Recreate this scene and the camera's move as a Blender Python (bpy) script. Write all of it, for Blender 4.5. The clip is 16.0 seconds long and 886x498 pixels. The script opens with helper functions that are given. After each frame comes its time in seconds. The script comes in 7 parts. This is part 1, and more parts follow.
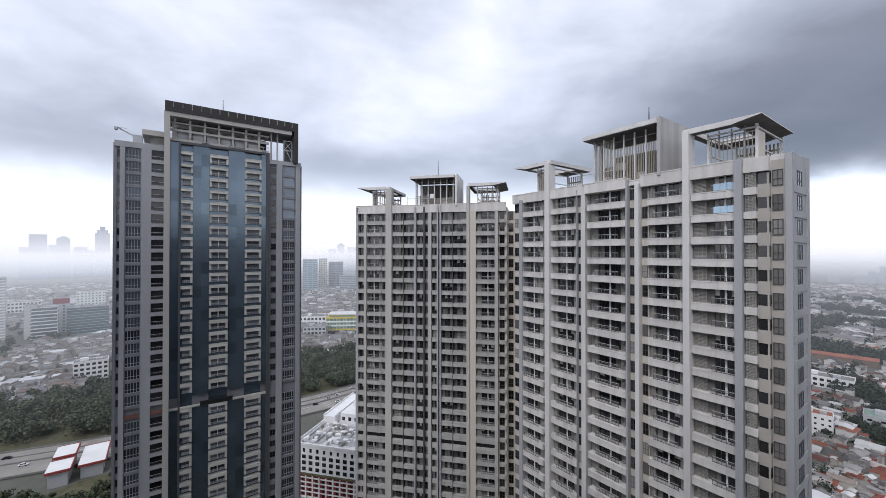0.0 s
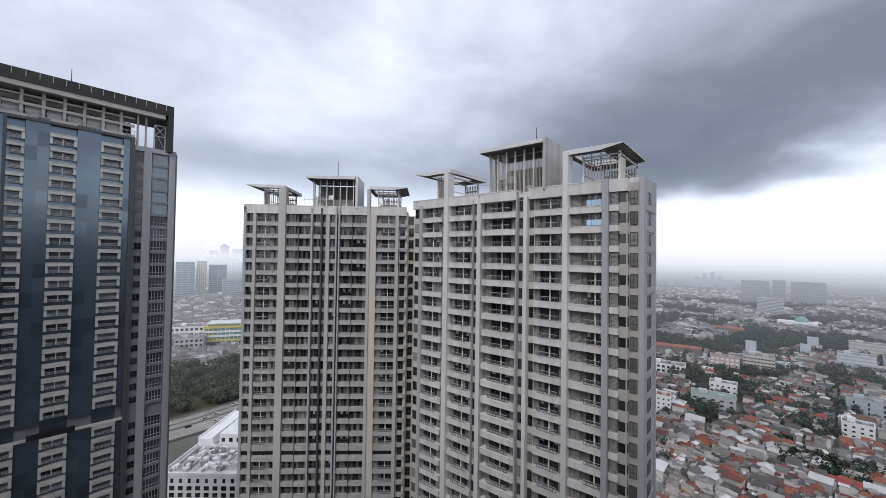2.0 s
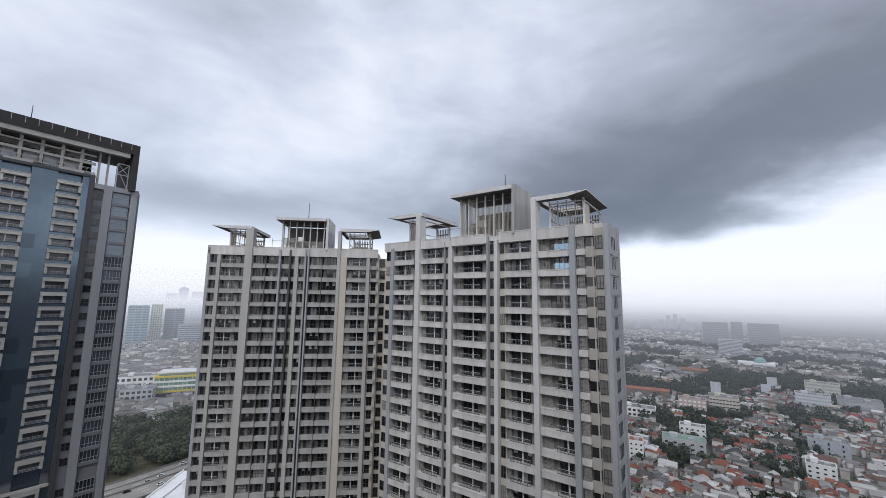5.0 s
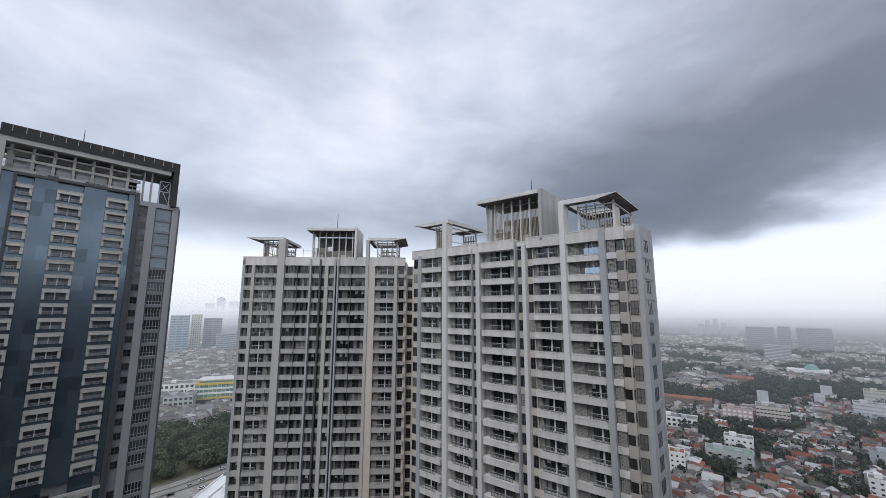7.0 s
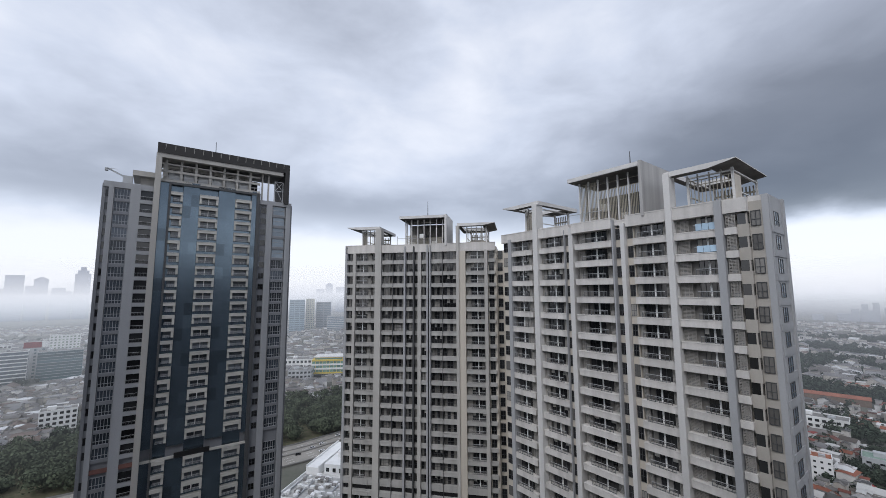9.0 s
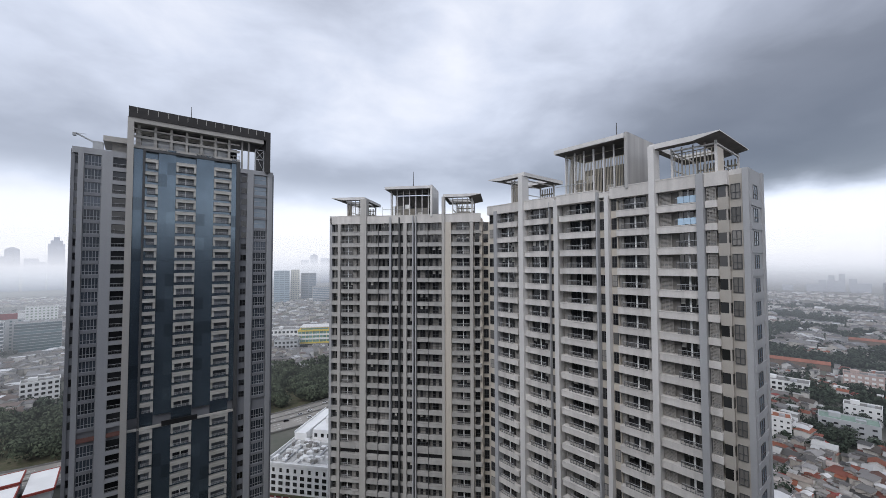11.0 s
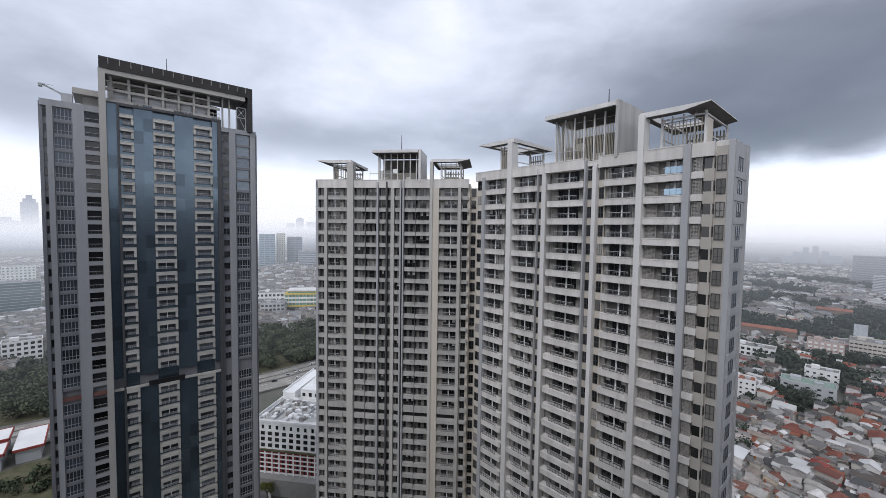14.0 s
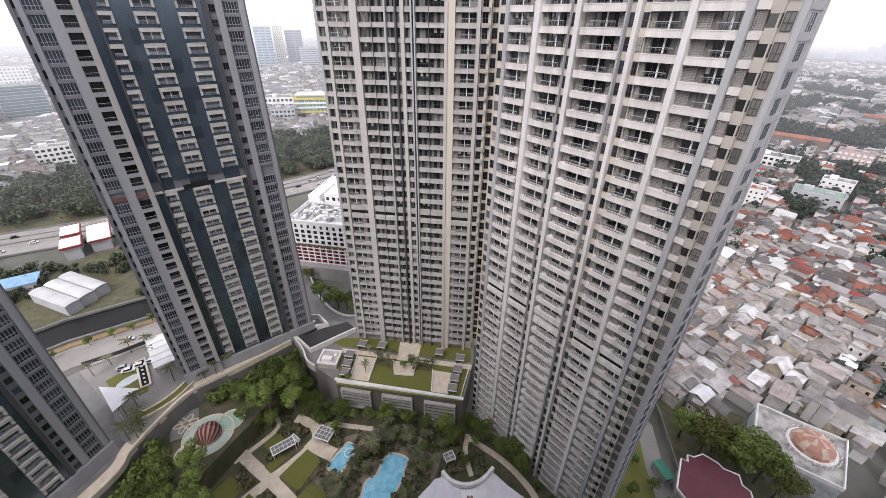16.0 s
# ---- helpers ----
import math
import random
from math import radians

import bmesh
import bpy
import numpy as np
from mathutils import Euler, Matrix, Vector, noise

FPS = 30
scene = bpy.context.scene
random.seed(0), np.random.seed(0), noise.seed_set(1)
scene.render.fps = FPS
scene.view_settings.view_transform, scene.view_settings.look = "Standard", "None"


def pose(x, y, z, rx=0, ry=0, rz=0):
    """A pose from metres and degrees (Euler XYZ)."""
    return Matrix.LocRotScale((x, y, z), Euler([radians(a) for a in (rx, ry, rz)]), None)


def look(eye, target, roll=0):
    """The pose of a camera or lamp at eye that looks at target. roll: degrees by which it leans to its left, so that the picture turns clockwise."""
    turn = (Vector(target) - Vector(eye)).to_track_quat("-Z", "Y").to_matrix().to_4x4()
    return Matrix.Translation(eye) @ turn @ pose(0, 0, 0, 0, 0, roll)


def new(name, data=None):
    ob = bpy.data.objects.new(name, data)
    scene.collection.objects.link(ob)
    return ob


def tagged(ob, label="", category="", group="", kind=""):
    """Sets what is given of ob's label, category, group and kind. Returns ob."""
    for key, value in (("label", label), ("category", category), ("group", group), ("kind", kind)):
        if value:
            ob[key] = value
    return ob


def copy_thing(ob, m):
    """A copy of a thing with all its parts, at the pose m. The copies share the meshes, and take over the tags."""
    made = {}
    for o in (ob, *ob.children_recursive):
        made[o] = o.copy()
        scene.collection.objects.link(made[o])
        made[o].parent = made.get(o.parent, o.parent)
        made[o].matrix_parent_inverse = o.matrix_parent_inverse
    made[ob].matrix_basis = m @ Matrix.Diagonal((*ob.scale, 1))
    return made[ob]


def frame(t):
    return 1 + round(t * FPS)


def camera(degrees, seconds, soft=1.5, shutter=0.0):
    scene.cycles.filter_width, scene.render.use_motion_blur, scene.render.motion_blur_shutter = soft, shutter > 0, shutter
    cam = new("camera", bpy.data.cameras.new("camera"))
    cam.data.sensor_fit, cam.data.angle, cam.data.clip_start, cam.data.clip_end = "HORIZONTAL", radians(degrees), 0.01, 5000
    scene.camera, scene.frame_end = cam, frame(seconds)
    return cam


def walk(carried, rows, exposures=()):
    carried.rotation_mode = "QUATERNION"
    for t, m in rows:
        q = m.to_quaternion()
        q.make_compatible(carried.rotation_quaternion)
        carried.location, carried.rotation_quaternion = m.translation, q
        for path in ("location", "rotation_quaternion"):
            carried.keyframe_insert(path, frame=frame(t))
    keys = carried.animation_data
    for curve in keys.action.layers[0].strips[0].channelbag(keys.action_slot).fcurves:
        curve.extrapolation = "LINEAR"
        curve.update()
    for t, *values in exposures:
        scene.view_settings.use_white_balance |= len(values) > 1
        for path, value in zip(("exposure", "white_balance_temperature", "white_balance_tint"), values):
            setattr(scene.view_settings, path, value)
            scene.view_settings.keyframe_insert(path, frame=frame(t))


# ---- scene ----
cam = camera(97.4, 16.0, soft=0.7)
H = 120.0
PATH = [
    (0.0, -0.00, 0.49, -0.01), (0.5, -4.09, 0.95, -0.21), (1.0, -8.20, 0.85, -0.47), (1.5, -11.83, 0.75, -0.69),
    (2.0, -14.61, 1.27, -0.85), (2.5, -15.97, 3.07, -0.80), (3.0, -16.19, 5.48, -0.66), (3.5, -16.92, 7.09, -0.72),
    (4.0, -18.65, 7.43, -1.03), (6.5, -18.35, 8.05, -0.21), (7.0, -14.75, 8.59, -0.11), (7.5, -10.92, 8.46, -0.07),
    (8.0, -7.12, 7.86, 0.05), (8.5, -3.79, 7.23, 0.16), (9.0, -1.51, 6.30, 0.24), (11.5, -5.63, 1.76, 0.15),
    (12.0, -9.48, 2.28, -0.05), (12.5, -12.13, 2.53, -0.18), (13.0, -11.96, 2.08, -0.30), (13.5, -8.89, 0.40, -0.69),
    (14.0, -5.46, -2.92, -0.82), (14.5, -3.98, -7.73, -0.70), (15.0, -4.01, -14.36, -0.55), (15.5, -3.94, -22.71, -0.70),
    (16.0, -3.27, -30.62, -0.51),
]
EXPOSURES = [(0.0, 0.22, 6300, 13), (2.0, 0.14, 6300, 12), (4.0, 0.02, 6250, 11), (9.0, 0.0, 6250, 11), (12.0, 0.1, 6300, 12), (14.0, 0.14, 6300, 12), (14.5, 0.2, 6350, 12),
             (15.0, 0.44, 6400, 13), (15.5, 0.77, 6600, 16), (16.0, 1.02, 6750, 18)]
walk(cam, [(t, pose(0, 0, H, 90 + p, r, w)) for t, w, p, r in PATH], EXPOSURES)

# ---- light ----
world = bpy.data.worlds.new("world")
scene.world = world
world.use_nodes = True
wn, wl = world.node_tree.nodes, world.node_tree.links
wn.clear()


def wnode(kind, **vals):
    n = wn.new(kind)
    for k, v in vals.items():
        n.inputs[k].default_value = v
    return n


def wmath(op, a, b=None, clamp=False):
    n = wn.new("ShaderNodeMath")
    n.operation, n.use_clamp = op, clamp
    for i, v in enumerate((a, b)):
        if v is None:
            continue
        if isinstance(v, (int, float)):
            n.inputs[i].default_value = v
        else:
            wl.new(v, n.inputs[i])
    return n.outputs[0]


def build_sky():
    out = wnode("ShaderNodeOutputWorld")
    bg_sky, bg_cloud, add = wnode("ShaderNodeBackground"), wnode("ShaderNodeBackground"), wnode("ShaderNodeAddShader")
    sky = wn.new("ShaderNodeTexSky")
    sky.sky_type, sky.sun_disc = "NISHITA", False
    sky.sun_elevation, sky.sun_rotation = radians(48), radians(207)
    bg_sky.inputs["Strength"].default_value = 0.02
    wl.new(sky.outputs[0], bg_sky.inputs["Color"])
    tc = wnode("ShaderNodeTexCoord")
    sep = wnode("ShaderNodeSeparateXYZ")
    wl.new(tc.outputs["Generated"], sep.inputs[0])
    up = wmath("MAXIMUM", sep.outputs[2], 0.0)
    # cloud deck: the direction laid on a flat layer
    den = wmath("ADD", up, 0.16)
    px, py = wmath("DIVIDE", sep.outputs[0], den), wmath("DIVIDE", sep.outputs[1], den)
    com = wnode("ShaderNodeCombineXYZ")
    wl.new(px, com.inputs[0]), wl.new(py, com.inputs[1])
    n1 = wnode("ShaderNodeTexNoise", Scale=0.9, Detail=3.0, Roughness=0.42, Distortion=0.2)
    n2 = wnode("ShaderNodeTexNoise", Scale=2.3, Detail=3.0, Roughness=0.45, Distortion=0.3)
    for n in (n1, n2):
        wl.new(com.outputs[0], n.inputs["Vector"])
    c1, c2 = wmath("SUBTRACT", n1.outputs[0], 0.5), wmath("SUBTRACT", n2.outputs[0], 0.5)
    # soft billows seen from below, the same size all over the sky
    mp = wnode("ShaderNodeMapping")
    mp.inputs["Scale"].default_value = (1.0, 1.0, 2.1)
    wl.new(tc.outputs["Generated"], mp.inputs[0])
    n3 = wnode("ShaderNodeTexNoise", Scale=3.6, Detail=5.0, Roughness=0.5, Distortion=0.35)
    n4 = wnode("ShaderNodeTexNoise", Scale=9.0, Detail=4.0, Roughness=0.55, Distortion=0.2)
    for n in (n3, n4):
        wl.new(mp.outputs[0], n.inputs["Vector"])
    c3, c4 = wmath("SUBTRACT", n3.outputs[0], 0.5), wmath("SUBTRACT", n4.outputs[0], 0.5)

    def step(v, a, b):
        n = wn.new("ShaderNodeMapRange")
        n.interpolation_type = "SMOOTHSTEP"
        wl.new(v, n.inputs[0])
        n.inputs[1].default_value, n.inputs[2].default_value = a, b
        return n.outputs[0]

    r = wmath("SQRT", wmath("ADD", wmath("MULTIPLY", px, px), wmath("MULTIPLY", py, py)))
    # the deck ends over the horizon, and sooner to the east
    edge = wmath("MINIMUM", wmath("SUBTRACT", 3.15, r), wmath("SUBTRACT", wmath("ADD", wmath("MULTIPLY", py, 0.25), 1.93), px))
    edge = wmath("ADD", edge, wmath("ADD", wmath("MULTIPLY", c1, 1.0), wmath("ADD", wmath("MULTIPLY", c3, 1.0), wmath("MULTIPLY", c4, 0.4))))
    cover = step(edge, -0.5, 0.55)
    east, low = step(px, 0.35, 1.85), step(r, 1.8, 2.8)
    val = wmath("SUBTRACT", wmath("SUBTRACT", 0.845, wmath("MULTIPLY", east, 0.58)), wmath("MULTIPLY", low, 0.2))
    val = wmath("ADD", val, wmath("ADD", wmath("MULTIPLY", c1, 0.6), wmath("ADD", wmath("MULTIPLY", c3, 0.40), wmath("MULTIPLY", c4, 0.13))))
    val = wmath("ADD", wmath("MULTIPLY", val, cover), wmath("MULTIPLY", wmath("SUBTRACT", 1.0, cover), 1.0))
    ramp = wn.new("ShaderNodeValToRGB")
    wl.new(val, ramp.inputs[0])
    el = ramp.color_ramp.elements
    el[0].position, el[0].color = 0.10, (0.14, 0.147, 0.168, 1)
    el[1].position, el[1].color = 1.0, (0.93, 0.94, 0.975, 1)
    e = el.new(0.40)
    e.color = (0.222, 0.234, 0.264, 1)
    e = el.new(0.66)
    e.color = (0.425, 0.452, 0.515, 1)
    e = el.new(0.84)
    e.color = (0.68, 0.72, 0.805, 1)
    wl.new(ramp.outputs[0], bg_cloud.inputs["Color"])
    bg_cloud.inputs["Strength"].default_value = 0.95
    wl.new(bg_sky.outputs[0], add.inputs[0]), wl.new(bg_cloud.outputs[0], add.inputs[1])
    wl.new(add.outputs[0], out.inputs["Surface"])


build_sky()
sun_data = bpy.data.lights.new("sun", "SUN")
sun_data.energy, sun_data.angle, sun_data.color = 1.3, radians(38), (1.0, 0.975, 0.94)
sun = new("sun", sun_data)
sun.matrix_world = look((-60, -120, 127), (0, 0, 0))
tagged(sun, "sun behind thick cloud", "sun", kind="structure")

# ---- materials ----
MATS = {}


def mat(name, color, rough=0.8, metal=0.0, var=0.12, scale=0.6, bump=0.15, grain=12.0, rand=0.0, color2=None, streak=False, spec=0.3, island=False):
    """A procedural surface: a base colour with broad stains, fine grain and relief; rand varies it from object to object."""
    if name in MATS:
        return MATS[name]
    m = bpy.data.materials.new(name)
    m.use_nodes = True
    nt = m.node_tree
    n, l = nt.nodes, nt.links
    bsdf = n["Principled BSDF"]
    bsdf.inputs["Roughness"].default_value, bsdf.inputs["Metallic"].default_value = rough, metal
    bsdf.inputs["Specular IOR Level"].default_value = spec
    tc = n.new("ShaderNodeTexCoord")
    geo = n.new("ShaderNodeNewGeometry")
    mp = n.new("ShaderNodeMapping")
    l.new(geo.outputs["Position"], mp.inputs[0])
    if streak:
        mp.inputs["Scale"].default_value = (1, 1, 0.06)
    big, fine = n.new("ShaderNodeTexNoise"), n.new("ShaderNodeTexNoise")
    big.inputs["Scale"].default_value, big.inputs["Detail"].default_value = scale, 5
    fine.inputs["Scale"].default_value, fine.inputs["Detail"].default_value = grain, 3
    l.new(mp.outputs[0], big.inputs["Vector"]), l.new(geo.outputs["Position"], fine.inputs["Vector"])
    mix = n.new("ShaderNodeMix")
    mix.data_type = "RGBA"
    c2 = color2 or tuple(c * (1 - 2.2 * var) for c in color)
    mix.inputs[6].default_value, mix.inputs[7].default_value = (*color, 1), (*c2, 1)
    cr = n.new("ShaderNodeMapRange")
    cr.inputs[1].default_value, cr.inputs[2].default_value = 0.35, 0.72
    l.new(big.outputs[0], cr.inputs[0]), l.new(cr.outputs[0], mix.inputs[0])
    hsv = n.new("ShaderNodeHueSaturation")
    l.new(mix.outputs[2], hsv.inputs["Color"])
    val = n.new("ShaderNodeMapRange")
    val.inputs[3].default_value, val.inputs[4].default_value = 1 - var, 1 + var
    l.new(fine.outputs[0], val.inputs[0])
    src = val.outputs[0]
    if rand:
        info = n.new("ShaderNodeNewGeometry" if island else "ShaderNodeObjectInfo")
        r2 = n.new("ShaderNodeMapRange")
        r2.inputs[3].default_value, r2.inputs[4].default_value = 1 - rand, 1 + rand
        l.new(info.outputs["Random Per Island" if island else "Random"], r2.inputs[0])
        mul = n.new("ShaderNodeMath")
        mul.operation = "MULTIPLY"
        l.new(src, mul.inputs[0]), l.new(r2.outputs[0], mul.inputs[1])
        src = mul.outputs[0]
    l.new(src, hsv.inputs["Value"])
    l.new(hsv.outputs[0], bsdf.inputs["Base Color"])
    if bump:
        b = n.new("ShaderNodeBump")
        b.inputs["Strength"].default_value, b.inputs["Distance"].default_value = bump, 0.05
        l.new(fine.outputs[0], b.inputs["Height"]), l.new(b.outputs[0], bsdf.inputs["Normal"])
    MATS[name] = m
    return m


def glass_mat(name, color, rough=0.08, rand=0.5, spec=0.6):
    """Dark facade glass seen from outside: a glossy pane over a dim room, tinted from pane to pane."""
    if name in MATS:
        return MATS[name]
    m = mat(name, color, rough, 0.0, 0.08, 0.4, 0.0, 2.0, rand, spec=spec)
    return m

# ---- building blocks ----
def bm_box(bm, x0, x1, y0, y1, z0, z1):
    """Adds a box to bm."""
    v = [bm.verts.new(p) for p in ((x0, y0, z0), (x1, y0, z0), (x1, y1, z0), (x0, y1, z0), (x0, y0, z1), (x1, y0, z1), (x1, y1, z1), (x0, y1, z1))]
    for q in ((3, 2, 1, 0), (4, 5, 6, 7), (0, 1, 5, 4), (1, 2, 6, 5), (2, 3, 7, 6), (3, 0, 4, 7)):
        bm.faces.new([v[i] for i in q])


def bm_prism(bm, pts, z0, z1):
    """Adds an upright prism over a counter-clockwise outline."""
    lo = [bm.verts.new((x, y, z0)) for x, y in pts]
    hi = [bm.verts.new((x, y, z1)) for x, y in pts]
    bm.faces.new(hi), bm.faces.new(lo[::-1])
    k = len(pts)
    for i in range(k):
        j = (i + 1) % k
        bm.faces.new((lo[i], lo[j], hi[j], hi[i]))


def lattice(name, y0, y1, *layers):
    """One joined panel between y0 and y1, out of layers (material, [(x0, x1, z0, z1), ...]); an earlier layer covers a later one."""
    rects = [(r, i) for i, (_, rs) in enumerate(layers) for r in rs]
    xs = sorted({round(v, 4) for r, _ in rects for v in r[:2]})
    zs = sorted({round(v, 4) for r, _ in rects for v in r[2:]})
    cell = {}
    for i in range(len(xs) - 1):
        x = (xs[i] + xs[i + 1]) / 2
        cols = [(r, m) for r, m in rects if r[0] < x < r[1]]
        for j in range(len(zs) - 1):
            z = (zs[j] + zs[j + 1]) / 2
            for r, m in cols:
                if r[2] < z < r[3]:
                    cell[i, j] = m
                    break
    ids, verts, faces, mats = {}, [], [], []

    def v(i, j, k):
        if (i, j, k) not in ids:
            ids[i, j, k] = len(verts)
            verts.append((xs[i], y1 if k else y0, zs[j]))
        return ids[i, j, k]

    for (i, j), m in cell.items():
        a, b = i + 1, j + 1
        quads = [((i, j, 0), (a, j, 0), (a, b, 0), (i, b, 0)), ((i, j, 1), (i, b, 1), (a, b, 1), (a, j, 1))]
        if (i - 1, j) not in cell:
            quads.append(((i, j, 1), (i, j, 0), (i, b, 0), (i, b, 1)))
        if (a, j) not in cell:
            quads.append(((a, j, 0), (a, j, 1), (a, b, 1), (a, b, 0)))
        if (i, j - 1) not in cell:
            quads.append(((i, j, 0), (i, j, 1), (a, j, 1), (a, j, 0)))
        if (i, b) not in cell:
            quads.append(((i, b, 0), (a, b, 0), (a, b, 1), (i, b, 1)))
        for q in quads:
            faces.append([v(*p) for p in q])
            mats.append(m)
    me = bpy.data.meshes.new(name)
    me.from_pydata(verts, [], faces)
    for m, _ in layers:
        me.materials.append(m)
    me.polygons.foreach_set("material_index", mats)
    return me


def mesh_of(name, bm, material):
    me = bpy.data.meshes.new(name)
    bm.normal_update()
    bm.to_mesh(me)
    bm.free()
    me.materials.append(material)
    return me


def boxes(name, material, *dims):
    """One mesh of boxes (x0, x1, y0, y1, z0, z1)."""
    bm = bmesh.new()
    for q in dims:
        bm_box(bm, *q)
    return mesh_of(name, bm, material)


def put(name, me, parent=None, loc=(0, 0, 0), rz=0.0, label=""):
    """Links a mesh as one object, as a part where it has a parent."""
    ob = new(name, me)
    ob.parent = parent
    ob.location = loc
    ob.rotation_euler = (0, 0, rz)
    if label:
        ob["label"] = label
    return ob


def thing(name, x, y, z, deg, label, category, group="", kind=""):
    ob = new(name)
    ob.location, ob.rotation_euler = (x, y, z), (0, 0, radians(deg))
    ob.empty_display_size = 0.5
    return tagged(ob, label, category, group, kind)

# ---- surfaces ----
M_CREAM = mat("cream_render", (0.58, 0.53, 0.46), 0.85, var=0.07, scale=0.35, bump=0.08, grain=5, streak=True)
M_PALE = mat("pale_render", (0.66, 0.647, 0.63), 0.85, var=0.08, scale=0.4, bump=0.06, grain=5, streak=True)
M_SPAN = mat("balcony_band_paint", (0.66, 0.634, 0.602), 0.85, var=0.1, scale=0.8, bump=0.06, grain=4, rand=0.06, streak=True)
M_BEIGE = mat("beige_render", (0.46, 0.43, 0.385), 0.85, var=0.08, scale=0.5, bump=0.08, grain=5, streak=True)
M_GREYP = mat("grey_pier_paint", (0.405, 0.41, 0.42), 0.8, var=0.07, scale=0.4, bump=0.06, grain=5, streak=True)
M_PALEB = mat("grey_beige_render", (0.47, 0.455, 0.43), 0.85, var=0.08, scale=0.4, bump=0.06, grain=5, streak=True)
# darker than the outer render: the recess shade is put into the colour
M_WALLIN = mat("recess_wall_shade", (0.232, 0.221, 0.206), 0.9, var=0.1, scale=0.5, bump=0.05, grain=6)
M_FRAME = mat("white_aluminium", (0.84, 0.84, 0.83), 0.5, var=0.04, bump=0.0)
M_DFRAME = mat("dark_aluminium", (0.075, 0.077, 0.08), 0.45, var=0.05, bump=0.0)
M_SPANB = mat("grey_band_paint", (0.44, 0.43, 0.412), 0.85, var=0.1, scale=0.8, bump=0.06, grain=4, rand=0.06, streak=True)
M_RAIL = mat("grey_steel_rail", (0.13, 0.135, 0.14), 0.5, 0.1, var=0.06, bump=0.0)
M_GLASS = glass_mat("dark_window_glass", (0.019, 0.0195, 0.021), 0.07, 0.9, 0.7)


def curtains(m):
    """Behind some panes a drawn curtain or a blind, picked from pane to pane."""
    n, l = m.node_tree.nodes, m.node_tree.links
    mix = [k for k in n if k.bl_idname == "ShaderNodeMix"][0]
    info, rp = n.new("ShaderNodeObjectInfo"), n.new("ShaderNodeValToRGB")
    rp.color_ramp.interpolation = "CONSTANT"
    el = rp.color_ramp.elements
    el[0].position, el[0].color = 0.0, (0.014, 0.0145, 0.016, 1)
    el[1].position, el[1].color = 0.42, (0.03, 0.03, 0.032, 1)
    for q, c in ((0.7, (0.05, 0.048, 0.046)), (0.82, (0.11, 0.105, 0.10)), (0.92, (0.24, 0.23, 0.215))):
        el.new(q).color = (*c, 1)
    l.new(info.outputs["Random"], rp.inputs[0]), l.new(rp.outputs[0], mix.inputs[6]), l.new(rp.outputs[0], mix.inputs[7])
    return m


M_WINGG = mat("wing_window_glass", (0.065, 0.077, 0.095), 0.22, 0.35, 0.12, 0.4, 0.0, 2.0, 0.55, spec=0.5)
M_GLASSV = curtains(glass_mat("balcony_glass", (0.02, 0.02, 0.02), 0.06, 0.3, 0.9))
M_GLASSB = glass_mat("curtained_glass", (0.18, 0.172, 0.16), 0.2, 0.5, 0.5)
M_ROOFS = mat("tan_roof_slats", (0.36, 0.33, 0.27), 0.7, var=0.1, bump=0.0)
M_BLIND = mat("roller_blind", (0.55, 0.53, 0.49), 0.6, var=0.06, bump=0.0, rand=0.3)
M_PALEG = glass_mat("pale_wing_glass", (0.20, 0.25, 0.30), 0.15, 0.15, 0.6)
M_BALG = glass_mat("balcony_door_glass", (0.15, 0.165, 0.185), 0.12, 0.75, 0.5)
M_TOPR = mat("pale_top_rail", (0.40, 0.405, 0.41), 0.5, var=0.06, bump=0.0)
M_GLASSL = glass_mat("pale_blue_glass", (0.42, 0.58, 0.72), 0.08, 0.15)
# screens darkened as well, with the balcony's shade in their colour
M_LOUV = mat("louvre_screen", (0.326, 0.311, 0.288), 0.7, var=0.1, bump=0.0)
M_DARKW = mat("dark_grey_cladding", (0.2, 0.205, 0.22), 0.75, var=0.09, scale=0.3, bump=0.08, grain=4, streak=True)
M_MIDW = mat("mid_grey_cladding", (0.335, 0.341, 0.355), 0.75, var=0.09, scale=0.3, bump=0.08, grain=4, streak=True)
M_FIN = mat("pale_fin_paint", (0.42, 0.405, 0.38), 0.75, var=0.08, scale=0.3, bump=0.06, grain=4, streak=True)
M_LEDGE = mat("balcony_ledge_paint", (0.49, 0.477, 0.445), 0.8, var=0.09, scale=0.5, bump=0.05, grain=4, rand=0.1)
M_CURT = mat("blue_grey_curtain_glass", (0.16, 0.208, 0.252), 0.24, 0.8, 0.1, 0.12, 0.0, 2.0, 0.06, spec=0.5)


def odd_panes(m, share, dim):
    """A share of the panes gets a darker tint, and a few a lighter one."""
    n, l = m.node_tree.nodes, m.node_tree.links
    bsdf = n["Principled BSDF"]
    src = bsdf.inputs["Base Color"].links[0].from_socket
    info, rp, mul = n.new("ShaderNodeObjectInfo"), n.new("ShaderNodeValToRGB"), n.new("ShaderNodeMix")
    rp.color_ramp.interpolation = "CONSTANT"
    el = rp.color_ramp.elements
    el[0].position, el[0].color = 0.0, (dim, dim, dim, 1)
    el[1].position, el[1].color = share, (1, 1, 1, 1)
    el.new(1 - share * 0.5).color = (1.18, 1.18, 1.16, 1)
    mul.data_type, mul.blend_type = "RGBA", "MULTIPLY"
    mul.inputs[0].default_value = 1
    l.new(info.outputs["Random"], rp.inputs[0]), l.new(src, mul.inputs[6]), l.new(rp.outputs[0], mul.inputs[7]), l.new(mul.outputs[2], bsdf.inputs["Base Color"])


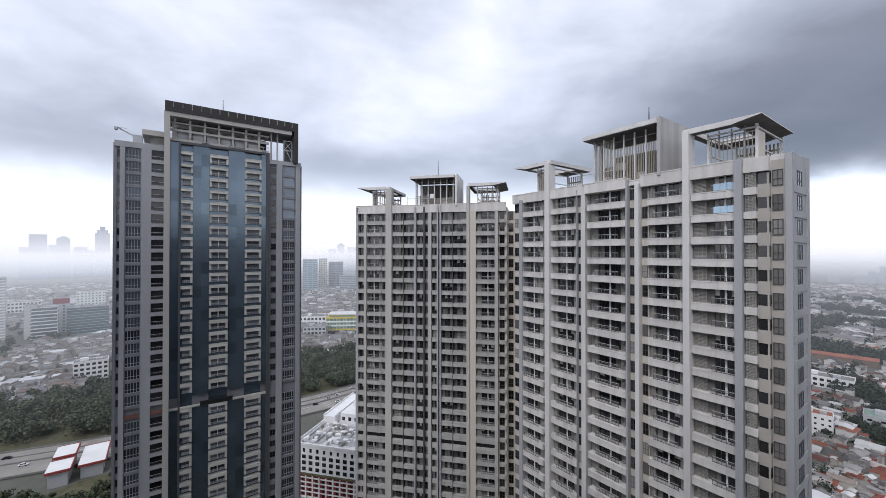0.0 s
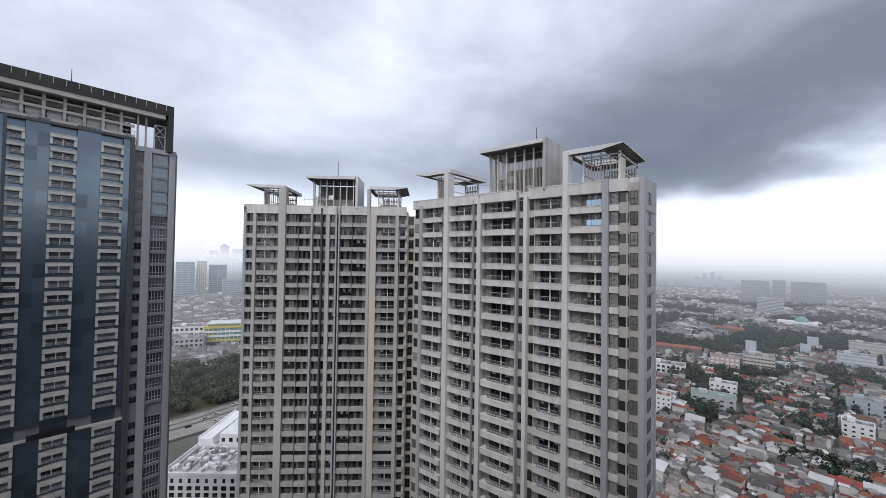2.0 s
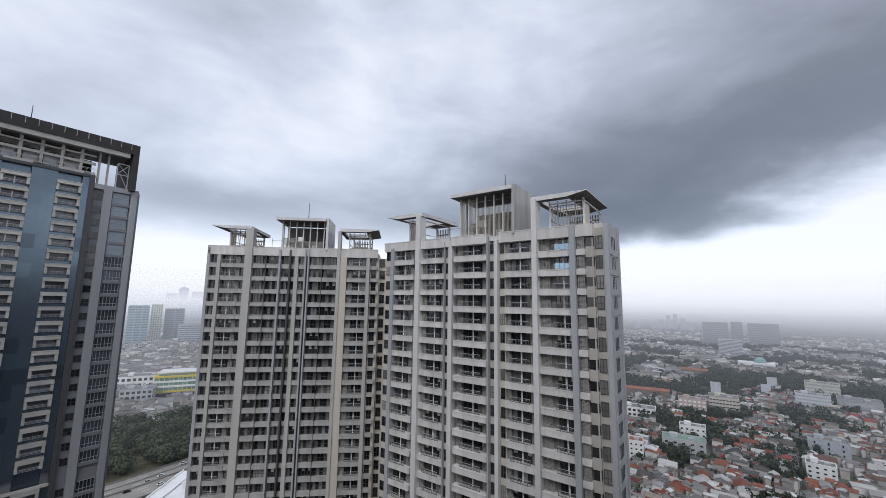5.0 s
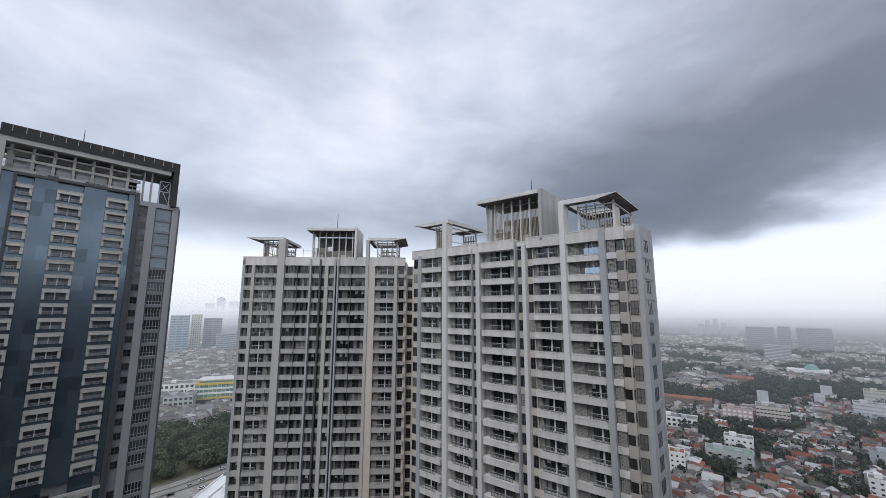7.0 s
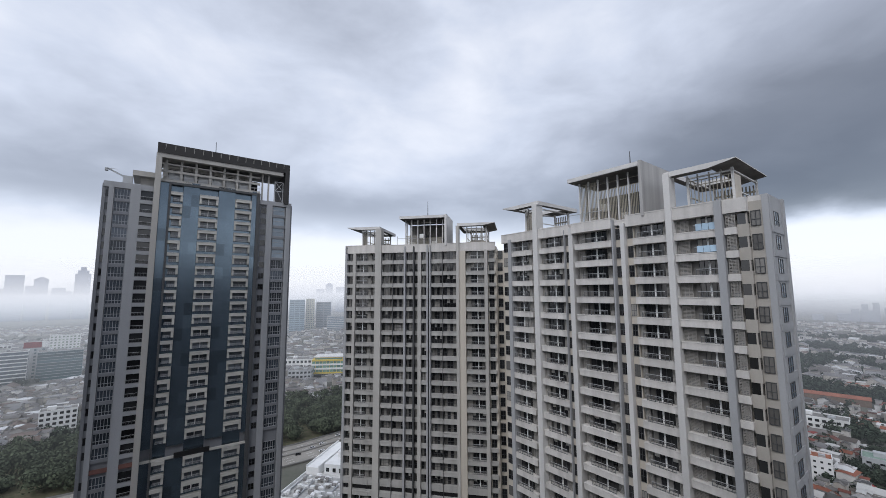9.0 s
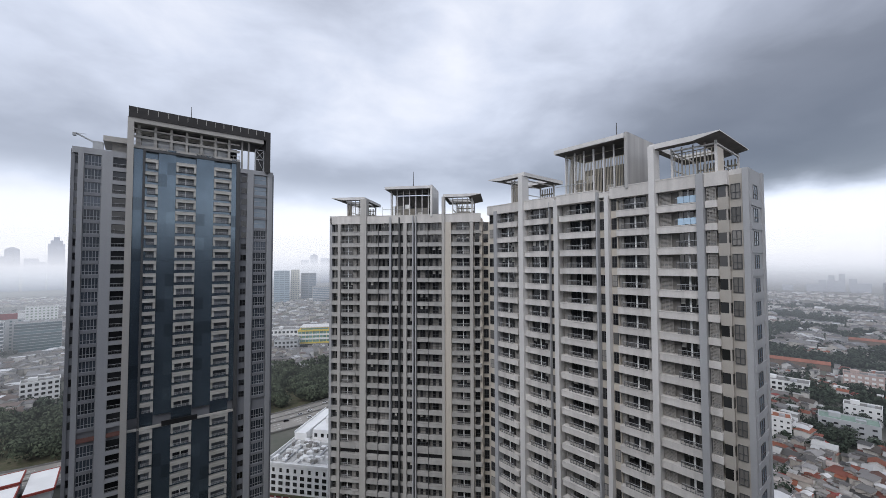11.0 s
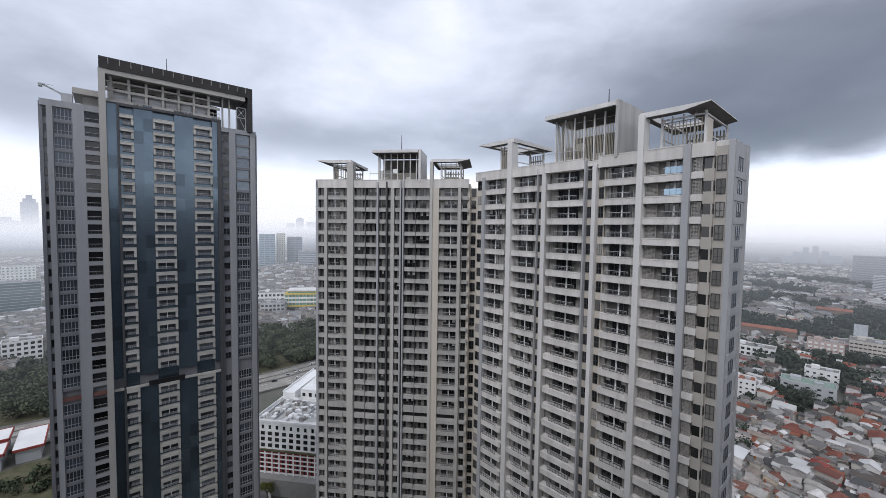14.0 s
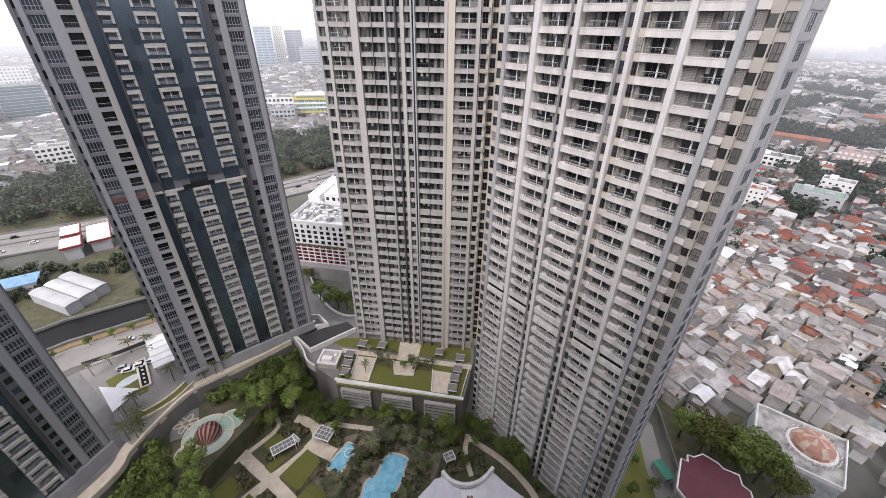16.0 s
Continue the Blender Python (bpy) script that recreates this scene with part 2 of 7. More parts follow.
odd_panes(M_CURT, 0.16, 0.74)
M_FASCIA = mat("charcoal_fascia", (0.045, 0.043, 0.043), 0.7, var=0.12, scale=0.3, bump=0.05)
M_STEEL = mat("galvanised_steel", (0.45, 0.46, 0.47), 0.5, 0.4, var=0.1, bump=0.0)
M_SOFFIT = mat("grey_soffit", (0.30, 0.29, 0.275), 0.85, var=0.08, bump=0.04)
# for black things, and for shade painted into slots and openings
M_BLACK = mat("black_and_void_shade", (0.015, 0.015, 0.016), 0.95, var=0.1, bump=0.0)


# ---- the two pale towers ----
def window_bars(w, h, muls, transom, fw):
    bars = [(0, w, 0, fw), (0, w, h - fw, h), (0, fw, 0, h), (w - fw, w, 0, h)]
    bars += [(w * i / (muls + 1) - fw / 2, w * i / (muls + 1) + fw / 2, 0, h) for i in range(1, muls + 1)]
    return bars + ([(0, w, transom, transom + fw)] if transom else [])


def window_meshes(w, h, muls, frame_m, glass_m, transom=0.0, fw=0.07, mid=0.0):
    """Frame and pane of a window w wide and h high; its glass stands 6 cm behind the frame's face. mid: a broad white centre post."""
    bars = (frame_m, window_bars(w, h, muls, transom, fw))
    post = [(M_FRAME, [(w / 2 - mid / 2, w / 2 + mid / 2, 0, h)])] if mid else []
    return lattice("window", -0.02, 0.12, *post, bars), boxes("pane", glass_m, (fw / 2, w - fw / 2, 0.06, 0.09, fw / 2, h - fw / 2))


def glazed(w, h, muls, frame_m, glass_m, transom=0.0, fw=0.07):
    """A small window whose frame and glass are one sheet."""
    return lattice("window", 0.0, 0.09, (frame_m, window_bars(w, h, muls, transom, fw)), (glass_m, [(0, w, 0, h)]))


def pane_set(w, h, n, plans):
    """Panes in n columns, one mesh for each plan: d dark room, v room that varies, c drawn curtain, r pale roller blind half down."""
    out = []
    for plan in plans:
        lay = {"d": [], "v": [], "c": [], "b": []}
        for i in range(n):
            q, x0, x1 = plan[i % len(plan)], w * i / n + (0.03 if i == 0 else 0), w * (i + 1) / n - (0.03 if i == n - 1 else 0)
            if q == "r":
                lay["b"].append((x0, x1, h * 0.55, h - 0.03))
                lay["d"].append((x0, x1, 0.03, h * 0.55))
            else:
                lay[q].append((x0, x1, 0.03, h - 0.03))
        out.append(lattice("pane", 0.06, 0.09, (M_GLASS, lay["d"]), (M_GLASSV, lay["v"]), (M_GLASSB, lay["c"]), (M_BLIND, lay["b"])))
    return out


def railing_mesh(w, h, posts, m):
    b = [(0, w, 0.08, 0.15), (0, w, h - 0.3, h - 0.25)] + [(w * i / posts - 0.03, w * i / posts + 0.03, 0, h) for i in range(posts + 1)]
    return lattice("railing", 0, 0.06, (M_TOPR, [(0, w, h - 0.08, h)]), (m, b))


def screen_mesh(w, h, m, pitch=0.2):
    """An air-conditioner screen: a frame with many thin slats and a flat dark patch that looks like a unit behind it
    from the camera.
    """
    b = [(0, 0.07, 0, h), (w - 0.07, w, 0, h)] + [(w * i / 3 - 0.04, w * i / 3 + 0.04, 0, h) for i in (1, 2)]
    z = 0.02
    while z < h - 0.1:
        b.append((0, w, z, z + pitch * 0.55))
        z += pitch
    unit = [(w * 0.22, min(w * 0.22 + 0.75, w - 0.1), 0.1, 0.7)]
    return lattice("screen", 0.0, 0.08, (m, b), (M_RAIL, unit))


def roof_pavilion(parent, u0, u1, depth, z0, z1, post_u, tip_left, screens):
    """Roof pavilion: a thin wedge-edged canopy on one broad post, with a glazed stair head and slatted screens under it."""
    bm = bmesh.new()
    a, b = (u0, u1) if tip_left else (u1, u0)
    s = 1 if tip_left else -1
    tip = [(a, z1 - 0.12), (a + s * 3.4, z1 - 0.75), (a + s * 3.4, z1), (a, z1)]
    bar = [(a + s * 3.4, z1 - 0.78), (b, z1 - 0.8), (b, z1), (a + s * 3.4, z1)]
    end = [(b - s * 1.1, z1 - 0.77), (b, z1 - 0.77), (b, z1 - 0.02), (b - s * 1.1, z1 - 0.02)]
    # a ring of roof: wedge tip, front and back bars and the end bar round an open middle
    for pts, y0, y1 in ((tip, -0.15, depth), (bar, -0.15, 1.5), (bar, depth - 4.5, depth), (end, 1.5, depth - 4.5)):
        lo = [bm.verts.new((x, y0, z)) for x, z in pts]
        hi = [bm.verts.new((x, y1, z)) for x, z in pts]
        bm.faces.new(lo[::-1]), bm.faces.new(hi)
        for i in range(4):
            j = (i + 1) % 4
            bm.faces.new((lo[i], lo[j], hi[j], hi[i]))
    bmesh.ops.recalc_face_normals(bm, faces=bm.faces)
    bm.normal_update()
    # faces turned down get a darker colour that paints the underside's shade
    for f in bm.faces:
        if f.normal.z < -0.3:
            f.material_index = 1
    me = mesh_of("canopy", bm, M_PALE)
    me.materials.append(mat("soffit_shade", (0.17, 0.16, 0.15), 0.85))
    put("canopy", me, parent, label="thin pale canopy with a wedge edge")
    ua, ub = screens
    for x in (ua, ub - 0.3):
        for y in (2.0, depth - 1.5):
            put("post", boxes("post", M_PALE, (x, x + 0.3, y, y + 0.3, z0, z1 - 0.75)), parent)
    # slatted cage: fine uprights, rails and a square grid over them
    k = int((ub - ua) / 0.5)
    sl = [(ua + 0.5 * i, ua + 0.5 * i + 0.09, z0 + 0.2, z1 - 1.7) for i in range(1, k)]
    sl += [(ua, ub, z, z + 0.12) for z in (z0 + 0.9, z1 - 2.5, z1 - 1.75)]
    put("screen", lattice("screen", 2.1, 2.2, (M_ROOFS, sl)), parent, label="upright slatted roof screen")
    for i in range(1, 4):
        x = ua + (ub - ua) * i / 4
        put("post", boxes("post", M_LOUV, (x - 0.09, x + 0.09, 2.06, 2.24, z0, z1 - 0.75)), parent)
    bk = [(ua + 0.5 * i, ua + 0.5 * i + 0.2, z0 + 0.2, z1 - 1.5) for i in range(int((ub - ua) / 0.5))]
    bk += [(ua, ub, z, z + 0.3) for z in (z0 + 0.3, z0 + 2.2, z0 + 3.6)]
    put("screen", lattice("screen", depth - 1.3, depth - 1.2, (M_ROOFS, bk)), parent, label="upright slatted roof screen")
    end = ub - 0.3 if not tip_left else ua
    put("side_panel", boxes("side_panel", M_CREAM, (end, end + 0.3, 2.4, 5.2, z0, z1 - 1.6)), parent)
    put("tank", boxes("tank", M_SOFFIT, (ua + 0.8, ub - 1.4, depth - 5.5, depth - 2.5, z0, z0 + 2.3)), parent, label="low grey tank behind the screen")
    put("beam", boxes("beam", M_PALE, (ua, ub, 2.0, 2.3, z1 - 1.3, z1 - 1.1)), parent)
    for x in (ua - 0.05, ub - 0.25):
        put("beam", boxes("beam", M_PALE, (x, x + 0.25, 2.3, depth - 1, z1 - 1.3, z1 - 1.1)), parent)
        put("beam", boxes("beam", M_PALE, (x, x + 0.2, 2.3, depth - 1, z0 + 2.2, z0 + 2.35)), parent)


def plant_room(parent, u0, u1, z0, z1, wall_right, side_m, back_top, slatted):
    """Open plant room between the pavilions: a slab roof on thin posts, slatted panels and one solid side wall."""
    put("roof_slab", boxes("roof_slab", M_PALE, (u0 - 0.4, u1 + 0.2, -0.7, 9.5, z1 - 0.75, z1)), parent, label="pale slab roof of the plant room")
    # thin dark sheet under the slab, painting the shade there
    put("ceiling_panel", boxes("ceiling_panel", mat("soffit_shade", (0.17, 0.16, 0.15), 0.85), (u0 - 0.2, u1, -0.5, 9.3, z1 - 0.85, z1 - 0.76)), parent)
    put("side_wall", boxes("side_wall", side_m, (wall_right[0], wall_right[1], -0.3, 10.5, z0, z1 + 0.25)), parent)
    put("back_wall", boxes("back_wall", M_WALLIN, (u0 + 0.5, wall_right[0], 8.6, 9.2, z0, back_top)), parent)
    put("machine_house", boxes("machine_house", M_DARKW, (u0 + 1.5, u0 + 6.2, 3.6, 8.0, z0, z0 + 3.6), (u0 + 7.0, u1 - 1.2, 4.4, 8.0, z0, z0 + 2.9)), parent, label="grey machine housing inside the plant room")
    n = 6
    post = boxes("post", M_PALE, (-0.11, 0.11, 1.2, 1.5, z0, z1 - 0.75))
    for i in range(n + 1):
        put("post", post, parent, (u0 + 0.9 + (u1 - u0 - 1.4) * i / n, 0, 0))
    for y in (4.5, 8.6):
        put("post", boxes("post", M_PALE, (u0 + 0.2, u0 + 0.5, y, y + 0.3, z0, z1 - 0.75)), parent)
    step = (u1 - u0 - 1.4) / n
    for i in range(n):
        x = u0 + 0.9 + step * i
        hi = z0 + (z1 - z0) * (0.66 if i > 1 else 0.86) * slatted
        top = z0 + (z1 - z0) * 0.8
        b = [(x + 0.2 + 0.28 * j, x + 0.32 + 0.28 * j, z0 + 0.3, hi) for j in range(int((step - 0.3) / 0.28))]
        b += [(x, x + step, hi, hi + 0.1), (x, x + step, top, top + 0.08), (x, x + step, z0 + 0.3, z0 + 0.4), (x, x + 0.06, z0 + 0.3, top), (x + step - 0.06, x + step, z0 + 0.3, top)]
        put("slatted_panel", lattice("slatted_panel", 1.5, 1.6, (M_ROOFS, b)), parent)
    for x, zz in ((u0 + 2.2, 0.2), (u0 + 4.8, 2.4), (u0 + 8.6, 0.2)):
        put("ac_unit", boxes("ac_unit", M_FRAME, (x, x + 1.3, 2.0, 2.9, z0 + zz, z0 + zz + 1.3), (x + 0.2, x + 1.1, 1.95, 2.0, z0 + zz + 0.2, z0 + zz + 1.1)), parent, label="white air-conditioning unit")
    put("service_rail", boxes("service_rail", M_STEEL, (u0 - 1.5, u0 + 5.5, 0.9, 1.0, z0 + 2.3, z0 + 2.4), (u0 - 1.5, u0 - 1.4, 0.9, 1.0, z0, z0 + 3.0)), parent)


def antenna(parent, u, y, z0, z1):
    bm = bmesh.new()
    bmesh.ops.create_cone(bm, cap_ends=True, segments=8, radius1=0.13, radius2=0.06, depth=z1 - z0, matrix=Matrix.Translation((u, y, (z0 + z1) / 2)))
    put("antenna", mesh_of("antenna", bm, M_DFRAME), parent, label="thin lightning rod")


def pale_tower(name, x, y, zb, deg, label, width, depth, top, first, fl, floors, bays, narrow, fins, parapets, corner, refuge, body, band_m):
    """A cream high-rise: fins over the full height, and on each floor balcony bands, windows, rails and screens."""
    t = thing(name, x, y, zb, deg, label, "apartment tower", "pale residential towers")
    top, first = top - zb, first - zb
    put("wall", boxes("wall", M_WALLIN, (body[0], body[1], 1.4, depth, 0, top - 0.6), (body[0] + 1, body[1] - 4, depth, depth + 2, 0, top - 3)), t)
    for u0, u1, y0, m, zt in fins:
        put("fin", boxes("fin", m, (u0, u1, y0, 1.62, 0, zt - zb)), t)
    for u0, u1, y0, z0, z1 in parapets:
        put("parapet", boxes("parapet", M_SPAN, (u0, u1, y0, 1.58, z0 - zb, z1 - zb), (u0 - 0.05, u1 + 0.05, y0 - 0.06, y0 + 0.5, z1 - zb - 0.18, z1 - zb)), t, label="cream roof parapet with a coping")
    op = fl - 1.12
    rnd = random.Random(int(width * 10))
    for kind, u0, u1, y0, g0, g1, mul in bays:
        if kind == "balcony":
            g0, g1 = max(u0 + 0.2, g0 - 0.3), min(u1 - 0.1, g1 + 0.3)
        w = g1 - g0
        if kind == "balcony":
            fr, _ = window_meshes(w, op, 3, M_DFRAME, M_GLASSV, 0.0, 0.06, 0.26)
            panes = pane_set(w, op, 4, ("vvvv", "vdvd", "cdvd", "dddc", "vvdd", "rddr", "ddvv", "cddd"))
        else:
            fr, _ = window_meshes(w, op, mul, M_DFRAME, M_GLASSB, 0.85, 0.06)
            panes = pane_set(w, op, mul + 1, ("dc", "cd", "vc", "dr", "cvd", "dcc", "cdv"))
        span = boxes("balcony_band", band_m, (u0, u1, y0, 1.6, -1.12, 0), (u0 - 0.02, u1 + 0.02, y0 - 0.05, y0, -0.14, 0.0))
        rail = railing_mesh(w + 0.1, 0.92, max(4, int(w / 0.55)), M_RAIL)
        sides = []
        for a, b in ((u0, g0), (g1, u1)):
            if b - a > 0.5:
                sides.append((a, b, screen_mesh(min(1.7, b - a - 0.15), op - 0.12, M_LOUV)))
        for k in range(floors):
            z = first - fl * k
            if z < 1.2:
                break
            put("balcony_band", span, t, (0, 0, z))
            if k == refuge:
                # solid black block that paints the shade inside the slot
                put("vent_grille", boxes("vent_grille", M_BLACK, (u0 + 0.1, u1 - 0.1, 0.5, 1.38, 0.45, op - 0.55)), t, (0, 0, z), label="black block painting the shade in the service floor's ventilation slot")
                put("grille_sill", boxes("grille_sill", band_m, (u0, u1, y0 + 0.1, 0.9, 0, 0.45)), t, (0, 0, z))
                put("grille_lintel", boxes("grille_lintel", band_m, (u0, u1, y0 + 0.1, 0.9, op - 0.55, op)), t, (0, 0, z))
                continue
            wi = put("window", fr, t, (g0, 1.15 if kind == "balcony" else 0.95, z))
            put("pane", panes[rnd.randrange(len(panes))], wi)
            if kind == "balcony":
                put("railing", rail, t, (g0 - 0.05, max(y0 + 0.08, -0.1), z))
            for a, b, me in sides:
                if kind == "balcony":
                    put("screen", me, t, (a + 0.1 if a == u0 else b - min(1.7, b - a - 0.15) - 0.05, 0.8, z + 0.05))
    for u0, u1, sill, h, yy in narrow:
        fr = glazed(u1 - u0, h, 1, M_DFRAME, M_GLASSV, h * 0.45)
        put("window_strip", boxes("window_strip", M_CREAM, (u0 - 0.12, u1 + 0.12, yy + 0.1, 1.6, 0, top - 2.0)), t)
        for k in range(floors):
            z = first - fl * k
            if z < 1.2:
                break
            put("window", fr, t, (u0, yy, z + sill))
    corner(t, zb, first, fl, floors)
    return t


def corner_c(t, zb, first, fl, floors):
    """The near end of the tower: screen column, box bay windows, beige flank, pier and the end wall with its tall windows."""
    top = H + 13.0 - zb
    put("corner_wall", boxes("corner_wall", M_BEIGE, (42.5, 45.2, 1.7, 6, 0, top - 0.7), (45.2, 46.7, 1.15, 6, 0, top - 0.7)), t, label="beige rendered corner wall")
    put("corner_parapet", boxes("corner_parapet", M_SPAN, (42.4, 45.2, 0.1, 3, top - 2.1, top - 0.1), (45.2, 47.0, 1.2, 3, top - 2.1, top + 0.05)), t)
    put("pier", boxes("pier", M_GREYP, (46.7, 47.4, 1.0, 1.5, 0, top + 0.05)), t, label="grey painted corner pier")
    put("end_wall", boxes("end_wall", M_GREYP, (45.8, 47.45, 1.5, 7.3, 0, top)), t, label="grey painted end wall")
    put("pier", boxes("pier", M_GREYP, (46.6, 47.7, 7.3, 8.2, 0, top + 0.1)), t)
    scr = screen_mesh(1.15, fl - 1.0, M_LOUV, 0.2)
    band = boxes("balcony_band", M_SPAN, (42.45, 43.9, 0.1, 1.7, -1.0, 0))
    bay = boxes("bay_window_base", M_BEIGE, (43.9, 45.2, 0.55, 1.7, -1.4, 0.35), (44.9, 45.1, 0.6, 1.6, 0.35, fl - 1.4))
    bw = boxes("pane", M_GLASS, (43.95, 44.9, 0.62, 0.68, 0.35, fl - 1.4), (45.12, 45.16, 0.75, 1.55, 0.35, fl - 1.4))
    f2, p2 = window_meshes(1.1, 2.1, 1, M_DFRAME, M_GLASSB, 0.85)
    # pale pane colour stands in for the sky's reflection
    f3, p3 = window_meshes(2.2, 2.0, 1, M_DFRAME, M_PALEG, 0.7)
    lip = boxes("ledge", M_GREYP, (47.3, 47.56, 1.5, 7.3, -1.0, -0.05))
    for k in range(floors):
        z = first - fl * k
        if z < 1.2:
            break
        put("screen", scr, t, (42.6, 0.35, z))
        put("balcony_band", band, t, (0, 0, z))
        b = put("bay_window", bay, t, (0, 0, z))
        put("pane", bw, b)
        w = put("window", f2, t, (45.38, 1.0, z + 0.02))
        put("pane", p2, w)
        w = put("window", f3, t, (47.52, 3.0, z), radians(90))
        put("pane", p3, w)
        put("ledge", lip, t, (0, 0, z))


def corner_b(t, zb, first, fl, floors):
    """The stepped right end in shade: a dark window column and a set-back wall."""
    top = H + 13.0 - zb
    put("corner_wall", boxes("corner_wall", M_CREAM, (40.9, 43.2, 1.2, 12, 0, top - 0.6), (43.2, 45.2, 3.2, 14, 0, top - 1.6)), t)
    f2, p2 = window_meshes(1.3, fl - 1.0, 1, M_DFRAME, M_GLASS, 0.9)
    band = boxes("balcony_band", M_SPANB, (40.9, 42.9, 0.4, 1.2, -0.95, 0))
    for k in range(floors):
        z = first - fl * k
        if z < 1.2:
            break
        put("balcony_band", band, t, (0, 0, z))
        for x, yy in ((41.2, 1.1), (43.5, 3.1)):
            w = put("window", f2, t, (x, yy, z))
            put("pane", p2, w)


def tower_c():
    p, w = H + 12.95, H + 10.95
    bays = [("balcony", 2.2, 7.8, 0.0, 2.9, 6.0, 1), ("balcony", 9.8, 15.8, 0.0, 11.3, 14.4, 1), ("balcony", 18.6, 25.9, -0.55, 20.3, 24.0, 1),
            ("balcony", 29.4, 34.9, 0.0, 30.6, 33.6, 1), ("balcony", 35.9, 41.5, 0.0, 38.9, 41.4, 1)]
    narrow = [(-0.7, 0.9, 0.1, 1.9, 0.6), (16.0, 16.9, 0.0, 2.05, 0.5), (26.2, 27.2, 0.1, 1.95, 0.5), (28.3, 29.2, 0.1, 1.95, 0.5)]
    fins = [(1.3, 2.2, -0.25, M_GREYP, H + 11.6), (8.6, 9.75, -0.5, M_PALE, H + 18.4), (17.1, 18.0, -0.3, M_PALE, H + 12.2),
            (15.9, 16.02, -0.1, M_GREYP, H + 12.0), (27.4, 28.1, -0.3, M_PALE, H + 11.6), (25.95, 26.2, -0.5, M_GREYP, H + 12.4),
            (34.95, 35.85, -0.55, M_PALE, H + 18.4), (41.5, 42.4, -0.45, M_GREYP, H + 12.9)]
    par = [(-0.9, 8.6, 0.0, w, p), (9.75, 17.1, 0.0, w, p), (18.0, 25.95, -0.6, w, p - 0.1), (25.95, 28.3, 0.3, w + 0.5, p - 0.6), (28.3, 34.95, -0.05, w, p), (35.85, 42.4, -0.05, w, p)]
    t = pale_tower("tower_cream", 16.35, 87.85, 0.0, -54.0, "tall cream apartment tower with balcony bands and pale fins", 47.6, 17, H + 13, H + 8.85, 3.27, 40,
                   bays, narrow, fins, par, corner_c, 22, (-0.9, 42.4), M_SPAN)
    roof_pavilion(t, -0.3, 10.0, 14, H + 12.4, H + 19.0, 9.2, True, (4.6, 8.6))
    roof_pavilion(t, 35.0, 44.6, 15, H + 12.4, H + 18.7, 35.4, False, (37.4, 43.6))
    # grey copy of the pale render: the side wall's shade is in the colour
    plant_room(t, 18.1, 31.0, H + 12.4, H + 21.6, (31.15, 31.6), mat("side_wall_shade", (0.45, 0.44, 0.43), 0.85, streak=True), H + 18.8, 1.0)
    put("roof_deck", boxes("roof_deck", M_SOFFIT, (-0.5, 42, 0.9, 17, H + 12.2, H + 12.35)), t)
    antenna(t, 28.3, 3.0, H + 21.5, H + 25.0)
    put("balustrade_glass", boxes("balustrade_glass", M_GLASSL, (38.9, 39.7, 0.0, 0.04, H + 8.9, H + 9.9), (39.75, 40.55, 0.0, 0.04, H + 8.9, H + 9.9), (40.6, 41.4, 0.0, 0.04, H + 8.9, H + 9.9)), t, label="pale blue glass balustrade")
    put("balustrade_glass", boxes("balustrade_glass", M_GLASSL, (38.9, 39.7, 0.0, 0.04, H + 5.65, H + 6.6), (39.75, 40.55, 0.0, 0.04, H + 5.65, H + 6.6), (40.6, 41.4, 0.0, 0.04, H + 5.65, H + 6.6)), t, label="pale blue glass balustrade")
    return t


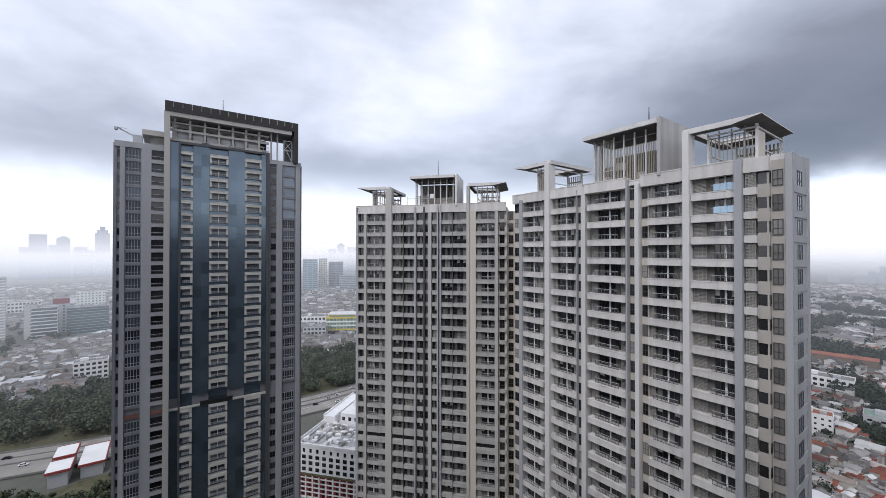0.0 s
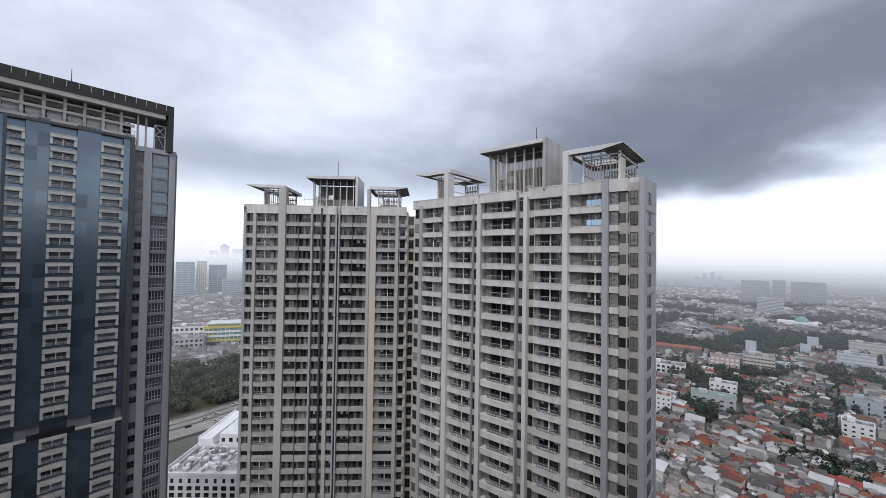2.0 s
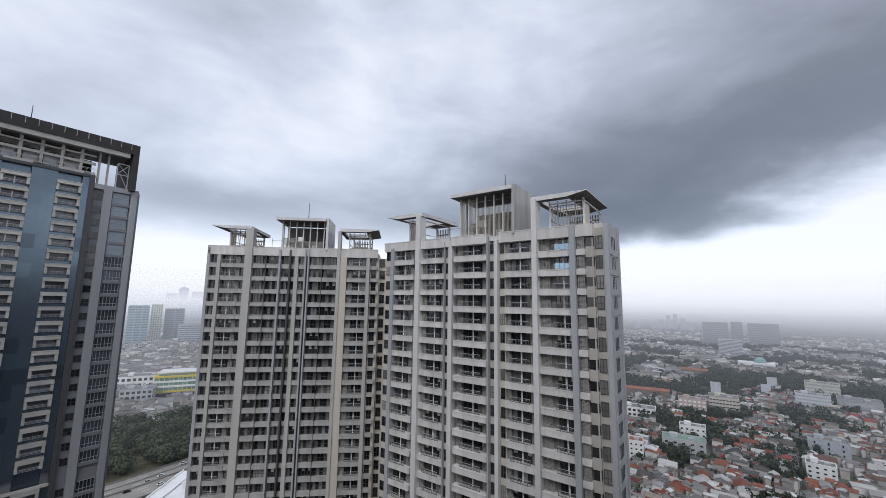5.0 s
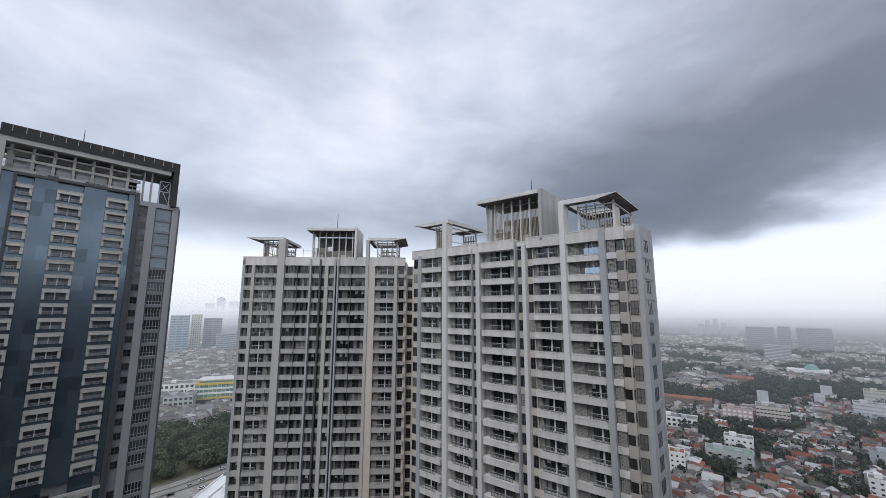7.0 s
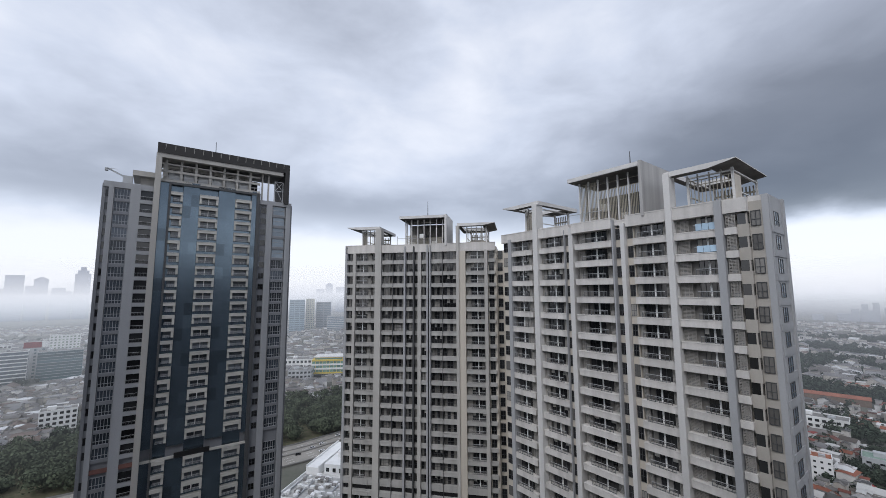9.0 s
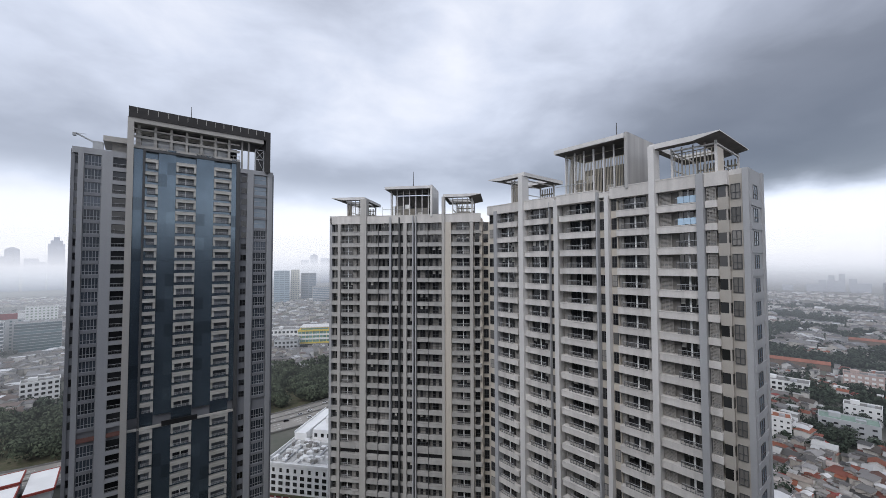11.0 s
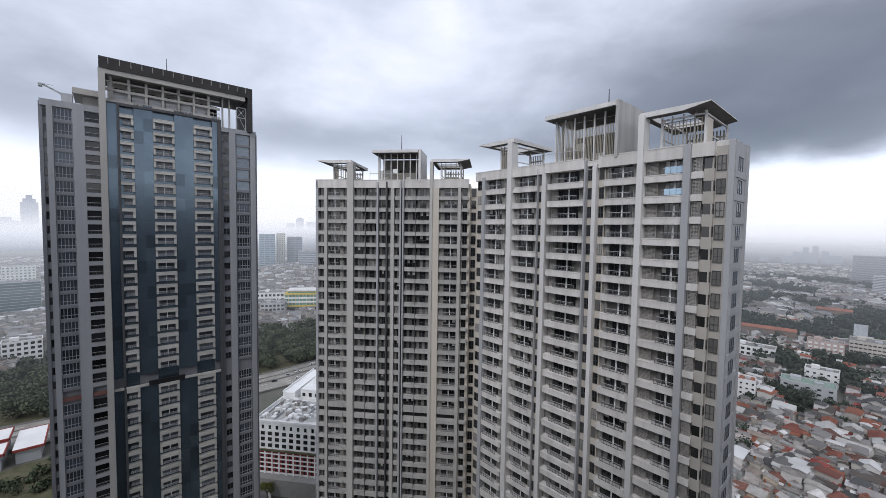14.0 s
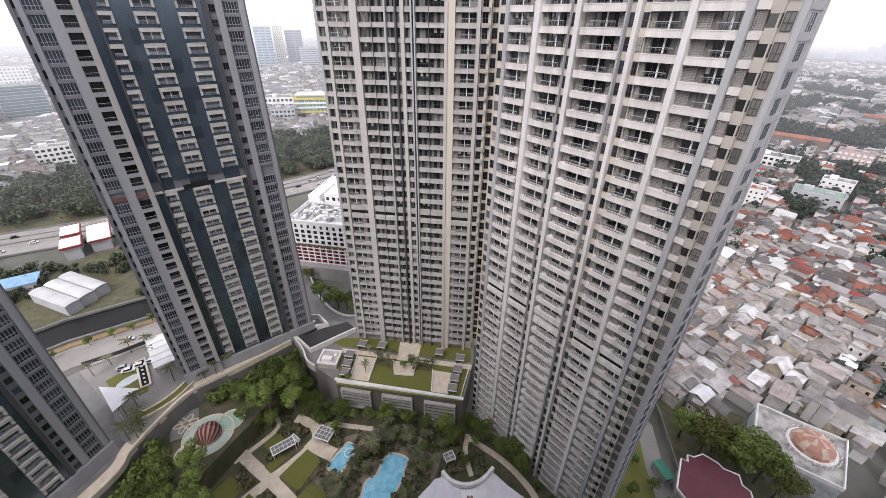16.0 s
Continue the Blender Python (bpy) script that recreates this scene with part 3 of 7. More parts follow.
def tower_b():
    p, w = H + 13.5, H + 11.15
    bays = [("plain", 0.4, 2.3, 0.1, 0.6, 2.1, 1), ("balcony", 3.2, 7.6, 0.0, 3.4, 6.1, 1), ("plain", 7.6, 9.0, 0.15, 7.8, 8.8, 0), ("plain", 10.9, 14.2, 0.05, 11.0, 13.2, 2),
            ("plain", 14.3, 17.5, 0.05, 14.4, 17.3, 3), ("plain", 18.0, 20.1, 0.35, 18.1, 20.0, 2), ("plain", 20.5, 21.4, 0.6, 20.55, 21.35, 0), ("plain", 22.4, 24.0, 0.35, 22.5, 23.8, 1),
            ("plain", 25.2, 28.4, 0.05, 25.3, 28.2, 3), ("plain", 28.5, 32.2, 0.05, 28.7, 32.0, 3), ("balcony", 34.9, 39.9, 0.0, 36.6, 39.4, 1)]
    fins = [(-0.3, 0.4, 0.0, M_GREYP, H + 13.0), (2.3, 3.1, -0.3, M_PALEB, H + 11.2), (9.0, 10.8, -0.5, M_PALEB, H + 18.2), (17.5, 17.95, -0.5, M_GREYP, H + 12.8),
            (20.1, 20.5, -0.4, M_DFRAME, H + 12.8), (21.4, 22.35, -0.05, M_PALEB, H + 11.2), (24.0, 24.4, -0.5, M_GREYP, H + 13.0), (24.8, 25.15, -0.5, M_GREYP, H + 13.0),
            (28.38, 28.5, -0.1, M_DFRAME, H + 11.2), (14.15, 14.3, -0.1, M_DFRAME, H + 11.2), (32.3, 33.1, -0.5, M_PALEB, H + 18.2), (33.1, 34.85, -0.15, M_CREAM, H + 11.2), (39.95, 40.85, -0.3, M_PALEB, H + 11.4)]
    par = [(-0.3, 9.0, 0.0, w, p), (10.8, 25.2, -0.05, w, p - 0.1), (25.2, 32.3, 0.0, w, p), (33.1, 42.9, 0.0, w, p)]
    t = pale_tower("tower_cream", -25.1, 113.4, 14.0, -12.3, "grey-cream apartment tower standing on the garden podium", 43, 18, H + 13.4, H + 9.0, 3.28, 40,
                   bays, [], fins, par, corner_b, 19, (-0.2, 41), M_SPANB)
    z = -14
    roof_pavilion(t, 0.2, 10.1, 15, H + 12.9 + z, H + 18.8 + z, 9.6, True, (4.0, 9.0))
    roof_pavilion(t, 32.6, 43.0, 14, H + 12.9 + z, H + 18.9 + z, 33, False, (34.9, 40.6))
    plant_room(t, 16.6, 28.8, H + 12.9 + z, H + 21.4 + z, (29.1, 29.7), M_PALE, H + 20.2 + z, 0.42)
    put("roof_deck", boxes("roof_deck", M_SOFFIT, (0, 42, 0.9, 17, H + 12.6 + z, H + 12.8 + z)), t)
    antenna(t, 23.4, 4, H + 21.3 + z, H + 26.5 + z)
    return t


tower_c()
tower_b()


# ---- the two dark towers ----
def dark_tower(x, y, zb, deg, label, seen=(0, 999)):
    t = thing("tower_dark", x, y, zb, deg, label, "apartment tower", "dark residential towers")
    h = H - zb
    roof = h + 27.0
    for q in ((0.0, 9.5, 0.6, 24, 0, roof - 0.3), (34.6, 43.4, 0.6, 22, 0, roof - 0.3), (9.5, 34.6, 1.2, 24, 0, h + 28.6)):
        put("wall", boxes("wall", M_DARKW, q), t)
    put("plinth", boxes("plinth", M_MIDW, (-0.3, 43.9, -0.5, 0.6, 0, 4.2)), t)
    piers = [(-0.5, 0.15, 0.4, M_DARKW, roof - 0.4), (0.75, 1.75, -0.05, M_MIDW, roof), (4.9, 6.9, -0.1, M_MIDW, roof), (36.4, 38.0, -0.05, M_MIDW, roof), (41.8, 43.1, -0.1, M_MIDW, roof), (43.1, 43.6, 0.3, M_DARKW, roof - 0.6)]
    for u0, u1, y0, m, zt in piers:
        put("pier", boxes("pier", m, (u0, u1, y0, 0.7, 0, zt)), t)
    put("fin", boxes("fin", M_FIN, (9.45, 10.7, -1.0, 1.2, 0, h + 36.0)), t, label="tall pale fin carrying the roof frame")
    put("glazing_frame", boxes("glazing_frame", M_DFRAME, (33.6, 34.5, -0.1, 1.2, 4.2, h + 28.9), (13.0, 34.5, -0.12, 1.1, h + 28.3, h + 28.9), (12.6, 13.05, -0.1, 1.1, 4.2, h + 28.9)), t, label="dark frame round the glass wall")
    put("parapet", boxes("parapet", M_MIDW, (-0.3, 9.4, -0.02, 0.9, h + 25.75, roof + 0.15)), t)
    put("parapet", boxes("parapet", M_MIDW, (34.5, 43.3, -0.02, 0.9, h + 25.85, roof + 0.05)), t)
    fl, refuge = 3.2, 20
    # wing windows, loggias and their bands
    fa, pa = window_meshes(3.0, 2.5, 4, M_MIDW, M_WINGG, 0.75, 0.09)
    fb, pb = window_meshes(3.3, 2.5, 4, M_MIDW, M_WINGG, 0.75, 0.09)
    fe, pe = window_meshes(3.3, 2.5, 0, M_MIDW, M_PALEG, 1.3, 0.09)
    fc = lattice("window", 0.0, 0.09, (M_DARKW, [(0, 0.35, 0, 1.6), (0, 1.7, 0, 0.06)]), (M_DFRAME, [(0.95, 1.02, 0, 1.6), (0.35, 1.7, 0.75, 0.8)]), (M_GLASS, [(0.35, 1.7, 0, 1.6)]))
    fd = glazed(0.55, 1.7, 0, M_DFRAME, M_GLASS)
    bands = [boxes("band", M_DARKW, (1.75, 4.9, 0.1, 0.62, -0.72, 0)), boxes("band", M_DARKW, (38.0, 41.8, 0.1, 0.62, -0.72, 0))]
    slab = boxes("loggia_slab", M_MIDW, (6.9, 9.45, -0.15, 1.2, -0.95, 0.0))
    back = boxes("loggia_window", M_GLASS, (6.95, 9.4, 0.5, 0.58, 0, 2.25))
    lrail = railing_mesh(2.4, 0.9, 4, M_DFRAME)
    glass = [(10.75, 12.6, 0.95), (15.75, 19.45, 0.3), (23.95, 28.05, 0.3), (32.35, 33.6, 0.3)]
    strips = []
    for u0, u1, y0 in glass:
        n = 2 if u1 - u0 > 3 else 1
        w = (u1 - u0) / n
        strips += [(u0 + w * i, y0, boxes("glass_panel", M_CURT, (0.002, w - 0.002, 0, 0.1, 0.002, fl - 0.002))) for i in range(n)]
    for u0, u1 in ((13.1, 15.7), (19.5, 23.9), (28.1, 32.3)):
        put("glass_backing", boxes("glass_backing", M_CURT, (u0, u1, 1.1, 1.18, 4.2, h + 28.3)), t, label="blue-grey glass behind the balconies")
    cols = [(13.1, 15.7, 0, (15.1, 15.7)), (19.5, 23.9, 1, (19.5, 20.2)), (28.1, 32.3, 0, (31.6, 32.3))]
    col_meshes = []
    for u0, u1, mid, sidep in cols:
        w = u1 - u0
        side = [(u0, u0 + 0.45, 0.0, 1.1, -2.38 - 0.0, -0.82), (u1 - 0.5, u1, -0.1, 1.1, -2.38, -0.82)]
        if not mid:
            side = side[1:] if u0 < 20 else side
        fr, pn = window_meshes(w - 0.95, 2.38 - 0.82, 1 + mid * 2, M_DFRAME, M_BALG, 0.0, 0.05, 0.2 if mid else 0.0)
        rail = railing_mesh(w - 0.95, 0.62, 4, M_MIDW)
        col_meshes.append((u0, boxes("balcony_ledge", M_LEDGE, (u0, u1, -0.25, 1.1, -0.82, 0.0), (u0, u1, -0.3, -0.25, -0.14, 0), *side), fr, pn, rail))
    plain = []
    for k in range(42):
        z = h + 25.6 - fl * k
        if z < 5:
            break
        if not seen[0] < z < seen[1]:
            plain.append((0.2, 43.4, -0.1, 0.7, z - 3.3, z - 2.5))
            continue
        if k == refuge:
            # black block on the front, painting a slot's inner shade
            put("service_band", boxes("service_band", M_BLACK, (17.5, 25.2, -0.1, 0.3, z - 2.4, z - 1.2)), t, label="black block painting the shade in the service floor's slot")
            for a, b in ((10.75, 17.5), (25.2, 33.6)):
                put("service_band", boxes("service_band", M_LEDGE, (a, b, -0.1, 0.3, z - 2.3, z - 1.75)), t, label="pale band of the service floor")
            for a, b in ((1.75, 4.9), (6.9, 9.45)):
                put("service_band", boxes("service_band", mat("rust_paint", (0.20, 0.10, 0.085)), (a, b, 0.05, 0.3, z - 2.4, z - 1.4)), t, label="rust-red band of the service floor")
            continue
        for x0, f, p in ((1.83, fa, pa), (38.2, *((fe, pe) if k < 5 and seen[1] > 100 else (fb, pb)))):
            w = put("window", f, t, (x0, 0.3, z - 2.5))
            put("pane", p, w)
        for band in bands:
            put("band", band, t, (0, 0, z - 2.5))
        put("window", fc, t, (34.6, 0.45, z - 2.3))
        put("window", fd, t, (0.18, 0.5, z - 2.2))
        lg = put("loggia", slab, t, (0, 0, z - 2.3))
        put("loggia_window", back, lg)
        if seen[1] > 100:
            put("railing", lrail, lg, (6.95, -0.05, 0))
        zl = h + 26.4 - fl * k
        for u0, ledge, fr, pn, rail in col_meshes:
            b = put("balcony", ledge, t, (0, 0, zl))
            w = put("window", fr, b, (u0 + 0.45, 0.95, -2.38))
            put("railing", rail, b, (u0 + 0.45, 0.02, -2.38))
            put("pane", pn, b, (u0 + 0.45, 0.95, -2.38))
        for x0, y0, me in strips:
            put("glass_panel", me, t, (x0, y0, z - 2.6))
    if plain:
        put("band", boxes("band", M_MIDW, *plain), t)
    top_row = h + 25.6 - 2.6 + fl
    for x0, y0, me in strips:
        put("glass_panel", me, t, (x0, y0, top_row))
    # crown: portal frame, louvred fascia, plant floor and roof crane
    put("roof_frame", boxes("roof_frame", M_FIN, (10.7, 40.4, -1.0, 0.6, h + 34.9, h + 36.0), (9.45, 10.7, 0.6, 12, h + 34.9, h + 36.0)), t, label="pale portal beam of the roof frame")
    put("fascia", boxes("fascia", M_FASCIA, (9.6, 42.2, -1.2, 13, h + 36.0, h + 38.6), (41.0, 42.2, -1.2, 13, roof - 0.4, h + 36.0)), t, label="charcoal louvred crown fascia")
    lou = boxes("fascia_fin", M_FIN, (-0.06, 0.06, -1.3, -1.2, h + 37.1, h + 38.45))
    for i in range(15):
        put("fascia_fin", lou, t, (11.3 + 2.08 * i, 0, 0))
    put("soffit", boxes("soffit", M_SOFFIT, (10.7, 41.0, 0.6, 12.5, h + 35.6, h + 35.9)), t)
    put("plant_floor", boxes("plant_floor", M_FIN, (10.7, 34.4, 0.3, 12, h + 28.9, h + 29.5), (11, 33, 5.5, 12, h + 29.5, h + 35.0)), t)
    col = boxes("column", M_FIN, (0, 0.55, 0.9, 1.5, h + 29.5, h + 34.9))
    unit = boxes("plant_unit", M_STEEL, (0, 2.4, 2.2, 4.0, h + 29.7, h + 32.0), (0.2, 1.0, 2.1, 2.2, h + 30, h + 31.7), (1.4, 2.2, 2.1, 2.2, h + 30, h + 31.7))
    for i in range(7):
        put("column", col, t, (11.4 + 3.35 * i, 0, 0))
        # black sheet on the wall in place of the shade in an opening
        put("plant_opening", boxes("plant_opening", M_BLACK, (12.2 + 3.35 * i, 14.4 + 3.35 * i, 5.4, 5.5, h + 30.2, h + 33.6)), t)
        if i < 6:
            put("plant_unit", unit, t, (12.3 + 3.35 * i, 0, 0), label="grey cooling unit")
    put("beam", boxes("beam", M_FIN, (10.7, 34.4, 0.8, 1.3, h + 31.6, h + 32.2)), t)
    put("beam", boxes("beam", M_FIN, (10.7, 34.4, 0.9, 1.2, h + 33.6, h + 34.0)), t)
    put("plant_rail", railing_mesh(23.5, 1.1, 16, M_FIN), t, (10.8, 0.35, h + 29.5))
    for x0 in (34.9, 36.6):
        put("column", boxes("column", M_FIN, (x0, x0 + 0.4, 1, 1.4, roof - 0.4, h + 35.6)), t)
    truss = [(38.4, 38.6, 0.5, 0.7, roof, h + 33.4), (40.7, 40.9, 0.5, 0.7, roof, h + 33.4), (38.4, 40.9, 0.5, 0.7, h + 33.2, h + 33.4), (38.4, 40.9, 0.5, 0.7, h + 30.4, h + 30.6)]
    put("truss", boxes("truss", M_STEEL, *truss), t, label="open steel roof truss")
    for a, b in (((38.5, h + 30.5), (40.8, h + 33.3)), ((40.8, h + 30.5), (38.5, h + 33.3)), ((40.8, roof), (39.2, h + 30.5))):
        bm = bmesh.new()
        ln = math.hypot(b[0] - a[0], b[1] - a[1])
        bm_box(bm, 0, ln, 0.5, 0.62, -0.06, 0.06)
        bm.transform(Matrix.Translation((a[0], 0, a[1])) @ Matrix.Rotation(-math.atan2(b[1] - a[1], b[0] - a[0]), 4, "Y"))
        put("brace", mesh_of("brace", bm, M_STEEL), t)
    put("side_canopy", boxes("side_canopy", M_FIN, (4.9, 9.5, 2.0, 12, h + 29.9, h + 31.2)), t, label="pale side canopy on the lower roof")
    put("side_canopy", boxes("canopy_wall", M_FIN, (6.5, 9.5, 4.0, 11, roof - 0.4, h + 29.9)), t)
    crane = put("roof_crane", boxes("roof_crane", M_STEEL, (3.0, 4.9, 2.5, 4.4, roof, h + 29.6), (2.6, 5.1, 2.3, 4.6, roof - 0.3, roof + 0.2)), t, label="grey window-cleaning crane on the roof edge")
    bm = bmesh.new()
    bm_box(bm, 0, 4.2, -0.2, 0.2, -0.15, 0.15)
    bm.transform(Matrix.Translation((3.6, 3.2, h + 29.2)) @ Matrix.Rotation(radians(206), 4, "Y"))
    put("crane_arm", mesh_of("crane_arm", bm, M_STEEL), crane)
    put("crane_head", boxes("crane_head", M_STEEL, (-0.6, 0.0, 2.6, 3.8, h + 30.4, h + 31.0), (-0.6, 1.8, 2.7, 2.8, h + 30.9, h + 31.0)), crane)
    antenna(t, 23.0, 5, h + 38.5, h + 43.5)
    return t


dark_tower(-78.9, 93.65, 14.0, 34.6, "dark grey apartment tower with a blue glass wall and roof frame")
dark_tower(-102.8, 30.1, 14.0, 69.0, "dark grey tower with white balconies beside the drop-off plaza", (0, 58))


# ---- unseen block on whose roof edge the camera stands, enlarged to block light ----
tagged(put("lookout_block", boxes("lookout_block", M_DARKW, (-80, 100, -30, -0.6, 0, H - 1.75))), "unseen plain grey tower block under the lookout, widened to block light", "tower", kind="structure")
# added behind the camera to keep sun and sky off the lower facades
tagged(put("lookout_penthouse", boxes("lookout_penthouse", M_DARKW, (-78, 98, -29, -3, H - 1.7, H + 14))), "unseen plain grey block behind the lookout, added to block light", "tower", kind="structure")


# ---- ground, terrace and water ----
def strip(pts, width, z):
    """A road ribbon along a line, as a bmesh."""
    bm = bmesh.new()
    rows = []
    for i, (x, y) in enumerate(pts):
        a, b = pts[max(0, i - 1)], pts[min(len(pts) - 1, i + 1)]
        dx, dy = b[0] - a[0], b[1] - a[1]
        n = math.hypot(dx, dy)
        nx, ny = -dy / n * width / 2, dx / n * width / 2
        rows.append((bm.verts.new((x - nx, y - ny, z)), bm.verts.new((x + nx, y + ny, z))))
    for (a, b), (c, e) in zip(rows, rows[1:]):
        bm.faces.new((a, c, e, b))
    return bm


def smooth_line(pts, n=8):
    """A Catmull-Rom curve through the points."""
    out = []
    for i in range(len(pts) - 1):
        p0, p1, p2, p3 = (Vector(pts[max(0, min(len(pts) - 1, j))]) for j in (i - 1, i, i + 1, i + 2))
        for k in range(n):
            t = k / n
            out.append(tuple(0.5 * (2 * p1 + (p2 - p0) * t + (2 * p0 - 5 * p1 + 4 * p2 - p3) * t * t + (3 * p1 - p0 - 3 * p2 + p3) * t ** 3)))
    return out + [tuple(pts[-1])]


def kerb(pts, off, w, z0, z1):
    """An upright strip that runs beside a line."""
    bm = bmesh.new()
    rows = []
    for i, (x, y) in enumerate(pts):
        a, b = pts[max(0, i - 1)], pts[min(len(pts) - 1, i + 1)]
        dx, dy = b[0] - a[0], b[1] - a[1]
        n = math.hypot(dx, dy) or 1
        nx, ny = -dy / n, dx / n
        rows.append([bm.verts.new((x + nx * o, y + ny * o, z)) for o, z in ((off, z0), (off, z1), (off + w, z1), (off + w, z0))])
    for a, b in zip(rows, rows[1:]):
        for i in range(3):
            bm.faces.new((a[i], b[i], b[i + 1], a[i + 1]))
    bmesh.ops.recalc_face_normals(bm, faces=bm.faces)
    return bm


def plate(name, pts, z0, z1, material):
    bm = bmesh.new()
    bm_prism(bm, pts, z0, z1)
    bmesh.ops.recalc_face_normals(bm, faces=bm.faces)
    bmesh.ops.triangulate(bm, faces=[f for f in bm.faces if len(f.verts) > 4])
    return mesh_of(name, bm, material)


M_EARTH = mat("urban_ground", (0.10, 0.105, 0.085), 0.95, var=0.2, scale=0.03, bump=0.1, grain=0.25, color2=(0.14, 0.135, 0.12))
M_LAWN = mat("lawn", (0.12, 0.135, 0.033), 0.95, var=0.18, scale=0.25, bump=0.3, grain=6, color2=(0.145, 0.135, 0.042))
M_SHRUB = mat("ground_cover", (0.07, 0.078, 0.04), 0.95, var=0.25, scale=0.3, bump=0.4, grain=4, color2=(0.13, 0.11, 0.075))
M_PAVE = mat("cream_paving", (0.64, 0.565, 0.45), 0.85, var=0.1, scale=0.5, bump=0.08, grain=3)
M_GPAVE = mat("grey_paving", (0.21, 0.205, 0.195), 0.9, var=0.1, scale=0.4, bump=0.08, grain=3)
M_ROADC = mat("worn_road", (0.29, 0.275, 0.25), 0.92, var=0.12, scale=0.08, bump=0.08, grain=2)
M_KERBW = mat("white_kerb", (0.72, 0.71, 0.69), 0.8, var=0.08, bump=0.03)
M_WHITE = mat("white_paint", (0.78, 0.78, 0.77), 0.7, var=0.06, scale=0.3, bump=0.02, rand=0.05)
M_POOL = mat("pool_water", (0.13, 0.46, 0.62), 0.06, var=0.12, scale=0.5, bump=0.25, grain=2.0, color2=(0.32, 0.62, 0.74), spec=0.5)
M_RIVER = mat("river_water", (0.014, 0.015, 0.014), 0.35, var=0.15, scale=0.1, bump=0.03, grain=1.0, spec=0.08)
M_RETWALL = mat("retaining_wall", (0.20, 0.19, 0.18), 0.9, var=0.15, scale=0.3, bump=0.1, streak=True)
M_SAND = mat("play_surface", (0.42, 0.50, 0.44), 0.9, var=0.12, scale=0.4, bump=0.05)

tagged(put("ground", boxes("ground", M_EARTH, (-9000, 9000, -2000, 9000, -2, 0))), "built-up flat ground of houses, yards and green", "ground", kind="structure")

TERRACE = [(-99, 28), (-83.7, 60.8), (-82.9, 70.1), (-80.2, 80.8), (-75.7, 90.7), (-63.9, 100.2), (-49.6, 112.7), (-43.2, 103.6), (-37.6, 98.6), (-30.4, 93.1), (-6.1, 89.0),
           (12.3, 82.9), (17.6, 99), (21.5, 126), (-19, 137), (-31, 122), (-44.0, 125.5), (-56.0, 141.0), (-76, 136), (-98, 117), (-118, 102.5), (-150, 70), (-150, 28)]
terrace = tagged(put("terrace", plate("terrace", TERRACE, 0, 13.9, M_RETWALL)), "raised plaza and podium on grey retaining walls", "terrace", kind="structure")
put("paving", plate("paving", [(x * 0.999 - 0.05, y * 0.999) for x, y in TERRACE], 13.9, 14.0, M_GPAVE), terrace)
EDGE = smooth_line([(-99, 28), (-83.7, 60.8), (-82.9, 70.1), (-80.2, 80.8), (-75.7, 90.7), (-63.9, 100.2), (-50.2, 112.0)])
put("parapet_wall", mesh_of("parapet_wall", kerb(EDGE, -0.1, 0.8, 13.0, 15.0), M_PAVE), terrace, label="cream capped edge wall of the plaza")
put("paved_edge", mesh_of("paved_edge", strip([(x - 2.2, y + 1.6) for x, y in EDGE], 3.0, 14.05), M_PAVE), terrace)

garden = tagged(put("garden_ground", plate("garden_ground", [(-98, 20), (-83.5, 60), (-82.6, 70), (-79.9, 80.8), (-75.4, 90.5), (-63.7, 99.9), (-49.4, 112), (-43, 103), (-30.2, 92.8), (12.3, 82.5), (16.5, 87), (45, 48), (48, 20)], 0.0, 0.12, M_SHRUB)),
                "planted garden ground round pools and paths", "garden ground", kind="structure")


def flat(name, pts, z, m, label, cat, kind="structure"):
    return tagged(put(name, plate(name, pts, z - 0.1, z, m)), label, cat, kind=kind)


LAWNS = list(([(-44.8, 68.9), (-38.3, 77.4), (-32.9, 73.4), (-37.6, 64.3)], [(-34.8, 66.3), (-29.0, 63.6), (-33.5, 55), (-41, 58.5)], [(-53, 79.5), (-49.5, 84), (-45.5, 80.5), (-49, 76)], [(-50, 72), (-46.5, 76.5), (-44, 74.5), (-47.5, 70)],
          [(-59, 70), (-54, 66), (-57, 61), (-63, 65)], [(-52, 64.5), (-47, 61), (-50, 56), (-55, 59)]))
PATHS = [([(-62, 79.5), (-53.2, 72.5), (-46, 67.3), (-38, 60.5), (-32, 54)], 3.6), ([(-54, 61), (-46.9, 68.2), (-41.5, 73.3), (-36.5, 79.5), (-37.1, 84.4), (-41, 87.5), (-44.9, 89.1)], 3.2),
                            ([(-29.5, 75), (-35.7, 78.2), (-38.5, 80)], 4.5), ([(-60, 74), (-56, 78), (-50, 85.5), (-52, 90)], 1.6), ([(-37, 84), (-32.5, 86), (-26, 85), (-18, 83.5)], 1.8),
                            ([(14, 78.5), (21.7, 72.4), (26, 68), (28.8, 64), (31.3, 59), (32.5, 52)], 2.0), ([(14, 80), (12.5, 74), (13.5, 66)], 1.5)]
POOLS = []
POOLSIDE = [(-34, 68), (-27, 81), (-18, 84), (-2, 80), (5, 73), (1, 63), (-5, 55), (-24, 53), (-31, 60)]
flat("pool_ground", POOLSIDE, 0.17, mat("sandy_bed", (0.27, 0.225, 0.17), 0.95, var=0.3, scale=0.25, bump=0.3, grain=3, color2=(0.10, 0.095, 0.06)), "sandy planted ground round the pools", "garden ground")
for p in LAWNS:
    flat("lawn", p, 0.30, M_LAWN, "mown rectangular lawn between cream paths", "lawn")
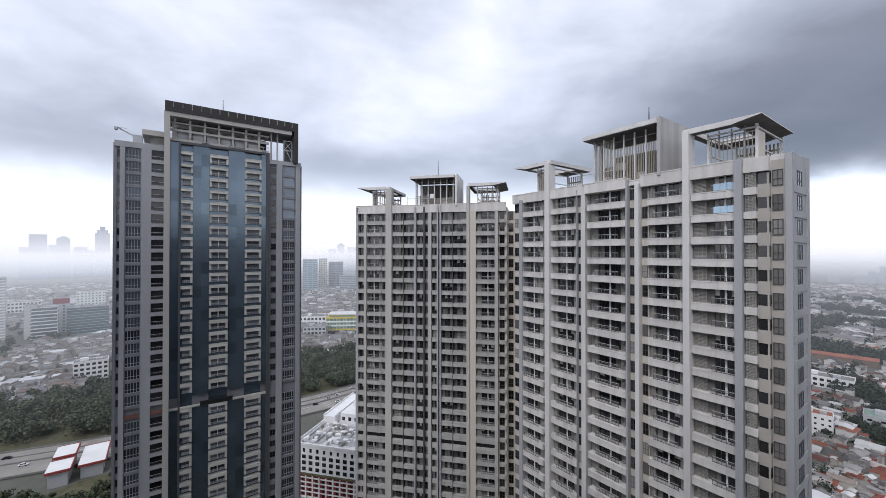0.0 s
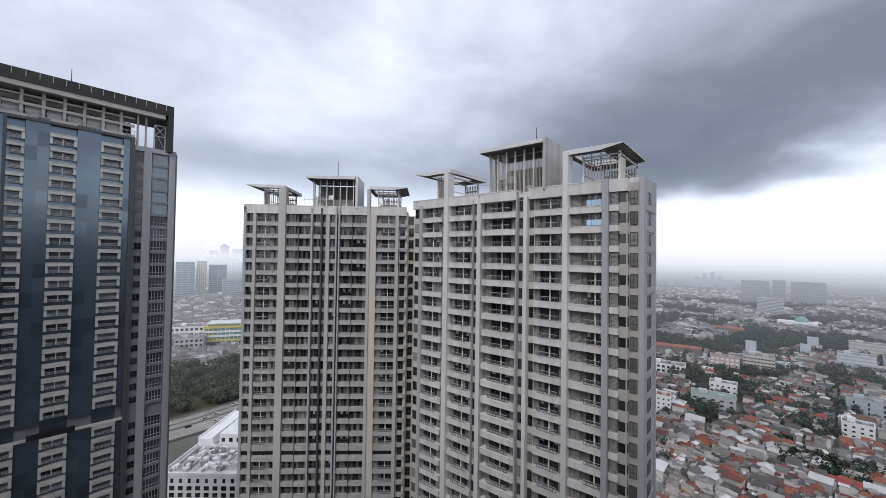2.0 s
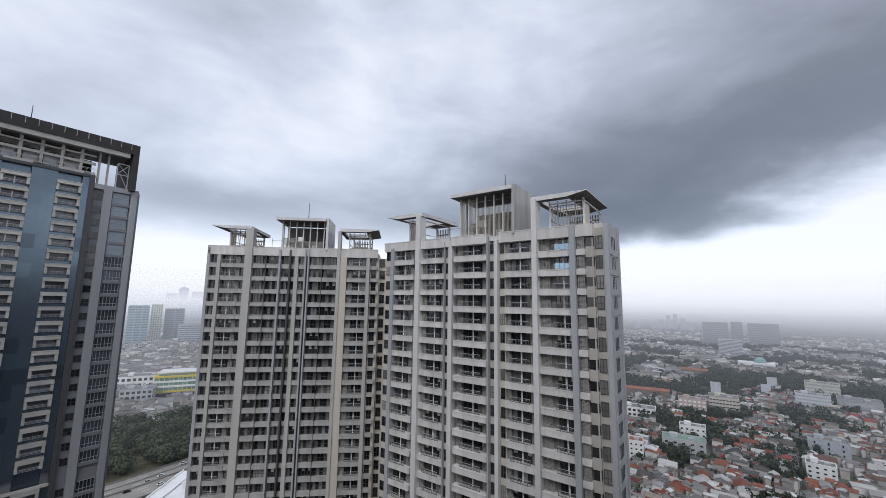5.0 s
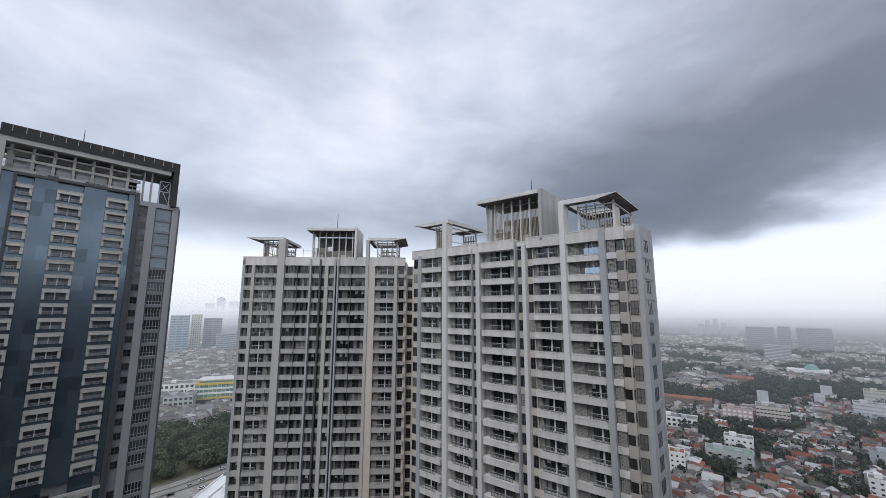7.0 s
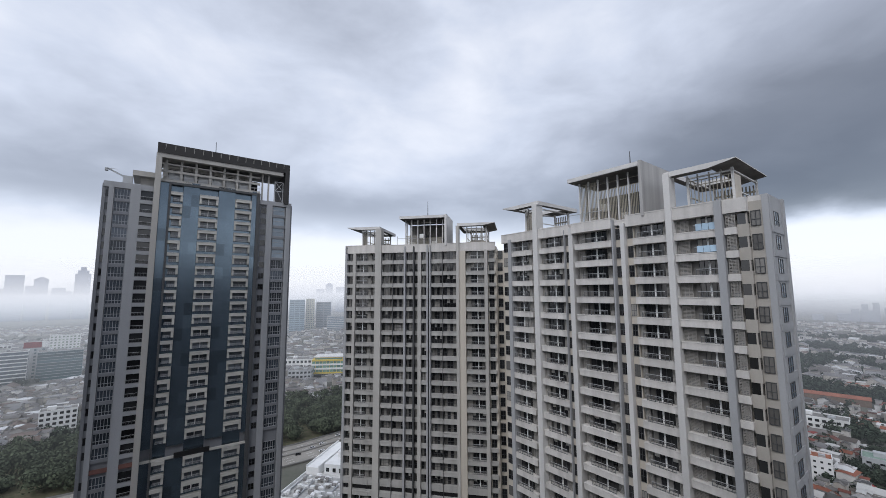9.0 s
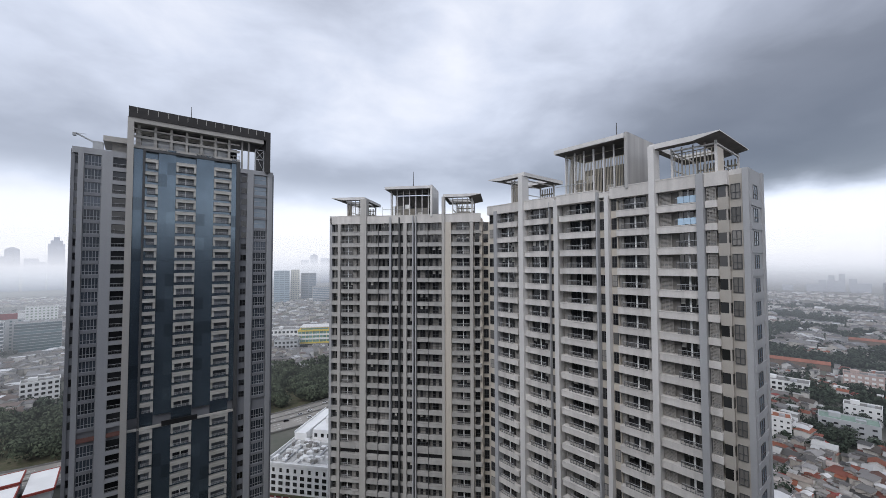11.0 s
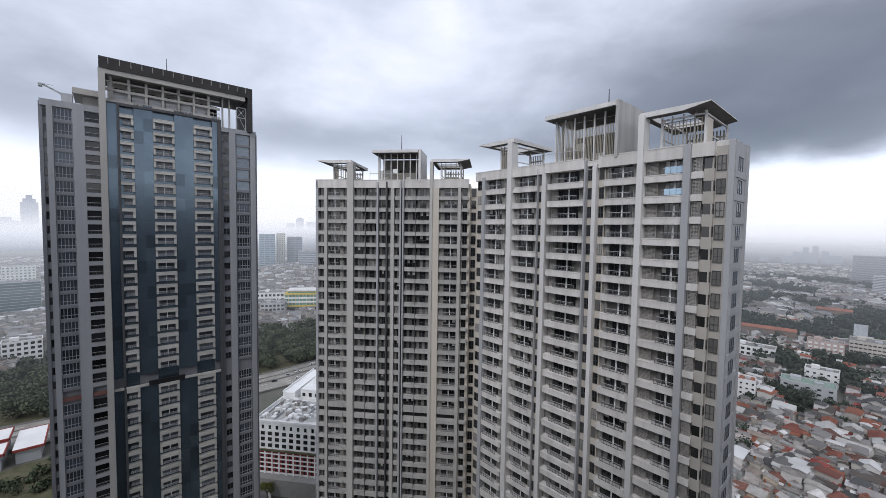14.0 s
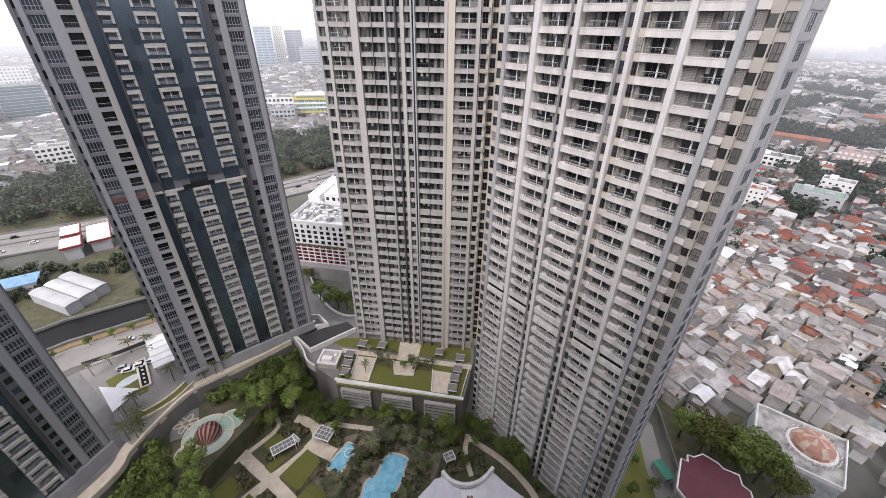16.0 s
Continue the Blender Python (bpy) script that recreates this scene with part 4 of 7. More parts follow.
for i, (p, w) in enumerate(PATHS):
    tagged(put("garden_path", mesh_of("garden_path", strip(smooth_line(p), w, 0.22 + 0.012 * i), M_PAVE)), "cream paved garden path", "path", kind="structure")


def pool(pts, label):
    t = thing("swimming_pool", 0, 0, 0, 0, label, "swimming pool", "garden pools")
    sm = [q for q in smooth_line(pts + pts[:1], 5)][:-1]
    POOLS.append(sm)
    put("water", plate("water", sm, 0.1, 0.36, M_POOL), t)
    put("rim", mesh_of("rim", kerb(sm + sm[:1], -0.3, 0.6, 0.05, 0.42), M_PAVE), t)
    return t


p1 = pool([(-31.2, 71.0), (-29.6, 73.4), (-27.6, 76.4), (-25.6, 79.0), (-23.5, 77.9), (-21.4, 76.6), (-23.2, 73.9), (-25.0, 71.2), (-26.8, 68.7), (-29.0, 69.8)], "turquoise swimming pool with a round spa beside palms")
bm = bmesh.new()
bmesh.ops.create_cone(bm, cap_ends=True, segments=20, radius1=1.7, radius2=1.7, depth=0.5, matrix=Matrix.Translation((-24.6, 75.3, 0.35)))
put("spa_rim", mesh_of("spa_rim", bm, M_KERBW), p1)
bm = bmesh.new()
bmesh.ops.create_cone(bm, cap_ends=True, segments=20, radius1=1.3, radius2=1.3, depth=0.2, matrix=Matrix.Translation((-24.6, 75.3, 0.55)))
put("spa_water", mesh_of("spa_water", bm, M_POOL), p1)
pool([(-12.4, 74.4), (-10.4, 74.6), (-6.0, 72.6), (-6.6, 69.4), (-7.4, 65.9), (-9.0, 63), (-11.2, 58.5), (-12, 52), (-23, 52), (-22.5, 58), (-19.4, 62), (-18.4, 66), (-15.2, 68.4), (-14.0, 71.6)], "irregular turquoise lagoon pool among palms")


def pergola(x, y, deg, w, d, h, label):
    t = thing("pergola", x, y, 0.12, deg, label, "pergola", "garden pergolas")
    for a in (0.15, w - 0.35):
        for b in (0.15, d - 0.35):
            put("post", boxes("post", M_WHITE, (a, a + 0.2, b, b + 0.2, 0, h)), t)
    put("roof_frame", boxes("roof_frame", M_WHITE, (0, w, 0, 0.25, h, h + 0.25), (0, w, d - 0.25, d, h, h + 0.25), (0, 0.25, 0.25, d - 0.25, h, h + 0.25), (w - 0.25, w, 0.25, d - 0.25, h, h + 0.25)), t)
    put("roof_glass", boxes("roof_glass", mat("smoked_glass", (0.20, 0.205, 0.205), 0.25, var=0.08), (0.25, w - 0.25, 0.25, d - 0.25, h + 0.08, h + 0.14)), t)
    n = int(w / 1.2)
    rafter = boxes("rafter", M_WHITE, (-0.05, 0.05, 0.25, d - 0.25, h + 0.14, h + 0.26))
    for i in range(1, n):
        put("rafter", rafter, t, (w * i / n, 0, 0))
    for i in range(1, max(2, int(d / 1.2))):
        y = d * i / max(2, int(d / 1.2))
        put("purlin", boxes("purlin", M_WHITE, (0.25, w - 0.25, y - 0.05, y + 0.05, h + 0.14, h + 0.24)), t)


pergola(-47.4, 73.6, 33, 7.2, 3.4, 3.0, "white garden pergola with a glass roof")
pergola(-36.6, 79.5, -22, 5.6, 4.6, 3.2, "square white garden pergola beside the path")
pergola(-44.0, 80.6, -40, 3.6, 1.2, 2.4, "narrow white garden pergola by the path")
pergola(6.0, 69.0, 20, 3.4, 3.0, 2.8, "small white pergola near the lagoon pool")
pergola(-59.5, 84, 20, 2.2, 2.0, 2.6, "small dark-roofed pergola in the shrubs")


RAISED = [(-97, 22), (-83.5, 60), (-82.6, 70), (-79.9, 80.8), (-75.4, 90.5), (-63.7, 99.9), (-49.4, 112), (-43.5, 103.5), (-46, 95), (-54, 87), (-56, 82), (-61, 72), (-68, 58), (-74, 40), (-78, 22)]
tagged(put("raised_garden", plate("raised_garden", RAISED, 0, 8.0, M_SHRUB)), "raised planted garden below the plaza wall", "garden ground", kind="structure")


def playground():
    t = thing("playground", -67.4, 78.6, 8.0, 0, "round playground with pale green play surfaces", "playground")
    for i, (x, y, r, m) in enumerate(((0, 0, 7.4, M_SAND), (5.0, 5.0, 4.0, mat("pale_green_surface", (0.36, 0.50, 0.42), 0.9)), (-3.5, -6.0, 3.4, mat("cream_surface", (0.52, 0.49, 0.40), 0.9)))):
        bm = bmesh.new()
        bmesh.ops.create_cone(bm, cap_ends=True, segments=36, radius1=r, radius2=r, depth=0.2 + 0.04 * i, matrix=Matrix.Translation((x, y, 0.1)))
        put("play_surface", mesh_of("play_surface", bm, m), t)
        bm = kerb([(x + r * math.cos(a / 18 * math.pi), y + r * math.sin(a / 18 * math.pi)) for a in range(37)], 0, 0.35, 0, 0.45)
        put("seat_wall", mesh_of("seat_wall", bm, M_PAVE), t)


playground()


def red_dome():
    t = thing("dome_canopy", -67.2, 78.4, 8.1, 0, "red and cream striped shell canopy over the playground", "canopy")
    red, cream = mat("red_canvas", (0.28, 0.05, 0.045), 0.7), mat("cream_canvas", (0.50, 0.42, 0.36), 0.7)
    n = 18
    for i in range(n):
        bm = bmesh.new()
        rows = []
        for k in range(7):
            f = math.pi * (0.06 + 0.88 * k / 6)
            rr, zz = 3.9 * math.sin(f), -3.9 * math.cos(f)
            a0, a1 = math.pi * i / n, math.pi * (i + 1) / n
            rows.append([bm.verts.new((zz, rr * math.cos(a), 0.4 + rr * math.sin(a))) for a in (a0, a1)])
        for a, b in zip(rows, rows[1:]):
            bm.faces.new((a[0], a[1], b[1], b[0]))
        bmesh.ops.solidify(bm, geom=bm.faces[:], thickness=0.08)
        put("canvas_strip", mesh_of("canvas_strip", bm, red if i % 2 else cream), t, rz=radians(105))
    put("base_ring", mesh_of("base_ring", kerb([(4.1 * math.cos(a / 12 * math.pi), 4.1 * math.sin(a / 12 * math.pi)) for a in range(25)], 0, 0.3, -0.1, 0.5), M_PAVE), t)


red_dome()


def flower_paving():
    t = thing("flower_paving", -76.2, 82.8, 8.05, 25, "grey paving with petal-shaped pale outlines", "paving", kind="structure")
    put("paving", boxes("paving", M_GPAVE, (-4.2, 3.6, -4.8, 5.0, 0, 0.12)), t)
    for i in range(6):
        a = i * 2 * math.pi / 6
        cx, cy = 2.2 * math.cos(a), 2.2 * math.sin(a)
        pts = [(cx + 1.4 * math.cos(b / 8 * math.pi) * math.cos(a) - 0.9 * math.sin(b / 8 * math.pi) * math.sin(a), cy + 1.4 * math.cos(b / 8 * math.pi) * math.sin(a) + 0.9 * math.sin(b / 8 * math.pi) * math.cos(a)) for b in range(17)]
        put("petal", mesh_of("petal", kerb(pts, 0, 0.28, 0.1, 0.35), M_PAVE), t)


flower_paving()


def podium():
    """Garden roof and louvred front of the podium under the cream tower."""
    t = thing("podium_front", 0, 0, 0, 0, "low podium block with white louvred bays", "podium", kind="structure")
    a, b = Vector((-30.4, 93.1)), Vector((12.3, 82.9))
    d = (b - a).normalized()
    deg = math.atan2(d.y, d.x)
    base = thing("podium_bays", a.x, a.y, 0, math.degrees(deg), "grey-brown louvred podium bays above the garden trees", "podium facade")
    put("wall", boxes("wall", mat("brown_podium_wall", (0.13, 0.115, 0.1), 0.9, streak=True), (0.3, 43.6, -0.35, 0.0, 0.2, 14.4)), base)
    put("coping", boxes("coping", M_KERBW, (0, 43.9, -0.6, 0.4, 14.4, 14.8)), base)
    for x0 in (2.0, 16.5, 31.0):
        bay = put("bay_frame", boxes("bay_frame", M_LEDGE, (x0, x0 + 10.5, -1.5, -0.35, 11.0, 11.5), (x0, x0 + 10.5, -1.5, -0.35, 3.0, 3.4), (x0, x0 + 0.4, -1.4, -0.35, 3.4, 11.0), (x0 + 10.1, x0 + 10.5, -1.4, -0.35, 3.4, 11.0)), base)
        for z in (4.6, 6.2, 7.8, 9.4):
            put("louvre", boxes("louvre", M_SOFFIT, (x0 + 0.4, x0 + 10.1, -1.3, -0.5, z, z + 0.35)), bay)
        put("dark_glazing", boxes("dark_glazing", M_GLASS, (x0 + 0.4, x0 + 10.1, -0.45, -0.37, 3.4, 11.0)), bay)
    bpy.data.objects.remove(t)
    for p, m, z, nm, lb in (([(-30, 91.2), (11.6, 82.2), (16, 95.5), (-10.4, 101.6), (-29.6, 105.2)], M_LAWN, 14.06, "roof_lawn", "lawn over the whole podium roof"),
                            ([(-24.2, 103.6), (-17.2, 102.2), (-19.1, 91.8), (-25.4, 93.2)], M_PAVE, 14.12, "roof_paving", "cream paved terrace on the podium roof"),
                            ([(3.0, 95.6), (9.4, 94.0), (7.8, 85.3), (2.2, 86.5)], M_PAVE, 14.12, "roof_paving", "cream paved terrace on the podium roof"),
                            ([(-30.4, 107.8), (16.8, 97.4), (16.2, 95.2), (-10.4, 101.5), (-30, 105.4)], M_PAVE, 14.16, "roof_walk", "cream walk along the tower foot"),
                            ([(-38, 113), (-31, 109), (16.5, 98.6), (17.5, 106), (-24, 113)], M_LAWN, 14.13, "roof_lawn", "lawn strip at the tower foot"),
                            ([(-9.0, 110), (-1.0, 108.6), (-2.7, 99.4), (-10.0, 101.0)], M_PAVE, 14.2, "roof_paving", "cream entrance paving of the tower"),
                            ([(-11.4, 100.6), (-3.2, 98.9), (-4.2, 93.6), (-10.6, 94.8)], M_PAVE, 14.24, "roof_terrace", "cream planter terrace on the podium roof"),
                            ([(-4.0, 98.6), (2.6, 97.2), (2.2, 95.2), (-4.4, 96.4)], M_SHRUB, 14.3, "roof_bed", "dark planted bed on the podium roof"),
                            ([(-17.0, 101.6), (-11.8, 100.4), (-12.2, 98.2), (-17.4, 99.4)], M_SHRUB, 14.3, "roof_bed", "dark planted bed on the podium roof")):
        flat(nm, p, z, m, lb, "roof garden")
    for x, y in ((-28.2, 101.7), (-28.4, 97.4), (-28.6, 93.4), (9.8, 92.8), (8.5, 89.0), (7.4, 85.0), (-24.2, 106.6), (-17.0, 105.4), (4.0, 101.0), (11.2, 97.9)):
        t = thing("roof_cabana", x, y, 14.1, -12, "small flat-roofed cabana on the podium garden", "cabana", "podium cabanas")
        put("roof", boxes("roof", M_GPAVE, (-0.2, 2.8, -0.2, 2.6, 2.3, 2.5)), t)
        put("walls", plate("walls", [(0, 0), (0.15, 0), (0.15, 2.25), (2.45, 2.25), (2.45, 0), (2.6, 0), (2.6, 2.4), (0, 2.4)], 0, 2.3, M_RETWALL), t)
        for yy in (-0.3, 2.6):
            put("coping", boxes("coping", M_KERBW, (-0.3, 2.9, yy, yy + 0.1, 2.25, 2.6)), t)
    for pts in ([(-11.4, 100.6), (-10.6, 94.4), (-3.9, 93.2), (-3.0, 97.6)], [(-24.4, 103.8), (-25.8, 93.0)], [(-19.0, 91.6), (-17.0, 102.4)], [(2.2, 86.2), (3.0, 95.6)], [(-29.8, 91.9), (11.2, 82.9), (15.6, 95.4)]):
        tagged(put("planter_rim", mesh_of("planter_rim", kerb(pts, 0, 0.35, 14.0, 14.7), M_KERBW)), "low cream rim of the roof garden beds", "planter", kind="structure")
    t = thing("lift_tower", -37.2, 98.8, 0, -10, "square lift tower with a white roof rim", "lift tower")
    put("wall", boxes("wall", M_BEIGE, (0, 6.6, 0, 6.0, 0, 16.2)), t)
    put("roof_rim", boxes("roof_rim", M_KERBW, (-0.3, 6.9, -0.3, 0.3, 16.2, 16.9), (-0.3, 6.9, 5.7, 6.3, 16.2, 16.9), (-0.3, 0.3, 0.3, 5.7, 16.2, 16.9), (6.3, 6.9, 0.3, 5.7, 16.2, 16.9)), t)
    put("machine", boxes("machine", M_WHITE, (1, 4.5, 1.2, 3, 16.2, 17.2), (4.6, 5.6, 3.4, 4.6, 16.2, 17.0)), t)
    bm = kerb(smooth_line([(-49.5, 113.5), (-44.5, 106.5), (-42.0, 101.5), (-38.5, 98.6)]), 0, 0.5, 12, 15.4)
    tagged(put("curved_wall", mesh_of("curved_wall", bm, M_KERBW)), "white curved wall of the lift lobby", "wall", kind="structure")
    t = thing("ramp_roof", 0, 0, 0, 0, "dark ramp roof with white edges and skylights", "roof", kind="structure")
    put("roof", plate("roof", [(-48.2, 112.8), (-41.5, 106.2), (-26.5, 116.6), (-30.5, 121), (-39, 117.8)], 14.0, 15.4, M_FASCIA), t)
    put("white_edge", mesh_of("white_edge", kerb([(-48.2, 112.8), (-41.5, 106.2), (-26.5, 116.6)], -0.2, 0.6, 14.0, 16.1), M_KERBW), t)
    put("stair_well", mesh_of("stair_well", kerb([(-47.5, 124.5), (-42.8, 124.9), (-38.0, 119.6), (-42.6, 119.0)], 0, 0.6, 14.0, 16.2), M_KERBW), t)
    sky = boxes("skylight", M_WHITE, (0, 0.9, 0, 5.5, 15.0, 15.5), (0.1, 0.8, 0.1, 5.4, 15.5, 15.6))
    for i in range(4):
        put("skylight", sky, t, (-50.2 + 1.6 * i, 115.2 + 0.7 * i, 0), radians(-12))
    put("dark_roof", plate("dark_roof", [(-51.5, 115), (-47, 113.5), (-41.5, 119), (-45, 123.5)], 14.0, 15.0, M_FASCIA), t)


podium()


def clubhouse():
    """White clubhouse at the garden's near end, with a scooped edge and roof machines."""
    t = thing("clubhouse", 0, 0, 0, 0, "white clubhouse roof with a scooped curved edge", "clubhouse")
    arc = smooth_line([(4.8, 63.3), (6.6, 61.0), (9.2, 59.7), (12.0, 59.5), (15.2, 60.6), (18.8, 63.7)], 6)
    put("roof", plate("roof", [(-6, 52), (30, 52), (22.3, 58.8), (19.6, 62.0)] + [(x, y - 1.2) for x, y in arc[::-1]] + [(2.2, 61.5), (-2.8, 56.6)], 7.0, 8.0, mat("lavender_white_roof", (0.66, 0.65, 0.68), 0.7, var=0.06)), t)
    put("curved_parapet", mesh_of("curved_parapet", kerb(arc, -0.9, 0.9, 6.5, 9.4), M_KERBW), t)
    put("wall", plate("wall", [(-5, 52), (29, 52), (21.6, 58.2), (19, 61)] + [(x, y - 1.6) for x, y in arc[::-1]] + [(2.4, 60.8), (-2.2, 56.2)], 0.1, 7.0, M_WHITE), t)
    put("machine_base", boxes("machine_base", M_WHITE, (9.2, 16.2, 53.5, 57.5, 8.0, 9.0)), t)
    for i in range(4):
        bm = bmesh.new()
        bmesh.ops.create_cone(bm, cap_ends=True, segments=12, radius1=0.35, radius2=0.35, depth=0.4, matrix=Matrix.Translation((11 + 0.9 * (i % 2), 54.6 + 1.0 * (i // 2), 9.2)))
        put("vent", mesh_of("vent", bm, mat("terracotta_vent", (0.25, 0.14, 0.12))), t)
    for i in range(6):
        put("pergola_rail", boxes("pergola_rail", M_SOFFIT, (20.2 + 0.7 * i, 20.4 + 0.7 * i, 58.5 - 0.8 * i, 63.0 - 0.8 * i, 5.5, 5.8)), t)


clubhouse()


# ---- plaza, river and roads to the west ----
flat("driveway", [(-119, 101), (-98, 116), (-84, 105), (-76.5, 92), (-80, 83), (-83.5, 72), (-88, 74), (-97, 84), (-110, 94)], 14.12, M_ROADC, "pale worn drop-off driveway", "driveway")
flat("verge", [(-107, 96), (-101.5, 104), (-96, 98), (-90.5, 91.5), (-93, 89.5), (-101, 91)], 14.3, M_LAWN, "planted island in the driveway", "lawn")
tagged(put("planter", mesh_of("planter", strip(smooth_line([(-88.5, 80.5), (-84.0, 84.0), (-80.5, 89.0), (-78.5, 95.0)]), 2.2, 14.6), M_LAWN)), "curved planted verge along the driveway", "planter", kind="structure")
tagged(put("planter_wall", mesh_of("planter_wall", kerb(smooth_line([(-88.5, 80.5), (-84.0, 84.0), (-80.5, 89.0), (-78.5, 95.0)]), 1.1, 0.5, 14.0, 15.0), M_PAVE)), "cream planter wall", "wall", kind="structure")
tagged(put("planter_wall", mesh_of("planter_wall", kerb(smooth_line([(-88.5, 80.5), (-84.0, 84.0), (-80.5, 89.0), (-78.5, 95.0)]), -1.6, 0.5, 14.0, 15.0), M_PAVE)), "cream planter wall", "wall", kind="structure")
bm = bmesh.new()
bmesh.ops.create_cone(bm, cap_ends=True, segments=32, radius1=1, radius2=1, depth=0.2, matrix=Matrix.Translation((-99.3, 95.8, 14.4)) @ Matrix.Rotation(radians(50), 4, "Z") @ Matrix.Diagonal((3.6, 1.9, 1, 1)))
tagged(put("oval_pond", mesh_of("oval_pond", bm, mat("pale_pond", (0.50, 0.56, 0.56), 0.2, var=0.1))), "pale oval pond in the driveway island", "pond")
t = thing("fountain", -101, 105, 14.1, -53, "long dark water feature with a cream rim", "fountain")
put("water", boxes("water", M_BLACK, (0.5, 14.5, -1.0, 1.0, 0, 0.45)), t)
put("rim", boxes("rim", M_PAVE, (0, 15, -1.6, -1.0, 0, 0.7), (0, 15, 1.0, 1.6, 0, 0.7), (0, 0.5, -1.0, 1.0, 0, 0.7), (14.5, 15, -1.0, 1.0, 0, 0.7)), t)
for i in range(6):
    put("jet_block", boxes("jet_block", M_FRAME, (1.6 + 2.2 * i, 2.2 + 2.2 * i, -0.3, 0.3, 0.45, 0.8)), t)


def entrance_canopy():
    t = thing("entrance_canopy", -90.6, 97.0, 14, 128, "white ribbed entrance canopy beside the dark tower", "canopy")
    for i in range(5):
        put("roof_panel", boxes("roof_panel", M_WHITE, (3.5 * i, 3.5 * i + 3.4, -6.6, 0, 4.0, 4.3), (3.5 * i + 3.2, 3.5 * i + 3.6, -6.8, 0.2, 4.3, 4.5)), t)
    for x in (1, 8.5, 16):
        put("column", boxes("column", M_WHITE, (x, x + 0.4, -0.8, -0.4, 0, 4)), t)
        put("column", boxes("column", M_WHITE, (x, x + 0.4, -6.2, -5.8, 0, 4)), t)
    t = thing("sail_canopy", 0, 0, 0, 0, "white triangular sail canopy on posts", "canopy")
    put("sail", plate("sail", [(-102.5, 89.2), (-92, 79.5), (-89.5, 88)], 19.2, 19.5, M_WHITE), t)
    for x, y in ((-101, 88.6), (-92, 81), (-90.5, 87.4)):
        put("post", boxes("post", M_FRAME, (x - 0.15, x + 0.15, y - 0.15, y + 0.15, 14, 19.2)), t)


entrance_canopy()
FENCE = [(-119, 103), (-110, 108.2), (-98, 117.5), (-90, 123.5)]
t = thing("boundary_fence", 0, 0, 0, 0, "dark boundary fence on a pale kerb", "fence", kind="structure")
put("kerb", mesh_of("kerb", kerb(FENCE, -0.2, 0.5, 13.5, 14.6), M_KERBW), t)
put("mesh_panel", mesh_of("mesh_panel", kerb(FENCE, 0.0, 0.1, 14.6, 16.2), M_DFRAME), t)

tagged(put("river", mesh_of("river", strip([(-230, 70), (-185, 110), (-156, 138), (-130, 153.5), (-100, 171), (-66, 190)], 17.5, 0.25), M_RIVER)), "dark still canal between concrete banks", "river", kind="structure")
for off in (-9.6, 8.8):
    tagged(put("river_bank", mesh_of("river_bank", kerb([(-230, 70), (-185, 110), (-156, 138), (-130, 153.5), (-100, 171), (-66, 190)], off, 0.9, 0, 1.4), M_GPAVE)), "grey concrete canal bank", "wall", kind="structure")
tagged(put("bank_road", mesh_of("bank_road", strip([(-215, 52), (-172, 94), (-143, 122), (-117, 137), (-87, 154)], 14, 0.2), M_ROADC)), "pale road along the canal", "road", kind="structure")
tagged(put("bank_verge", mesh_of("bank_verge", strip([(-220, 58), (-178, 101), (-148.5, 129), (-122, 144), (-92, 161)], 3.2, 0.35), mat("dry_verge", (0.26, 0.19, 0.10), 0.95))), "dry earth verge along the canal", "verge", kind="structure")

HWY = smooth_line([(-420, 130), (-300, 195), (-240, 222), (-205, 240), (-108, 304), (-73, 335), (0, 405), (120, 520)])
hw = tagged(put("expressway", mesh_of("expressway", strip(HWY, 36, 0.45), M_ROADC)), "wide grey multi-lane expressway", "road", kind="structure")
for off, w, z in ((-18.2, 0.6, 1.4), (17.6, 0.6, 1.4), (-0.5, 1.0, 1.2), (8.5, 0.4, 1.0)):
    put("barrier", mesh_of("barrier", kerb(HWY, off, w, 0.4, z), M_GPAVE), hw)
dash = boxes("lane_mark", M_KERBW, (-2.5, 2.5, -0.12, 0.12, 0.47, 0.49))
for off in (-13, -9, -5, 4.5, 13):
    for i in range(22, 44, 2):
        (x, y), (x2, y2) = HWY[i], HWY[i + 1]
        a = math.atan2(y2 - y, x2 - x)
        put("lane_mark", dash, hw, (x - off * math.sin(a), y + off * math.cos(a), 0), a)
curve_pts = smooth_line([(-66, 178), (-58, 161), (-51, 149.5), (-41.4, 140), (-31, 137.5), (-10, 141), (30, 135)])
cr = tagged(put("service_road", mesh_of("service_road", strip(curve_pts, 8, 0.3), M_GPAVE)), "curved grey service road behind the towers", "road", kind="structure")
put("white_kerb", mesh_of("white_kerb", kerb(curve_pts, 4.0, 0.7, 0.2, 1.3), M_KERBW), cr)
put("white_kerb", mesh_of("white_kerb", kerb(curve_pts, -4.7, 0.5, 0.2, 0.7), M_KERBW), cr)
tagged(put("east_lane", mesh_of("east_lane", strip([(60, 20), (68, 50), (71, 66), (75, 80), (70, 100)], 5.5, 0.18), M_ROADC)), "narrow grey service lane beside the cream tower", "road", kind="structure")
tagged(put("boundary_wall", mesh_of("boundary_wall", kerb([(63, 10), (73.5, 50), (78, 68), (82, 84), (84, 100)], 0, 0.35, 0, 2.6), M_GPAVE)), "grey boundary wall along the lane", "wall", kind="structure")
flat("rough_grass", [(79, 44), (90, 44), (103, 58), (103, 70), (112, 82), (86, 100), (82.5, 84), (78.5, 68)], 0.06, M_SHRUB, "rough grass under the trees beside the domed hall", "grass")
